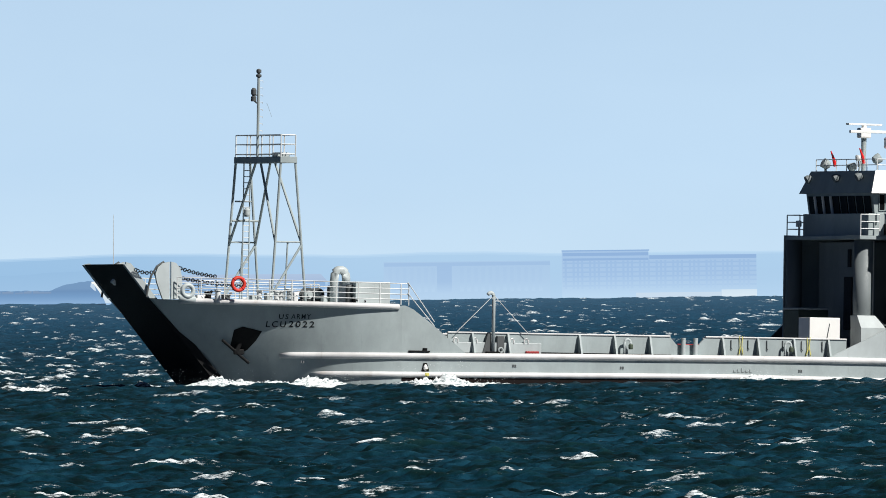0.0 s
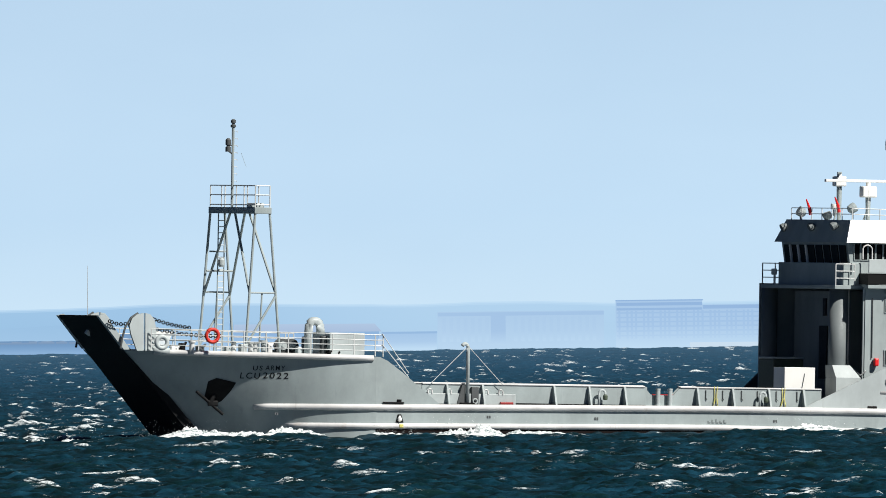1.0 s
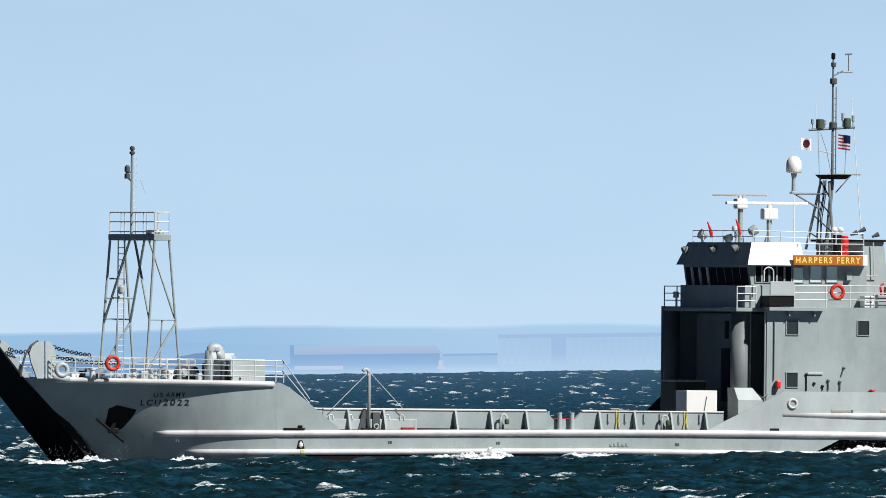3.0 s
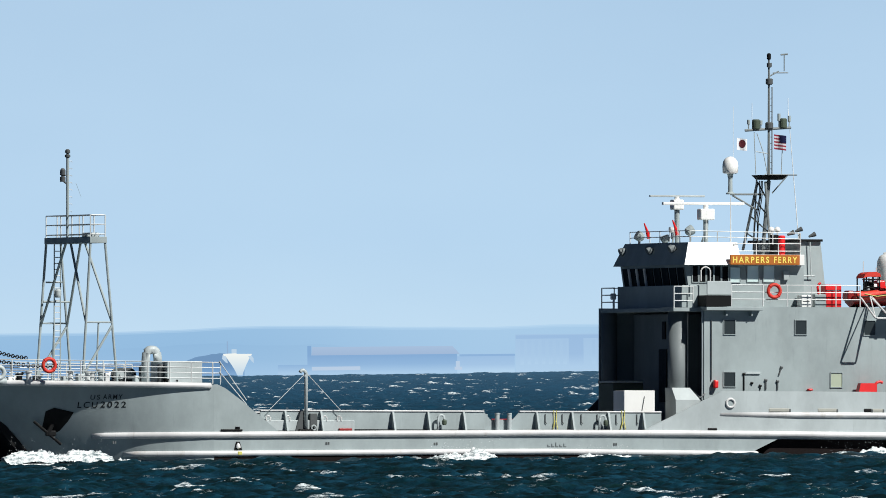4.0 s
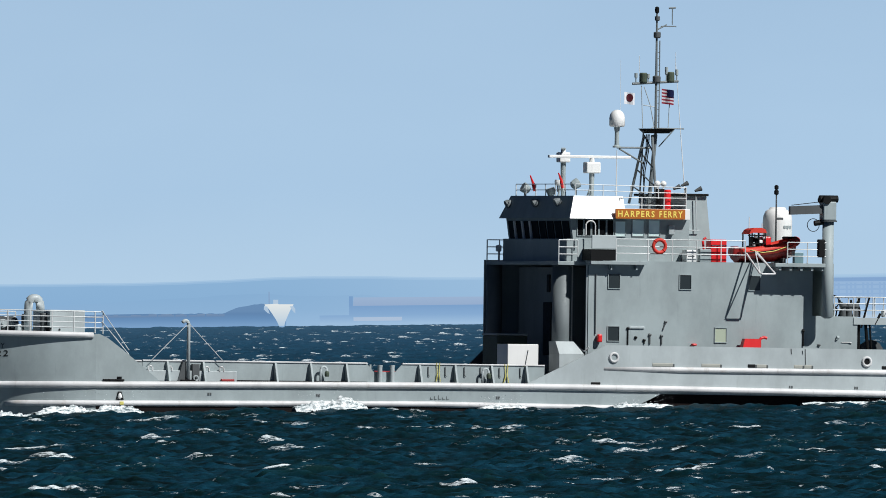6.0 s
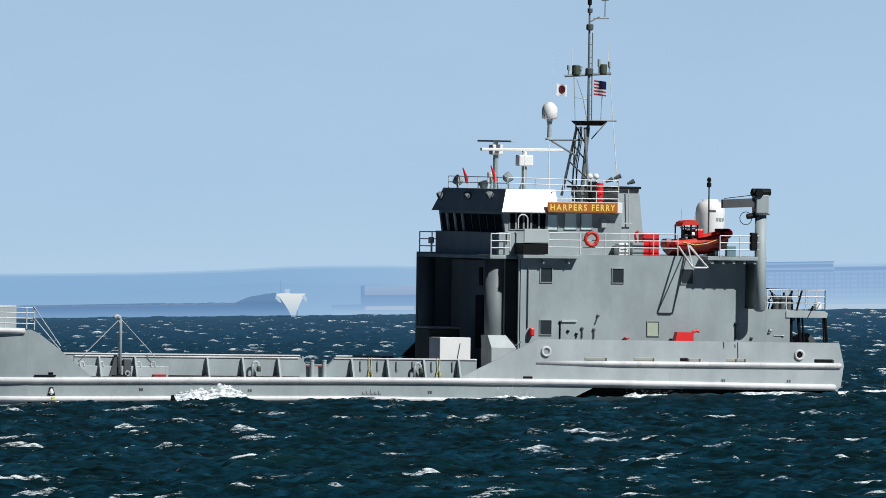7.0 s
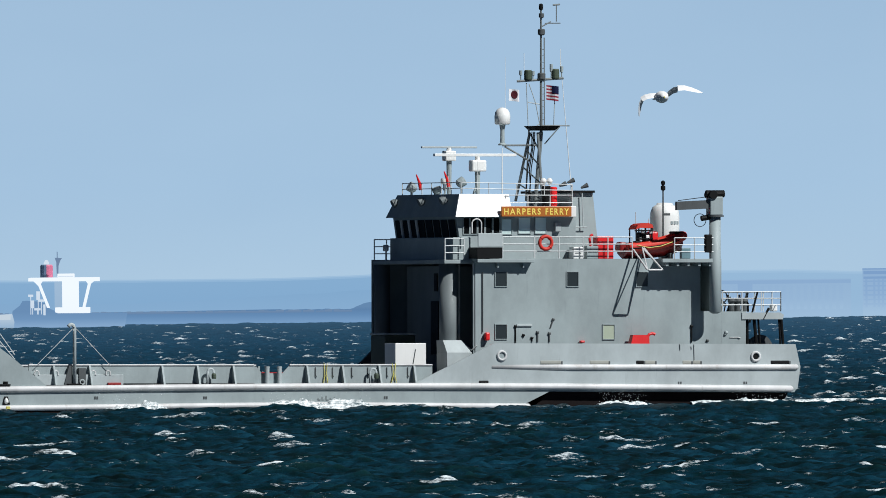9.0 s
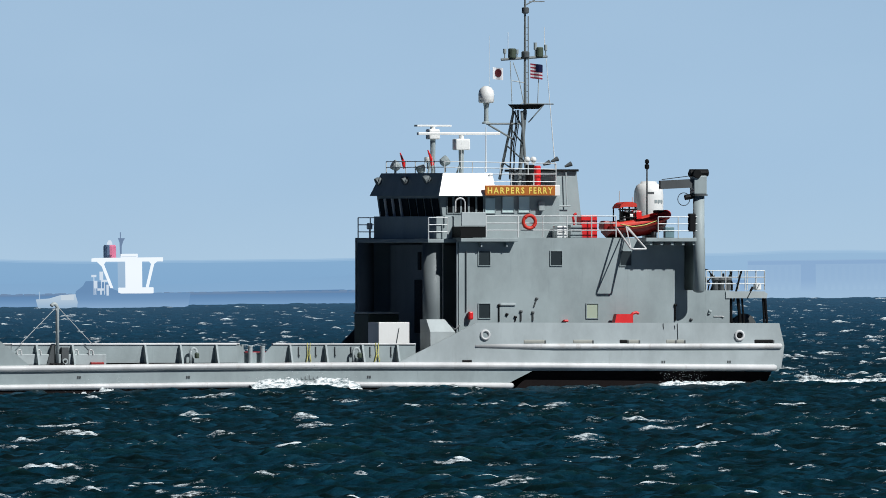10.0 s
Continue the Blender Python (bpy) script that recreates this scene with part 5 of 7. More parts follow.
    wing = part("bridge_wing", bm, GREY, CRAFT)
    for px in (11.56, 12.83):
        bm = B()
        prism(bm, [(px, 6.89), (px + 0.06, 6.89), (px + 0.06, 6.65), (px, 6.65)], -5.7, -5.4)
        sub("bracket", bm, GREY, wing)
    bm = B()
    pipe(bm, [(10.47, -5.2, 8.27), (10.47, -5.2, 8.80), (10.61, -5.2, 8.93),
              (10.80, -5.2, 8.93), (10.94, -5.2, 8.80), (10.94, -5.2, 8.27)], 0.035)
    part("ladder_hoop", bm, RUB, CRAFT)
    # rails along the deck edge
    zd = ZTOP
    railing([(11.78, -5.8, zd + 0.02), (13.36, -5.8, zd + 0.02)], 1.0, 3, 1.5)
    railing([(13.54, -5.35, zd + 0.02), (18.42, -5.35, zd + 0.02)], 1.0, 3, 1.25)
    return tx0, zr1


TX0, ZROOF = bridge()


SCANNERS = []


def roof_kit():
    zt = ZROOF
    railing([(TX0 + 0.15, 4.0, zt), (TX0 + 0.15, -4.1, zt), (15.88, -4.1, zt - 0.1), (18.82, 4.0, zt - 0.1)], 0.55, 2, 1.3, 0.022)
    railing([(12.44, -4.4, zt - 0.75), (15.77, -4.4, zt - 0.75)], 0.7, 2, 1.0, 0.022)

    def search_light(px, y, z, r, tilt, m=None, stem=0.3):
        bm = B()
        lathe(bm, [(r * 0.4, -r * 1.1), (r * 0.85, -r * 0.8), (r, 0), (r, r * 0.5), (r * 0.94, r * 0.55)], (0, 0, 0), 14)
        bmesh.ops.rotate(bm, cent=(0, 0, 0), matrix=Matrix.Rotation(radians(tilt), 3, "Y"), verts=bm.verts)
        bmesh.ops.translate(bm, vec=(px, y, z), verts=bm.verts)
        lamp = part("searchlight", bm, m or GREY, CRAFT, "grey round searchlight")
        bm = B()
        rod(bm, (px, y, z - stem - r), (px, y, z - r * 0.3), 0.04)
        sub("stem", bm, GREY_DARK, lamp)
        bm = B()
        n = Vector((math.sin(radians(tilt)), 0, math.cos(radians(tilt))))
        rod(bm, Vector((px, y, z)) + n * r * 0.5, Vector((px, y, z)) + n * r * 0.58, r * 0.9, 14)
        sub("lens", bm, GREY_LIGHT, lamp)

    search_light(10.54, 3.4, 10.48, 0.24, -60)
    search_light(10.61, -3.4, 10.68, 0.24, 60)
    search_light(10.59, 0, 10.34, 0.22, -20)
    search_light(11.24, 0.8, 10.77, 0.16, 10, WHITE)
    for px, y, z in ((9.98, 4.0, 9.72), (9.86, -3.0, 9.80), (9.92, 0.2, 9.76)):
        bm = B()
        rod(bm, (px + 0.12, y, z + 0.1), (px - 0.02, y, z + 0.03), 0.1, 14, 0.19)
        rod(bm, (px - 0.02, y, z + 0.03), (px - 0.16, y, z - 0.04), 0.2, 14)
        lamp = part("floodlight", bm, GREY_MID, CRAFT, "dark round floodlight")
        bm = B()
        rod(bm, (px + 0.05, y, z), (px + 0.7, y, z - 0.05), 0.05)
        sub("arm", bm, GREY_DARK, lamp)
    for a, b in (((10.29, 11.07), (10.46, 10.29)), ((10.60, 11.19), (10.77, 10.42))):
        bm = B()
        y = 2 if a[0] < 10.5 else -1
        rod(bm, (a[0], y, a[1]), (b[0], y, b[1] + 0.35), 0.03, 8, 0.075)
        rod(bm, (b[0] - 0.02, y, b[1] + 0.4), (b[0] + 0.06, y, b[1] + 0.05), 0.085, 8)
        part("rolled_flag", bm, RED, CRAFT, "red rolled signal flag on a short staff")

    def radar(px, y, zp0, zh0, zh1, hw, bar0, bar1, zb, turning):
        bm = B()
        rod(bm, (px, y, zp0), (px, y, zh0), 0.1, 12, 0.13)
        rod(bm, (px - 0.25, y, zp0), (px, y, zh0 - 0.5), 0.05)
        r = part("radar_scanner", bm, GREY, CRAFT, "white rotating radar scanner on a grey post")
        bm = B()
        box(bm, px - hw, px + hw, y - 0.28, y + 0.28, zh0, zh1, 0.06)
        rod(bm, (px, y, zh1), (px, y, zb), 0.12, 12)
        sub("gearbox", bm, WHITE, r)
        bm = B()
        if turning:
            box(bm, -1.36, 1.36, -0.1, 0.1, -0.03, 0.06, 0.015)
            bar = sub("scanner_bar", bm, [GREY_LIGHT, WHITE], r)
            for fc in bar.data.polygons:
                fc.material_index = 1 if fc.normal.y < -0.5 else 0
            SCANNERS.append((bar, px, y, zb))
        else:
            box(bm, bar0, bar1, -0.12, 0.12, zb - 0.05, zb + 0.08, 0.02)
            sub("scanner_bar", bm, WHITE, r).location = (0, y, 0)

    radar(11.57, 1.0, ZROOF - 0.1, 11.70, 12.18, 0.27, 10.52, 12.98, 12.33, True)
    radar(12.09, -1.5, ZROOF - 0.1, 11.19, 11.72, 0.36, 9.91, 14.00, 11.95, False)
    # whips
    for p, q, r in (((12.78, 10.15), (12.78, 12.28), 0.035), ((10.13, 10.22), (10.07, 11.31), 0.012), ((11.55, 10.29), (11.55, 11.88), 0.015)):
        bm = B()
        rod(bm, (p[0], -3, p[1]), (q[0], -3, q[1]), r, 6, r * 0.5)
        part("whip_aerial", bm, WHITE, CRAFT)
    # drums, horns and domes by the funnel
    bm = B()
    lathe(bm, [(0.165, 0), (0.165, 1.0), (0.12, 1.05)], (15.20, -3.4, 9.41))
    part("red_locker", bm, RED, CRAFT, "red upright locker")
    bm = B()
    lathe(bm, [(0.22, 0), (0.22, 1.0), (0.18, 1.05)], (15.20, -2.4, 9.46))
    part("black_drum", bm, BLACK, CRAFT)
    for px in (15.20, 15.51):
        bm = B()
        made = bmesh.ops.create_uvsphere(bm, u_segments=14, v_segments=10, radius=0.15)["verts"]
        bmesh.ops.translate(bm, vec=(px, -2, 10.74), verts=made)
        rod(bm, (px, -2, 10.29), (px, -2, 10.71), 0.04)
        part("lamp_globe", bm, WHITE, CRAFT, smooth=True)
    for px, pz in ((15.94, 10.55), (16.34, 10.71), (17.02, 10.47)):
        bm = B()
        rod(bm, (px - 0.15, -2.6, pz - 0.05), (px + 0.17, -2.6, pz + 0.08), 0.05, 10, 0.12)
        part("loudhailer", bm, GREY_DARK, CRAFT)
    # funnel
    bm = B()
    hexa(bm, [(16.09, -3.6, ZTOP), (17.42, -3.6, ZTOP), (17.42, 3.2, ZTOP), (16.09, 3.2, ZTOP)],
         [(16.20, -3.3, 10.21), (17.19, -3.3, 10.21), (17.19, 3.0, 10.21), (16.20, 3.0, 10.21)])
    fun = part("funnel", bm, GREY, CRAFT)
    bm = B()
    box(bm, 15.94, 17.24, -3.5, 3.2, 10.18, 10.29, 0.02)
    sub("funnel_cap", bm, BLACK, fun)
    bm = B()
    pipe(bm, [(16.59, -3.65, 8.56), (16.59, -3.5, 10.15)], 0.03)
    pipe(bm, [(16.11, -3.65, 8.56), (16.76, -3.65, 8.56)], 0.03)
    sub("funnel_ladder", bm, GREY_LIGHT, fun)


roof_kit()


def main_mast():
    zt = ZROOF
    ob = part("main_mast", B(), GREY_DARK, CRAFT, "dark lattice main mast")

    def bar(name, p, q, r, m=None, r2=None, y0=0.0, y1=0.0):
        bm = B()
        rod(bm, (p[0], y0, p[1]), (q[0], y1, q[1]), r, 8, r2)
        return sub(name, bm, m or GREY_MID, ob)

    x, z = 15.82, 13.35
    top = (15.81, 19.01)
    bar("pole", (x, z - 0.3), (x, top[1]), 0.075, None, 0.045)
    bar("pole_foot", (x - 0.35, zt - 1.0), (x, z - 0.28), 0.1)
    bar("ladder_stile", (x + 0.16, z), (x + 0.16, 17.51), 0.03)
    lp = finish(rod(B(), (0, 0, 0), (0.16, 0, 0), 0.014, 5), "rung", GREY_DARK)
    for i in range(13):
        r = new("rung", lp)
        r.parent, r.location = ob, (x, 0, z + 0.3 * i)
    # tripod
    bar("leg", (15.36, 13.03), (14.97, 9.82), 0.065, None, None, 0.3, 1.2)
    bar("leg", (15.54, 13.03), (15.45, 9.82), 0.065, None, None, -0.3, -1.2)
    bar("leg", (15.25, 13.24), (15.19, 9.82), 0.04, None, None, 0.1, 0.4)
    for i in range(4):
        a, b = i / 4, (i + 1) / 4
        p0, p1 = (15.36, 13.03), (14.97, 9.82)
        q0, q1 = (15.54, 13.03), (15.45, 9.82)
        u = (p0[0] + (p1[0] - p0[0]) * a, p0[1] + (p1[1] - p0[1]) * a)
        w = (q0[0] + (q1[0] - q0[0]) * b, q0[1] + (q1[1] - q0[1]) * b)
        bar("brace", u, w, 0.035, None, None, 0.3 + 0.9 * a, -0.3 - 0.9 * b)
        bar("brace", w, (x - 0.3 * b, w[1]), 0.035, GREY_DARK, None, -0.3 - 0.9 * b, 0)
    # cable runs tied along the legs
    rng = np.random.default_rng(12)
    for k in range(3):
        bm = B()
        px = [(15.28, 13.08), (15.19, 12.30), (15.08, 11.32), (15.02, 10.57), (14.97, 9.82)]
        sweep(bm, [(q[0] + 0.16 * k + 0.06 * rng.uniform(-1, 1), 0.2 * k - 0.3, q[1]) for q in px], 0.026, 6)
        sub("cable", bm, BLACK, ob)
    # platform
    bm = B()
    hexa(bm, [(x - 0.45, -0.5, z - 0.22), (x + 0.5, -0.5, z - 0.22), (x + 0.5, 0.5, z - 0.22), (x - 0.45, 0.5, z - 0.22)],
         [(x - 0.62, -0.7, z), (x + 0.72, -0.7, z), (x + 0.72, 0.7, z), (x - 0.62, 0.7, z)])
    sub("platform", bm, BLACK, ob)
    bar("outrigger", (x, z + 0.02), (17.24, 13.36), 0.03)
    bar("outrigger_stay", (16.76, 13.33), (15.99, 12.50), 0.03)
    # yard with its lamps
    ya = (14.62, 15.45)
    yb = (16.93, 15.60)
    bar("yard", ya, yb, 0.06)
    for p, q in (((15.17, 15.51), (15.17, 15.96)), ((16.53, 15.57), (16.53, 16.07))):
        bm = B()
        lathe(bm, [(0.17, 0), (0.19, 0.05), (0.19, 0.42), (0.15, 0.47)], (p[0], 0, p[1]))
        sub("signal_lantern", bm, GREEN, ob)
    for px, pz0, pz1 in ((14.80, 15.53, 15.96), (16.85, 15.62, 16.16), (15.42, 15.53, 15.93), (16.33, 15.59, 16.26)):
        bm = B()
        lathe(bm, [(0.03, 0), (0.03, (pz1 - pz0) * 0.45), (0.075, (pz1 - pz0) * 0.5), (0.075, pz1 - pz0)], (px, 0, pz0))
        sub("small_lamp", bm, GREY, ob)
    for p, q in (((15.08, 15.37), (15.17, 13.37)), ((15.22, 15.32), (15.54, 14.44)), ((16.50, 14.58), (16.45, 13.41)), ((15.54, 14.44), (15.79, 13.24)), ((15.17, 14.46), (15.82, 14.36)), ((15.82, 13.51), (15.45, 13.24))):
        bar("halyard", p, q, 0.022, GREY_LIGHT)
    for zz, r in ((15.70, 0.19), (17.78, 0.17), (18.55, 0.12)):
        bm = B()
        lathe(bm, [(r * 0.6, -r), (r, -r * 0.7), (r, 0.1), (r * 0.7, r * 0.8)], (x, -0.05, zz))
        sub("mast_light", bm, GREY_DARK, ob)
    bm = B()
    lathe(bm, [(0.08, 0), (0.1, 0.05), (0.1, 0.25), (0.05, 0.3)], (x, 0, top[1] - 0.2))
    sub("mast_light", bm, BLACK, ob)
    # wind instruments
    bar("instrument_arm", (15.85, 18.02), (16.31, 18.26), 0.03)
    bar("instrument_arm", (16.02, 18.18), (16.79, 18.19), 0.025)
    bar("vane_post", (16.59, 18.26), (16.59, 19.06), 0.025)
    bar("wind_vane", (16.42, 19.04), (16.76, 19.07), 0.04)
    bar("whip_aerial", (14.97, 15.96), (14.97, 16.76), 0.012, WHITE)
    bar("whip_aerial", (16.79, 16.10), (16.79, 16.98), 0.012, WHITE)
    bar("whip_aerial", (14.03, 14.08), (14.03, 16.57), 0.008, WHITE)
    # satellite dome on its bracket
    dx, dz0 = 13.88, 12.43
    bar("bracket", (dx, dz0), (15.54, 12.44), 0.045)
    bar("bracket", (14.00, 12.38), (15.25, 11.69), 0.045)
    bm = B()
    lathe(bm, [(0.2, 0), (0.2, 0.06), (0.11, 0.12), (0.1, 0.7), (0.15, 0.98)], (dx, 0, dz0))
    sub("dome_post", bm, GREY, ob)
    bm = B()
    lathe(bm, [(0.3, 0), (0.365, 0.05), (0.375, 0.4), (0.34, 0.58), (0.25, 0.71), (0.12, 0.79), (0.02, 0.81)], (dx, 0, dz0 + 0.98), 20)
    sub("satellite_dome", bm, WHITE, ob, "white satellite dome", smooth=True)
    bar("whip_aerial", (17.33, 10.31), (16.79, 16.5), 0.024, WHITE, 0.012)


main_mast()


def boat_deck():
    z0, z1 = 6.89, 7.07
    x0, x1 = 19.51, 22.31
    bm = B()
    box(bm, x0, x1 + 0.1, -6.5, -5.3, z0, z1, 0.02)
    deck = part("boat_platform", bm, GREY, CRAFT)
    for i in range(5):
        bm = B()
        px = x0 + (x1 - x0) * (i + 0.4) / 5.2
        box(bm, px, px + 0.12, -6.4, -5.4, z0 - 0.16, z0)
        sub("beam", bm, GREY, deck)
    railing([(20.11, -6.5, z1), (22.12, -6.5, z1)], 0.98, 3, 1.0)
    # crane
    cx, cy = 22.21, -6.3
    zb, zh = 4.55, 9.04
    bm = B()
    lathe(bm, [(0.12, -0.06), (0.27, 0.02), (0.27, zh - zb)], (cx, cy, zb), 24)
    crane = part("boat_crane", bm, GREY, CRAFT, "grey pedestal boat crane", smooth=False)
    for fc in crane.data.polygons:
        fc.use_smooth = abs(fc.normal.z) < 0.5
    bm = B()
    lathe(bm, [(0.42, 0), (0.42, 0.07)], (cx, cy, zh), 24)
    sub("slew_ring", bm, GREY_DARK, crane)
    bm = B()
    box(bm, cx - 0.34, cx + 0.3, cy - 0.32, cy + 0.32, zh + 0.07, 9.99, 0.05)
    sub("crane_head", bm, GREY, crane)
    bm = B()
    hexa(bm, [(cx - 1.95, cy - 0.12, 9.35), (cx - 0.2, cy - 0.2, 9.43), (cx - 0.2, cy + 0.2, 9.43), (cx - 1.95, cy + 0.12, 9.35)],
         [(cx - 1.95, cy - 0.12, 9.75), (cx - 0.2, cy - 0.2, 9.83), (cx - 0.2, cy + 0.2, 9.83), (cx - 1.95, cy + 0.12, 9.75)])
    sub("jib", bm, GREY_DARK, crane)
    bm = B()
    pipe(bm, [(cx - 1.85, cy, 9.80), (cx - 0.3, cy, 9.99)], 0.02, 6)
    sub("hoist_wire", bm, BLACK, crane)
    bm = B()
    rod(bm, (cx - 0.45, cy, 10.12), (cx + 0.45, cy, 10.12), 0.17, 12)
    rod(bm, (cx - 0.2, cy - 0.4, 10.07), (cx - 0.2, cy + 0.4, 10.07), 0.2, 12)
    sub("winch", bm, BLACK, crane)
    bm = B()
    ring(bm, (21.46, cy, 8.88), 0.3, 0.018, "Y", 18, 5)
    rod(bm, (21.52, cy, 8.96), (cx - 0.2, cy, 9.04), 0.13)
    sub("hose_loop", bm, BLACK, crane)
    bm = B()
    box(bm, 21.65, 21.96, -6.6, -6.3, 7.36, 8.21, 0.04)
    sub("control_box", bm, BLACK, crane)
    bm = B()
    box(bm, 20.47, 20.92, -6.5, -6.2, z1, 7.58, 0.02)
    part("crane_console", bm, paint("teal_grey_paint", (0.16, 0.26, 0.29), 0.4), CRAFT, "teal control console")
    # launching frame over the side
    bm = B()
    y1 = -7.2
    pipe(bm, [(18.42, -5.5, 7.50), (18.50, y1, 6.54), (19.27, y1, 6.54), (18.87, -5.5, 7.58)], 0.045)
    frame_ob = part("boarding_frame", bm, RUB, CRAFT, "pale tubular boarding frame")
    for a, b in (((18.50, -7.2, 6.54), (18.87, -5.5, 7.58)), ((19.27, -7.2, 6.54), (18.98, -5.45, 7.58))):
        bm = B()
        rod(bm, a, b, 0.03, 6)
        sub("strut", bm, RUB, frame_ob)
    # second dome with the pole
    dx, dz = 21.64, 8.22
    bm = B()
    lathe(bm, [(0.66, -0.25), (0.69, -0.15), (0.7, 0.85), (0.67, 1.1), (0.58, 1.3), (0.46, 1.39), (0.4, 1.4), (0.37, 1.5), (0.02, 1.52)], (dx, -1, dz), 28)
    dome = part("large_dome", bm, WHITE, CRAFT, "large white satellite dome", smooth=True)
    bm = B()
    rod(bm, (dx, -1, ZTOP), (dx, -1, dz), 0.3, 14)
    sub("dome_foot", bm, GREY, dome)
    for k in range(3):
        bm = B()
        box(bm, dx + 0.05 + k * 0.16, dx + 0.16 + k * 0.16, -1.71 + 0.03 * k * k, -1.64 + 0.05 * k * k, dz + 0.5, dz + 0.64)
        sub("letter_bar", bm, GREY, dome)
    bm = B()
    rod(bm, (21.01, -2.5, ZTOP), (21.01, -2.5, 10.71), 0.05, 8, 0.035)
    pole = part("aft_pole", bm, GREY_DARK, CRAFT)
    bm = B()
    lathe(bm, [(0.05, 0), (0.11, 0.05), (0.11, 0.2), (0.05, 0.26), (0.1, 0.3), (0.1, 0.42), (0.04, 0.48)], (21.01, -2.5, 10.29))
    sub("stern_light", bm, BLACK, pole)
    bm = B()
    box(bm, 21.04, 21.35, -2.55, -2.45, 9.12, 9.23)
    sub("bracket", bm, GREY_DARK, pole)
    # lockers on the deck
    for a, b, m, label in (((16.75, 7.10), (17.56, 8.14), RED, "red fire locker"), ((16.22, 7.10), (16.84, 7.68), GREY, "grey deck locker"), ((15.55, 7.10), (16.03, 7.63), WHITE, "white deck locker")):
        bm = B()
        box(bm, a[0], b[0], -5.15, -4.5, ZTOP, b[1], 0.03)
        lk = part("locker", bm, m, CRAFT, label)
        bm = B()
        box(bm, a[0] + 0.08, b[0] - 0.08, -5.17, -5.14, b[1] - 0.3, b[1] - 0.27)
        sub("lid_seam", bm, GREY_DARK if m is not RED else WHITE, lk)
    bm = B()
    pipe(bm, [(16.42, -5.1, 7.68), (16.36, -5.1, 8.11), (16.53, -5.1, 8.21)], 0.06)
    part("hydrant", bm, RED, CRAFT, "red hydrant")


boat_deck()


def stern():
    z = 4.60
    bm = B()
    box(bm, S1 + 0.003, 24.08, -HOUSE_Y, HOUSE_Y, 1.3, z)
    part("aft_house", bm, GREY, CRAFT)
    bm = B()
    prism(bm, [(23.88, 4.23), (25.92, 4.23), (25.97, 4.44), (25.80, 4.55), (23.88, 4.55)], -5.45, 5.45)
    plat = part("aft_platform", bm, GREY_LIGHT, CRAFT)
    railing([(22.95, -5.3, z), (25.87, -5.3, z)], 0.92, 3, 0.85)
    railing([(25.87, -5.3, z), (25.87, 5.3, z)], 0.92, 3, 1.2)
    railing([(22.95, 2.0, z), (24.93, 2.0, z)], 0.92, 3, 0.85)
    for a, b, r in (((25.93, 4.23), (26.16, 3.09), 0.07), ((25.82, 4.23), (25.99, 3.09), 0.05), ((24.57, 4.23), (24.86, 3.09), 0.08), ((24.77, 4.23), (25.03, 3.09), 0.05), ((24.23, 4.23), (24.23, 3.09), 0.07)):
        bm = B()
        rod(bm, (a[0], -5.2, a[1]), (b[0], -5.2, 1.3), r)
        sub("stay", bm, BLACK, plat)
    # stern winch in the shade
    bm = B()
    rod(bm, (25.21, -4.2, 2.9), (25.21, -2.0, 2.9), 0.42, 16)
    rod(bm, (25.21, -4.3, 2.9), (25.21, -4.2, 2.9), 0.62, 16)
    box(bm, 24.93, 25.55, -4.0, -2.2, 1.35, 2.6, 0.04)
    part("stern_winch", bm, GREY_DARK, CRAFT)
    bm = B()
    box(bm, 25.69, 25.98, -4.6, -4.2, z, z + 0.35, 0.06)
    part("stern_lamp", bm, WHITE, CRAFT)
    for i in range(3):
        bm = B()
        px = 23.74 + i * 0.42
        lathe(bm, [(0.13, 0), (0.13, 0.42), (0.2, 0.48), (0.16, 0.62)], (px, -4.4 + 0.3 * i, z))
        part("vent_head", bm, GREY_DARK, CRAFT)
    rng = np.random.default_rng(31)
    for i in range(9):
        bm = B()
        px = 23.49 + 0.17 * i
        sweep(bm, [(px, -3.6, z), (px + 0.1 * rng.uniform(-1, 1), -3.7, z + 0.35), (px + 0.2 * rng.uniform(-1, 1), -3.8, z + rng.uniform(0.5, 0.95))], rng.uniform(0.03, 0.07), 7)
        part("stowed_hose", bm, BLACK if i % 3 else GREEN, CRAFT)
    bm = B()
    ring(bm, (22.99, -5.0, 5.29), 0.3, 0.03, "Y", 18, 6)
    part("hose_coil", bm, BLACK, CRAFT)
    bm = B()
    rod(bm, (24.27, -5.4, 4.07), (24.67, -5.4, 5.51), 0.05)
    rod(bm, (24.95, -5.4, 4.23), (25.24, -5.4, 4.76), 0.06)
    part("rope_fall", bm, BLACK, CRAFT)
    # closed chocks
    for c in ((11.51, 2.52), (24.20, 2.48)):
        bm = B()
        ring(bm, (c[0], -6.43, c[1]), 0.2, 0.06, "Y", 22, 8)
        ck = part("closed_chock", bm, RUB, CRAFT, "pale oval mooring chock", smooth=True)
        bm = B()
        rod(bm, (c[0], -6.42, c[1]), (c[0], -6.3, c[1]), 0.18, 18)
        sub("throat", bm, GREY if c[0] < 15 else BLACK, ck)
    # freeing ports
    tan = paint("chalky_tan_grey_paint", (0.33, 0.335, 0.30), 0.7)
    for a, b, m in ((926, 964, GREY_LIGHT), (1013, 1048, GREY_LIGHT), (1095, 1110, BLACK), (1110, 1130, GREY_LIGHT), (1177, 1194, GREY_LIGHT), (1195, 1210, GREY_LIGHT), (1333, 1367, BLACK)):
        sa, sb = 11.13 + (a - 845) / 35.33, 11.13 + (b - 845) / 35.33
        bm = B()
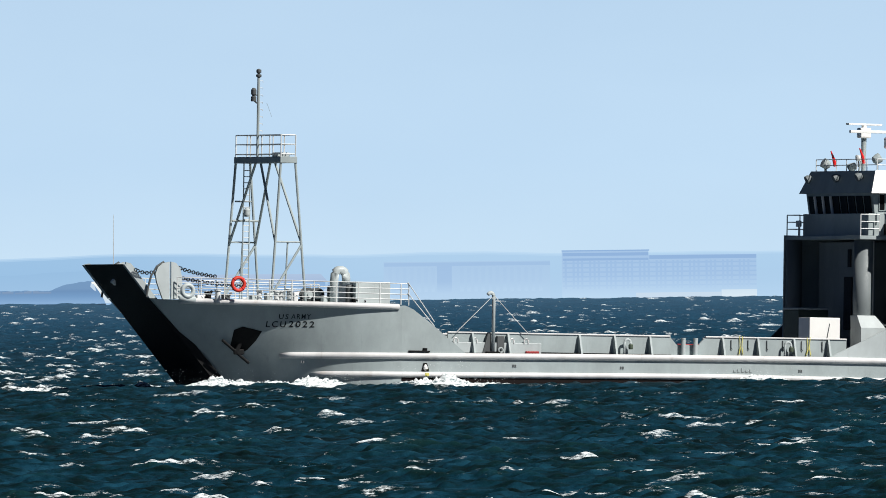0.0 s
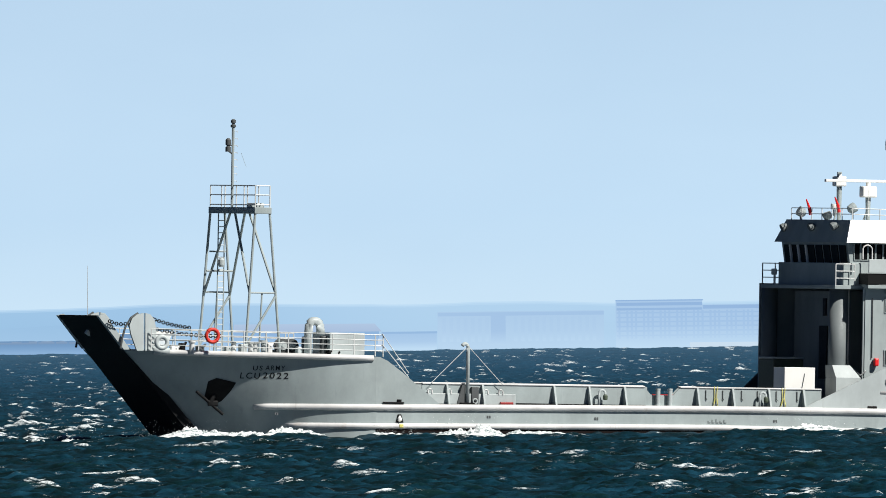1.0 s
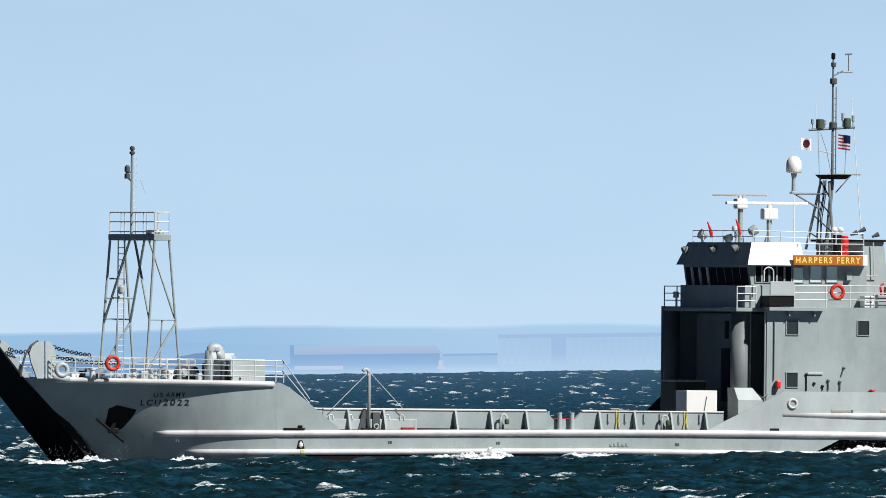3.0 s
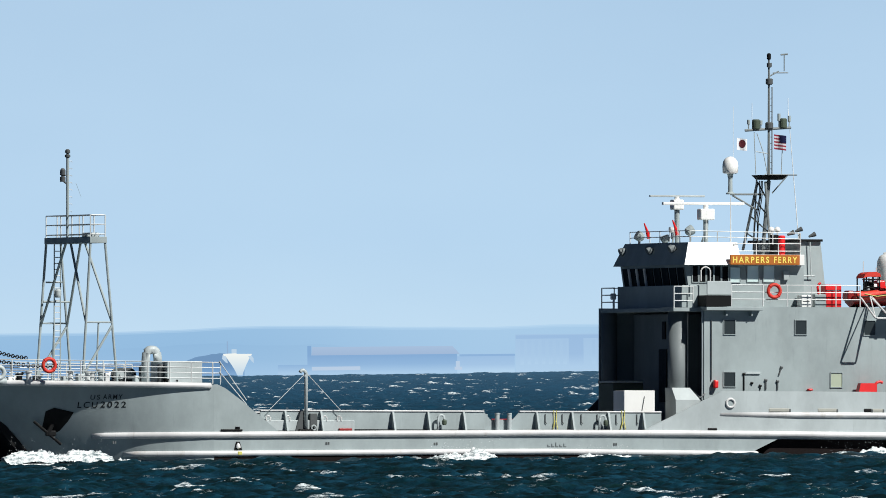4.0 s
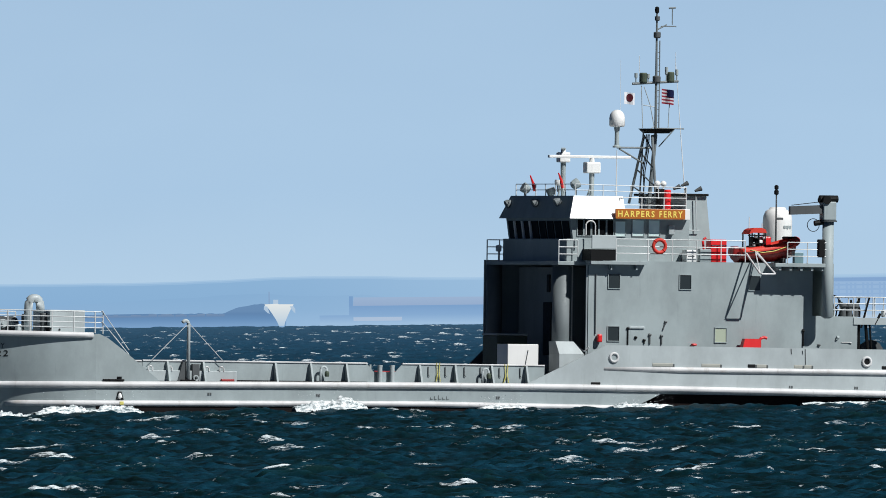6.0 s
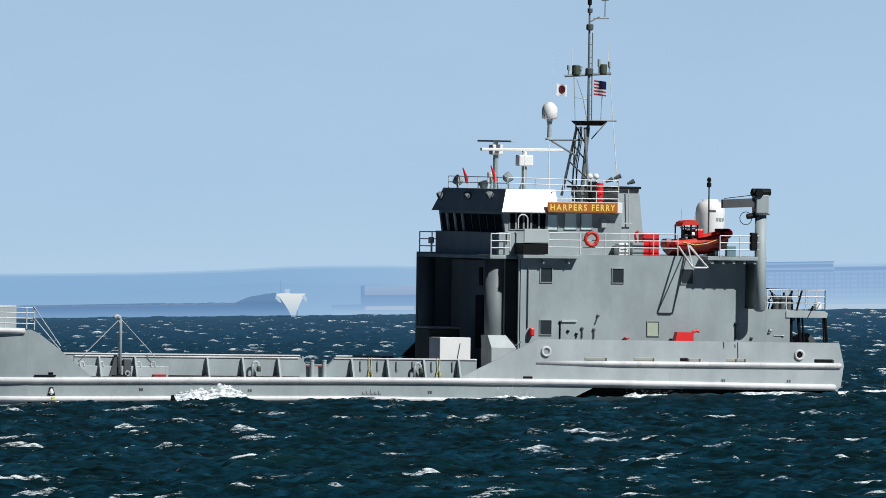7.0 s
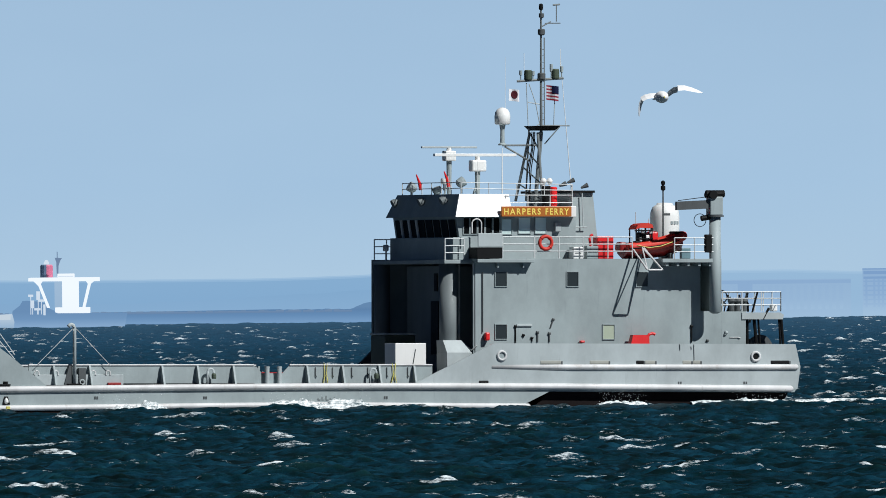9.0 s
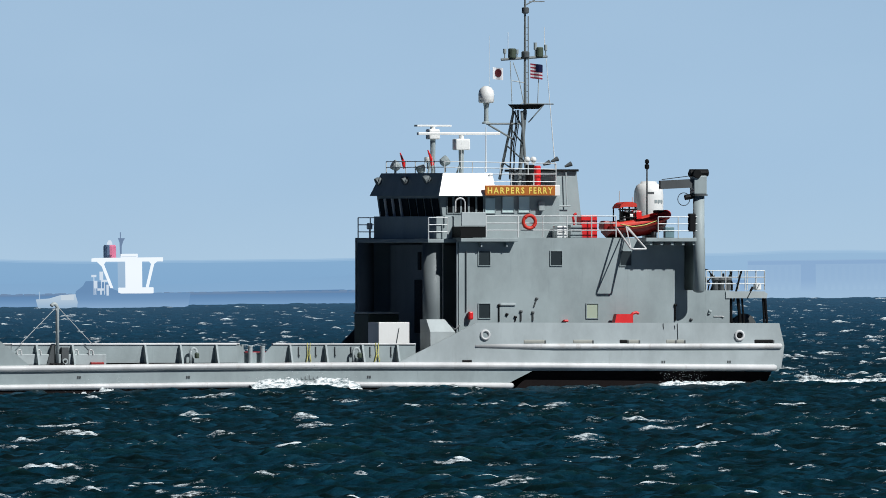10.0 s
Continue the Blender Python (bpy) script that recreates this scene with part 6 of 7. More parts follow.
        box(bm, sa, sb, -6.42, -6.3, 2.11, 2.3, 0.05)
        port = part("freeing_port", bm, tan if m is GREY_LIGHT else m, CRAFT)
        # dark strips put in for the port's shadow at its end and foot
        bm = B()
        box(bm, sb - 0.04, sb + 0.05, -6.425, -6.39, 2.11, 2.26, 0.015)
        box(bm, sa, sb - 0.05, -6.422, -6.39, 2.09, 2.105)
        sub("port_shadow_strip", bm, GREY_DARK, port)
    bm = B()
    box(bm, 10.36, 10.86, -6.43, -6.3, 1.21, 1.36, 0.05)
    part("scupper", bm, BLACK, CRAFT)
    # fittings on the house side
    def fitting(name, px0, pz0, px1, pz1, m, r=0.04):
        bm = B()
        rod(bm, (px0, -5.43, pz0), (px1, -5.43, pz1), r * 0.7, 8)
        rod(bm, (px1 - 0.06, -5.44, pz1), (px1 + 0.06, -5.44, pz1 - 0.03), r, 8)
        part(name, bm, m, CRAFT)
    fitting("valve", 12.55, 3.13, 12.55, 3.92, BLACK, 0.05)
    fitting("valve", 13.65, 3.18, 13.65, 3.63, GREY_DARK, 0.06)
    fitting("valve", 14.24, 3.18, 14.24, 3.58, GREY_DARK, 0.06)
    fitting("light_bracket", 14.30, 3.84, 14.44, 4.24, GREY_DARK, 0.05)
    fitting("valve", 13.37, 3.18, 13.37, 3.37, BLACK, 0.05)
    fitting("valve", 12.95, 3.39, 12.95, 3.50, BLACK, 0.05)
    fitting("valve", 21.35, 3.17, 21.35, 3.92, BLACK, 0.06)
    fitting("drain", 21.07, 2.33, 21.01, 3.07, GREY_DARK, 0.015)
    # dark drain lines down the bulwark
    for x, za, zb in ((20.41, 2.78, 3.05), (20.98, 2.8, 2.96), (21.12, 2.3, 3.05)):
        bm = B()
        rod(bm, (x, -6.425, za), (x - 0.02, -6.425, zb), 0.014, 6)
        part("drain_line", bm, GREY_DARK, CRAFT)
    fitting("light_bracket", 23.02, 3.49, 23.08, 3.62, GREY, 0.08)
    fitting("grab_rail", 23.28, 3.38, 23.73, 3.38, RUB, 0.025)
    fitting("valve", 22.15, 3.17, 22.15, 3.25, GREY_DARK, 0.05)
    bm = B()
    box(bm, 12.61, 13.37, -5.47, -5.38, 3.90, 4.00, 0.01)
    part("awning_strip", bm, GREY_LIGHT, CRAFT)
    for a, b in (((10.97, 3.23), (11.19, 3.61)), ((15.70, 3.12), (15.95, 3.23))):
        bm = B()
        box(bm, a[0], b[0], -5.7, -5.42, a[1], b[1], 0.06)
        part("fire_point", bm, RED, CRAFT, "small red fire point")
    # red fire pump behind the bulwark
    px0, px1 = 18.10, 19.01
    bm = B()
    hexa(bm, [(px0 - 0.1, -6.1, 2.7), (px1, -6.1, 2.7), (px1, -5.6, 2.7), (px0 - 0.1, -5.6, 2.7)],
         [(px0 + 0.1, -6.05, 3.49), (px1, -6.05, 3.49), (px1, -5.65, 3.49), (px0 + 0.1, -5.65, 3.49)])
    pump = part("fire_pump", bm, RED, CRAFT, "red fire pump with a hose valve")
    bm = B()
    pipe(bm, [(px1 - 0.1, -5.9, 3.33), (px1 + 0.12, -5.9, 3.60), (px1 + 0.34, -5.9, 3.52)], 0.07)
    sub("hose_valve", bm, RED, pump)
    bm = B()
    box(bm, px0 - 0.08, px1 + 0.1, -6.1, -5.55, 1.35, 2.7)
    sub("pump_stand", bm, GREY, pump)


stern()


# ---- loose things carried on board ----
ABOARD = []


def aboard(ob, offset):
    ABOARD.append((ob, offset))
    return ob


def container():
    ob = thing("deck_box", "white painted steel box standing on the cargo deck", "container")
    x0, x1 = 7.00, 8.53
    w = 1.48
    bm = B()
    box(bm, 0, x1 - x0, 0, w, 0, 3.10 - 1.13, 0.015)
    part("body", bm, WHITE, ob)
    bm = B()
    rod(bm, ((x1 - x0) * 0.55, -0.03, 0.8), ((x1 - x0) * 0.66, -0.03, 1.7), 0.015, 6)
    part("lashing", bm, GREY_DARK, ob)
    bm = B()
    box(bm, -0.01, x1 - x0 + 0.01, -0.012, 0.0, 0.02, 0.1)
    part("base_rail", bm, GREY, ob)
    aboard(ob, Matrix.Translation((x0, -4.2, 1.145)))


container()


def life_ring(at, y):
    ob = thing("lifebuoy", "orange lifebuoy hung on the ship's rail", "lifebuoy", "lifebuoys on the rails")
    bm = B()
    ring(bm, (0, 0, 0), 0.3, 0.085, "Y", 28, 10)
    part("ring", bm, ORANGE, ob, smooth=True)
    for k in range(4):
        bm = B()
        a = math.pi / 4 + k * math.pi / 2
        c = Vector((0.3 * math.cos(a), 0, 0.3 * math.sin(a)))
        ring(bm, (0, 0, 0), 0.088, 0.02, "Z", 12, 6)
        bmesh.ops.rotate(bm, cent=(0, 0, 0), matrix=Matrix.Rotation(-a, 3, "Y"), verts=bm.verts)
        bmesh.ops.translate(bm, vec=c, verts=bm.verts)
        part("band", bm, RED, ob)
    aboard(ob, Matrix.Translation((at[0], y, at[1])))


life_ring((-22.17, 4.17), -5.45)
life_ring((14.05, 7.82), -5.48)


def rescue_boat():
    ob = thing("rescue_boat", "orange rigid inflatable rescue boat on the boat deck", "boat")
    x0, x1 = 18.12, 21.54
    zb = 7.37
    L = x1 - x0
    # tubes run aft to fore and close in a blunt raised bow
    hull_red = paint("dark_red_hull", (0.2, 0.008, 0.008), 0.45, streak=0.6)

    def line(f):
        y = 0.78 if f < 0.6 else 0.78 * math.sqrt(max(0.0, 1 - ((f - 0.6) / 0.4) ** 2))
        return 0.22 + 3.0 * f, y, 0.24 + 0.06 * f + 0.5 * f ** 2.2

    steps = [k / 14 for k in range(13)] + [0.9, 0.94, 0.97, 0.99, 1.0]
    for side in (-1, 1):
        bm = B()
        sweep(bm, [(x, side * y, z) for x, y, z in map(line, steps)], 0.215, 14)
        tube = part("tube", bm, ORANGE, ob, smooth=True)
        bm = B()
        sweep(bm, [(x, side * (y + 0.2), z - 0.05) for x, y, z in map(line, steps[:13])], 0.035, 8)
        sub("rubbing_band", bm, BLACK, tube)
    bm = B()
    rows = []
    for f in steps:
        x, y, z = line(f)
        keel = -0.3 + 0.36 * f ** 3
        rows.append([bm.verts.new(p) for p in ((x, -y - 0.06, z), (x, -0.8 * y - 0.05, 0.45 * z + 0.55 * keel), (x - 0.1 * f, 0, keel), (x, 0.8 * y + 0.05, 0.45 * z + 0.55 * keel), (x, y + 0.06, z))])
    for p, q in zip(rows, rows[1:]):
        for k in range(4):
            bm.faces.new((p[k], q[k], q[k + 1], p[k + 1]))
        bm.faces.new((p[0], q[0], q[4], p[4]))
    bm.faces.new(rows[0])
    bm.faces.new(rows[-1])
    part("hull", bm, hull_red, ob, "dark red moulded hull")
    bm = B()
    box(bm, 2.7, 3.15, -0.42, 0.42, 0.86, 1.0, 0.05)
    part("bow_pad", bm, BLACK, ob)
    bm = B()
    box(bm, 0.0, 0.34, -0.3, 0.3, 0.05, 0.5, 0.08)
    part("engine_cowl", bm, hull_red, ob)
    # console with its canopy on a black frame
    cx0, cx1 = 0.72, 1.58
    bm = B()
    box(bm, cx0 + 0.25, cx1 - 0.25, -0.3, 0.3, 0.2, 0.95, 0.06)
    part("console", bm, BLACK, ob)
    bm = B()
    prism(bm, [(cx0 - 0.02, 1.08), (cx0 + 0.1, 1.28), (cx0 + 0.25, 1.36), (cx1 - 0.22, 1.39), (cx1 - 0.02, 1.31), (cx1 + 0.02, 1.14), (cx1 - 0.1, 1.16), (cx0 + 0.2, 1.15)], -0.5, 0.5)
    part("canopy", bm, ORANGE, ob, "orange fabric canopy")
    for px in (cx0 + 0.04, cx0 + 0.5, cx1 - 0.04):
        for y in (-0.46, 0.46):
            bm = B()
            rod(bm, (px, y, 0.3), (px, y, 1.18), 0.035, 6)
            part("canopy_post", bm, BLACK, ob)
    bm = B()
    box(bm, cx0 - 0.05, cx1, -0.5, -0.45, 1.0, 1.06)
    box(bm, cx0, cx1, -0.5, -0.45, 0.62, 0.68)
    part("canopy_rail", bm, BLACK, ob)
    for px, z, w, m in ((cx0 + 0.5, 0.62, 0.2, WHITE), (cx0 + 0.28, 0.9, 0.16, GREY_LIGHT), (cx0 + 0.72, 0.86, 0.16, WHITE), (cx0 + 0.2, 0.5, 0.14, GREY_LIGHT)):
        bm = B()
        box(bm, px, px + w, -0.48, -0.32, z, z + 0.2, 0.05)
        part("seat_pod", bm, m, ob)
    bm = B()
    box(bm, 1.5, 1.86, -0.45, 0.3, 0.42, 0.98, 0.07)
    part("seat_back", bm, RED, ob)
    for px, z, m in ((2.2, 0.46, hull_red), (0.55, 0.4, BLACK), (1.2, 0.4, hull_red)):
        bm = B()
        box(bm, px, px + 0.3, -0.86, -0.5, z - 0.08, z + 0.14, 0.05)
        part("stowed_bag", bm, m, ob)
    bm = B()
    pipe(bm, [(0.6, -1.0, 0.34), (1.2, -1.02, 0.22), (1.8, -1.02, 0.3), (2.4, -0.98, 0.5)], 0.02, 6)
    part("grab_line", bm, YELLOW, ob)
    for px, h in ((cx0 + 0.25, 1.9), (cx0 + 0.9, 1.6)):
        bm = B()
        rod(bm, (px, 0.2, 0.9), (px, 0.2, h), 0.02, 6)
        part("whip_aerial", bm, STEEL, ob)
    for f in (0.25, 0.7):
        bm = B()
        box(bm, L * f, L * f + 0.14, -0.6, 0.6, -0.35, -0.02)
        part("cradle", bm, GREY_DARK, ob)
    aboard(ob, Matrix.Translation((x0, -4.2, zb)))


rescue_boat()


def flags():
    # striped ensign
    ob = thing("striped_flag", "red and white striped flag with a blue corner", "flag")
    w, h = 0.62, 0.7
    navy = paint("navy_cloth", (0.008, 0.01, 0.045), 0.8, streak=0.2)
    red = paint("red_cloth", (0.22, 0.01, 0.03), 0.8, streak=0.2)
    white = paint("white_cloth", (0.5, 0.5, 0.54), 0.8, streak=0.2)

    def slip(name, x0, x1, z0, z1, m, y):
        bm = B()
        n = 6
        a, b = [], []
        for k in range(n + 1):
            x = x0 + (x1 - x0) * k / n
            yy = 0.07 * math.sin(x * 11.0) + y
            drop = 0.12 * x
            a.append((bm.verts.new((x, yy, z0 - drop)), bm.verts.new((x, yy, z1 - drop))))
            b.append((bm.verts.new((x, yy + 0.01, z0 - drop)), bm.verts.new((x, yy + 0.01, z1 - drop))))
        for g in (a, b):
            for p, q in zip(g, g[1:]):
                bm.faces.new((p[0], q[0], q[1], p[1]))
        part(name, bm, m, ob)

    for i in range(9):
        slip("stripe", 0, w, h * i / 9, h * (i + 1) / 9, red if i % 2 == 0 else white, 0)
    slip("canton", w * 0.45, w, h * 0.5, h * 1.0, navy, -0.02)
    aboard(ob, Matrix.Translation((16.05, -0.1, 14.58)))
    ob = thing("signal_flag", "white flag with a dark red disc", "flag")
    slip("cloth", 0, 0.5, 0, 0.56, paint("bright_white_cloth", (0.72, 0.73, 0.76), 0.8, streak=0.1), 0)
    bm = B()
    disc = []
    for side in (-0.012, 0.022):
        disc.append([bm.verts.new((0.27 + 0.15 * math.cos(a), 0.07 * math.sin((0.27 + 0.15 * math.cos(a)) * 11.0) + side, 0.28 + 0.19 * math.sin(a))) for a in np.linspace(0, 2 * math.pi, 20, endpoint=False)])
    for loop in disc:
        bm.faces.new(loop)
    part("disc", bm, paint("maroon_cloth", (0.09, 0.004, 0.012), 0.8, streak=0.2), ob)
    aboard(ob, Matrix.Translation((14.17, -0.1, 14.54)))


flags()


# ---- foam by the hull ----
def foam_material():
    m, nt, bsdf = nodes_of("sea_foam")
    n = node(nt, "ShaderNodeTexNoise", Scale=3.0, Detail=8.0, Roughness=0.75)
    nt.links.new(coords(nt, (1, 1, 3.5)), n.inputs["Vector"])
    nt.links.new(mix(nt, ramp(nt, n.outputs[0], [(0.39, 0.0), (0.56, 1.0)]), (0.03, 0.075, 0.09), (0.86, 0.9, 0.91)), bsdf.inputs["Base Color"])
    bsdf.inputs["Roughness"].default_value = 0.85
    b = node(nt, "ShaderNodeBump", Strength=0.4, Distance=0.05)
    nt.links.new(n.outputs[0], b.inputs["Height"])
    nt.links.new(b.outputs[0], bsdf.inputs["Normal"])
    return m


FOAM = foam_material()


def foam_ridge(bm, x0, x1, y, height, seed, deep=1.2):
    """A broken crest: a ragged ridge that thins out at both ends."""
    rng = np.random.default_rng(seed)
    n = max(12, int((x1 - x0) / 0.07))
    ph = rng.uniform(0, 6.28, 6)
    rows = []
    for i in range(n + 1):
        f = i / n
        x = x0 + (x1 - x0) * f
        env = max(0.0, math.sin(math.pi * min(1, f * 1.02))) ** 0.6
        h = height * env * (0.6 + 0.26 * math.sin(x * 1.7 + ph[0]) + 0.12 * math.sin(x * 4.3 + ph[1]) + 0.07 * math.sin(x * 13 + ph[2]) + 0.13 * rng.uniform(-1, 1))
        h = max(0.01, h)
        low = -0.14 + 0.06 * math.sin(x * 3.7 + ph[3]) + 0.05 * rng.uniform(-1, 1)
        rows.append([bm.verts.new((x, y - deep * 0.5, low - 0.1)), bm.verts.new((x, y - deep * 0.25, low + 0.55 * h)), bm.verts.new((x, y, h)), bm.verts.new((x, y + deep * 0.3, h * 0.5)), bm.verts.new((x, y + deep * 0.5, -0.3))])
    for a, b in zip(rows, rows[1:]):
        for k in range(4):
            bm.faces.new((a[k], b[k], b[k + 1], a[k + 1]))


def droplets(bm, x0, x1, y0, y1, z0, z1, n, seed, size=0.035):
    rng = np.random.default_rng(seed)
    for _ in range(n):
        f = rng.uniform()
        p = Vector((x0 + (x1 - x0) * f, rng.uniform(y0, y1), z0 + (z1 - z0) * rng.uniform() ** 1.7))
        r = size * rng.uniform(0.4, 1.3)
        made = bmesh.ops.create_icosphere(bm, subdivisions=1, radius=r)["verts"]
        bmesh.ops.translate(bm, vec=p, verts=made)


BOW_WAVE = thing("bow_wave", "white bow wave rolling back along the grey hull", "wave")
bm = B()
foam_ridge(bm, -24.4, -19.6, -4.6, 0.52, 1, 1.0)
part("crest", bm, FOAM, BOW_WAVE, smooth=True)
bm = B()
foam_ridge(bm, -22.0, -16.9, -6.6, 0.46, 2, 0.9)
part("crest", bm, FOAM, BOW_WAVE, smooth=True)
bm = B()
droplets(bm, -25.72, -19.81, -6.0, -3.2, 0.0, 0.8, 260, 5, 0.011)
tagged(part("spray", bm, FOAM, BOW_WAVE), kind="stuff")
bm = B()
foam_ridge(bm, -14.77, -13.50, -6.9, 0.3, 6, 0.8)
part("crest", bm, FOAM, BOW_WAVE, smooth=True)

WAKE = thing("stern_wake", "thin white wake trailing behind the stern", "wave")
for i, (a, b, y, h) in enumerate(((26.2, 28.0, -6.3, 0.12), (28.0, 33.0, -6.0, 0.1), (33.5, 41.0, -5.0, 0.09), (20.8, 24.3, -6.9, 0.12), (27.5, 36.0, -2.0, 0.1))):
    bm = B()
    foam_ridge(bm, a, b, y, h, 20 + i, 0.7)
    part("streak", bm, FOAM, WAKE, smooth=True)

BREAKERS = []
for i, (a, w, h, lead) in enumerate(((-13.2, 5.4, 0.72, 0.9), (-4.5, 3.6, 0.8, 1.0), (4.2, 2.4, 0.45, 0.8), (10.8, 3.0, 0.45, 0.9), (23.4, 5.2, 0.5, 0.9), (33.5, 2.0, 0.25, 0.9))):
    ob = thing("breaking_wave", "white wave breaking against the ship's side", "wave", "waves breaking along the hull")
    bm = B()
    foam_ridge(bm, -w / 2, w / 2, 0, 0.75 * h, 40 + i, 1.0)
    part("crest", bm, FOAM, ob, smooth=True)
    bm = B()
    droplets(bm, -w / 2, w / 2, -0.4, 0.4, 0.0, h * 1.35, 130, 60 + i, 0.014)
    tagged(part("spray", bm, FOAM, ob), kind="stuff")
    BREAKERS.append((ob, a, lead))


# ---- gull ----
def gull():
    ob = thing("gull", "white and grey gull gliding with wings spread", "bird")
    feather = paint("white_feathers", (0.82, 0.82, 0.82), 0.8, wear=0.05, streak=0.1)
    # this grey puts shade on one inner and the other outer wing panel
    grey = paint("shaded_feathers", (0.42, 0.45, 0.48), 0.8, streak=0.2)
    bm = B()
    lathe(bm, [(0.01, -0.2), (0.03, -0.15), (0.046, -0.03), (0.05, 0.05), (0.04, 0.13), (0.03, 0.17), (0.03, 0.2), (0.024, 0.235), (0.006, 0.26)], (0, 0, 0), 14)
    bmesh.ops.rotate(bm, cent=(0, 0, 0), matrix=Matrix.Rotation(math.pi / 2, 3, "X"), verts=bm.verts)
    bmesh.ops.scale(bm, vec=(1.5, 0.75, 1.3), verts=bm.verts)
    part("body", bm, feather, ob, smooth=True)
    bm = B()
    rod(bm, (0, -0.185, 0), (0, -0.23, -0.01), 0.012, 6, 0.003)
    part("beak", bm, YELLOW, ob)
    bm = B()
    hexa(bm, [(-0.03, 0.11, 0), (0.03, 0.11, 0), (0.055, 0.22, -0.03), (-0.055, 0.22, -0.03)], [(-0.03, 0.11, 0.012), (0.03, 0.11, 0.012), (0.055, 0.22, -0.024), (-0.055, 0.22, -0.024)])
    part("tail", bm, feather, ob)
    def panel(points, chords, tilt, material, name, parent):
        """A thin wing panel through (x, z) stations; tilt lifts the trailing edge."""
        bm = B()
        rows = []
        for (x, z), c in zip(points, chords):
            rows.append([bm.verts.new(p) for p in ((x, -0.4 * c, z - 0.25 * c * tilt), (x, 0.0, z + 0.007), (x + 0.1 * c, 0.6 * c, z + 0.4 * c * tilt), (x, 0.0, z - 0.005))])
        for a, b in zip(rows, rows[1:]):
            for k in range(4):
                bm.faces.new((a[k], b[k], b[(k + 1) % 4], a[(k + 1) % 4]))
        bm.faces.new(rows[0])
        bm.faces.new(rows[-1])
        return part(name, bm, material, parent)

    inner = panel([(0, 0), (0.05, 0.05), (0.1, 0.082), (0.15, 0.09)], (0.13, 0.13, 0.125, 0.115), -0.85, grey, "wing", ob)
    inner.location = (0.03, 0.0, -0.01)
    outer = panel([(0, 0), (0.07, 0.0), (0.15, -0.022), (0.22, -0.045), (0.265, -0.058)], (0.115, 0.11, 0.095, 0.065, 0.015), 0.75, feather, "wing_tip", inner)
    outer.location = (0.152, 0, 0.09)
    inner_left = panel([(0, 0), (-0.07, 0.028), (-0.13, 0.042), (-0.18, 0.04)], (0.13, 0.13, 0.12, 0.11), 0.6, feather, "wing", ob)
    inner_left.location = (-0.03, 0.0, 0.01)
    outer_left = panel([(0, 0), (-0.05, -0.018), (-0.1, -0.05), (-0.15, -0.095)], (0.11, 0.105, 0.09, 0.03), -0.8, grey, "wing_tip", inner_left)
    outer_left.location = (-0.18, 0, 0.04)
    return ob, ((inner, 1), (inner_left, -1)), outer_left


GULL, GULL_WINGS, GULL_TIP = gull()


# ---- movement ----
CRAFT_PATH = [
    # seconds, x, y, heave, heel, trim
    (0.0, 18.700, 2006.806, -0.026, 0.009, 1.646),
    (0.5, 16.830, 2006.126, -0.009, 0.254, 1.697),
    (1.0, 14.960, 2005.445, 0.035, 0.535, 1.494),
    (1.5, 13.090, 2004.764, -0.044, 0.831, 1.308),
    (2.0, 11.220, 2004.084, -0.059, 0.877, 1.024),
    (2.2, 10.472, 2003.811, -0.038, 0.864, 1.016),
    (3.3, 6.358, 2002.314, 0.013, 0.250, 1.073),
    (3.5, 5.610, 2002.042, 0.013, 0.261, 0.946),
    (4.0, 3.740, 2001.361, -0.003, -0.272, 0.877),
    (4.5, 1.870, 2000.681, 0.043, -0.579, 0.901),
    (4.8, 0.748, 2000.272, 0.036, -0.273, 1.001),
    (5.0, -0.000, 2000.000, 0.040, -0.444, 0.966),
    (5.5, -1.870, 1999.319, 0.151, -0.051, 1.295),
    (5.7, -2.618, 1999.047, 0.124, 0.151, 1.397),
    (6.8, -6.732, 1997.550, -0.063, 0.495, 1.303),
    (7.0, -7.480, 1997.278, -0.088, 0.827, 1.200),
    (7.5, -9.350, 1996.597, -0.182, 0.870, 0.829),
    (8.0, -11.220, 1995.916, -0.190, 0.555, 0.754),
    (8.5, -13.090, 1995.236, -0.168, 0.163, 0.710),
    (9.0, -14.960, 1994.555, -0.112, -0.065, 0.639),
    (9.5, -16.830, 1993.874, -0.078, -0.071, 0.496),
    (10.0, -18.700, 1993.194, 0.002, 0.199, 0.600),
]
GULL_PATH = [
    # seconds, x, z
    (0.0, 145.157, 14.477),
    (8.4, 10.874, 8.777),
    (8.9, 2.881, 8.477),
    (9.0, 1.283, 8.500),
    (9.1, -0.355, 8.355),
    (9.2, -2.064, 8.222),
    (9.3, -3.780, 8.017),
    (9.4, -5.478, 7.770),
    (10.0, -15.669, 6.870),
]


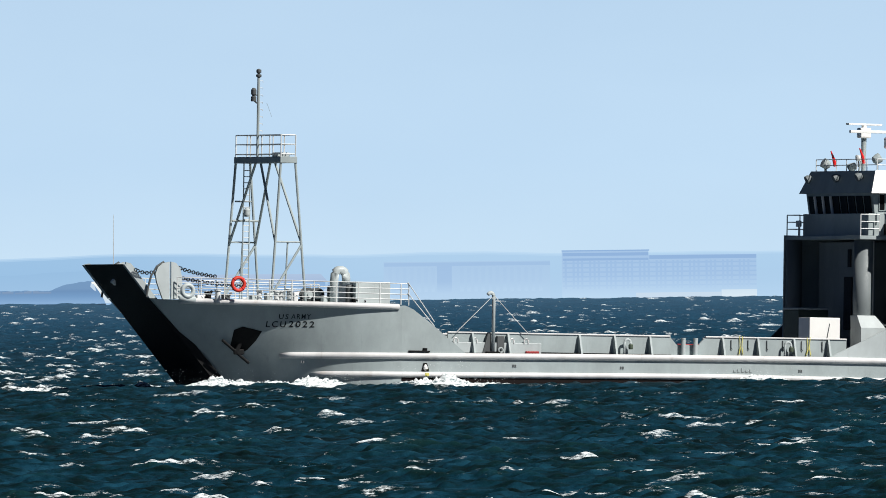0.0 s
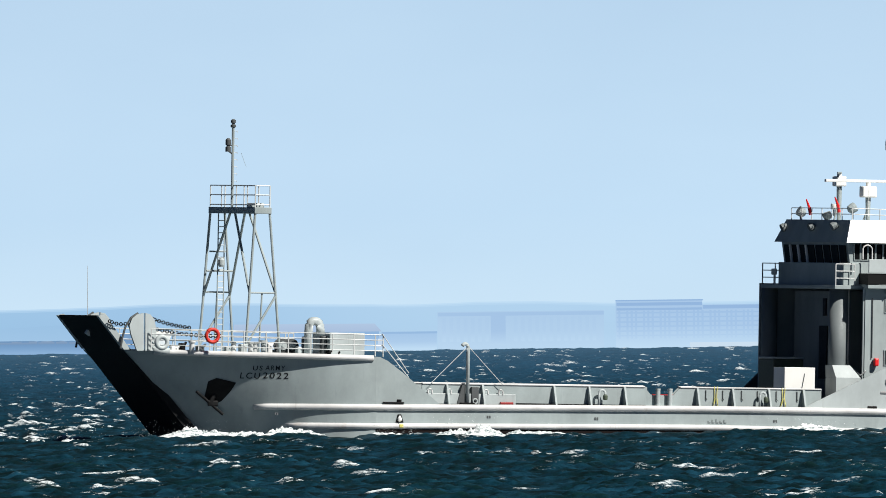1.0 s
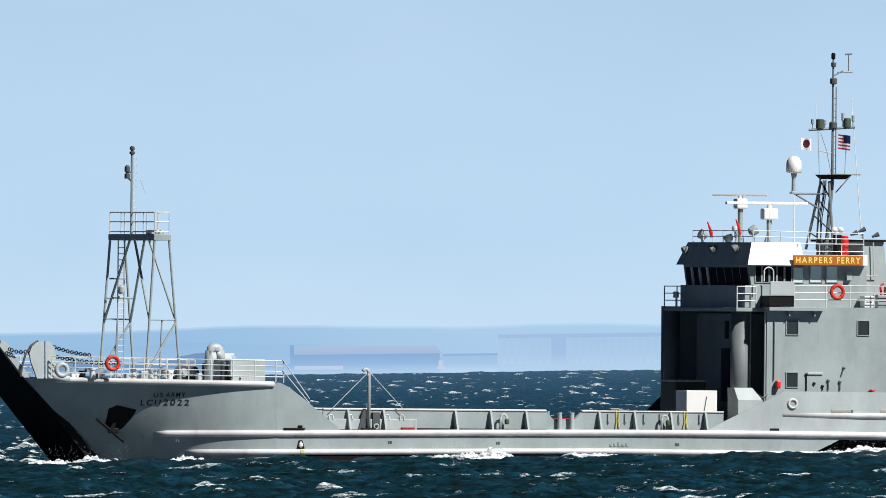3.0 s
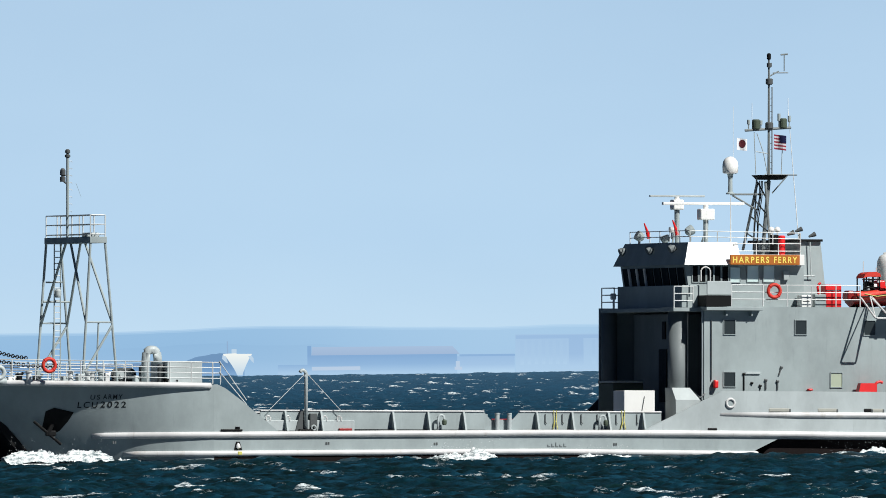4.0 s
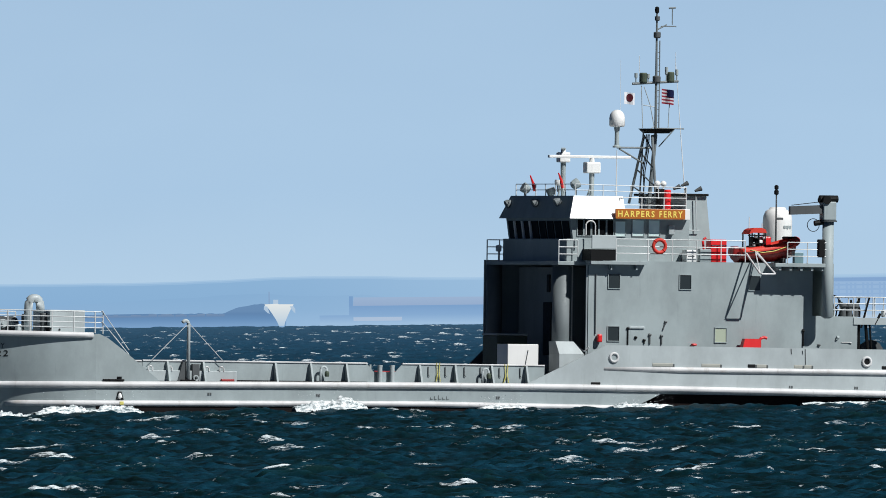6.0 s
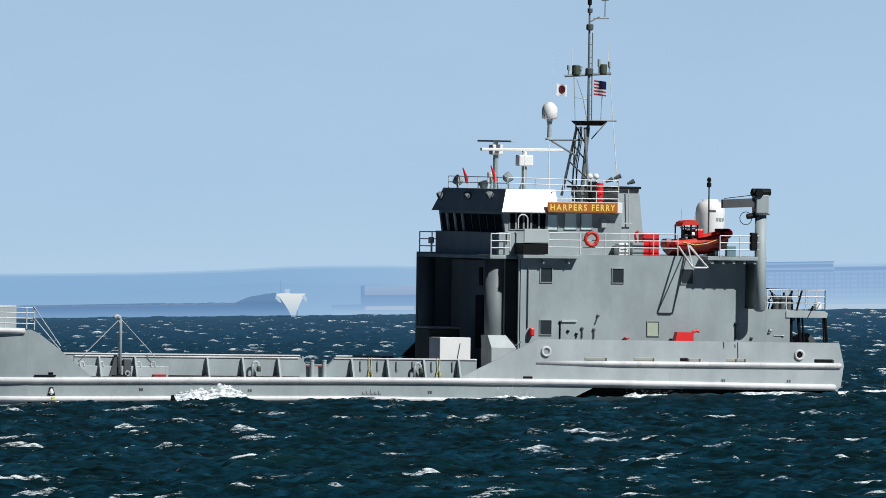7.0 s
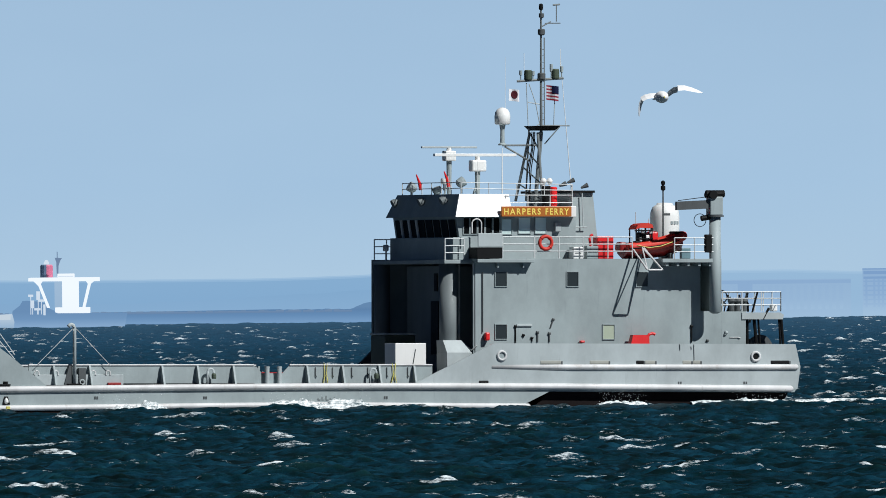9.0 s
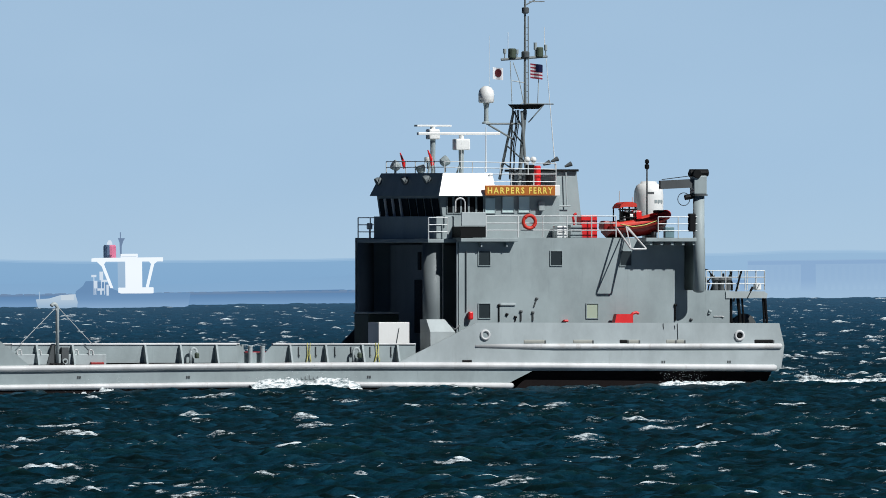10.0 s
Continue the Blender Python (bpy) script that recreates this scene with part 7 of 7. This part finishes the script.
# two splashes placed to fit the camera's view, sunk between spots: seconds, x, height
SPLASHES = (
    ((0.0, -11.0, -0.3), (2.2, -12.0, -0.5), (3.5, -14.0, -0.15), (4.0, -14.8, 0.2), (4.2, -14.0, -0.45), (4.5, -9.8, -0.1), (5.0, -10.8, 0.16), (5.5, -13.0, 0.1), (5.7, -13.9, 0.05), (6.8, -17.5, -0.25), (7.5, -14.0, -0.6), (8.0, -7.2, -0.35), (8.5, -8.7, 0.05), (9.0, -10.5, 0.0), (10.0, -14.1, 0.12)),
    ((0.0, 9.0, -0.05), (2.2, 7.0, -0.15), (4.0, 4.2, -0.1), (5.0, 2.3, 0.05), (5.7, -2.0, 0.05), (6.8, -9.3, 0.32), (7.0, -10.2, 0.25), (7.5, -11.8, 0.1), (8.5, -16.6, 0.0), (10.0, -24.0, -0.4)),
)


def motions():
    rows = [(t, pose(x, y, z, heel, trim, 20.0)) for t, x, y, z, heel, trim in CRAFT_PATH]
    walk(CRAFT, rows)
    for ob, offset in ABOARD:
        walk(ob, [(t, m @ offset) for t, m in rows])
    # foam keeps to the water's level while it runs with the hull
    walk(WAKE, [(t, pose(x, y, 0.02, 0, 0, 20.0)) for t, x, y, z, heel, trim in CRAFT_PATH])
    # bow wave lowered from 1 to 3.5 s to fit the camera's view
    walk(BOW_WAVE, [(t, pose(x, y, 0.02 - 0.3 * min(1.0, max(0.0, (t - 1.0) / 2.5)), 0, 0, 20.0)) for t, x, y, z, heel, trim in CRAFT_PATH])
    # the wave train runs before the wind
    walk(SEA, [(t, pose(7.5 - 1.5 * t, -0.35 * t, 0)) for t in (0.0, 2.5, 5.0, 7.5, 10.0)])
    # breakers stand almost still beside the passing hull
    slope = math.tan(radians(20.0))
    for k, (ob, x, lead) in enumerate(BREAKERS):
        line = []
        for t, cx, cy, *_ in CRAFT_PATH:
            px, lift = x - 0.12 * (t - 5.0), 0.05 * math.sin(t * 1.7 + x) - 0.1
            if k < 2:
                px, lift = (float(np.interp(t, [r[0] for r in SPLASHES[k]], [r[j] for r in SPLASHES[k]])) for j in (1, 2))
            line.append((t, pose(px, cy + (px - cx) * slope - 6.4 / math.cos(radians(20.0)) - lead, 0.03 + lift, 0, 0, 20.0)))
        walk(ob, line)
    # the upper radar turns once in two and a half seconds
    for bar, px, y, z in SCANNERS:
        walk(bar, [(k * 0.25, pose(px, y, z, 0, 0, 70.0 - 144.0 * (k * 0.25 - 7.25))) for k in range(41)])
    bank = {8.9: -18, 9.0: 0, 9.1: -4, 9.2: 0, 9.3: 0, 9.4: -16}
    walk(GULL, [(t, pose(x, 450.0, z, 0.0, bank.get(t, -10), 10.0)) for t, x, z in GULL_PATH])
    # the far wing droops and lifts again while the other holds
    for wing, side in GULL_WINGS:
        at = wing.location.copy()
        beat = ((0.0, 0), (8.5, -6), (8.9, -20), (9.0, -24), (9.1, -12), (9.2, 0), (9.3, 0), (9.4, -6), (9.7, -20), (10.0, -4)) if side < 0 else ((0.0, 0), (8.9, -4), (9.2, 2), (9.4, 0), (10.0, -4))
        walk(wing, [(t, pose(at.x, at.y, at.z, 0, a, 0)) for t, a in beat])
    at = GULL_TIP.location.copy()
    walk(GULL_TIP, [(t, pose(at.x, at.y, at.z, 0, a, 0)) for t, a in ((0.0, 0), (8.5, -10), (8.9, -18), (9.0, -24), (9.1, -12), (9.2, 4), (9.3, 0), (9.4, -8), (9.7, -18), (10.0, 0))])


motions()
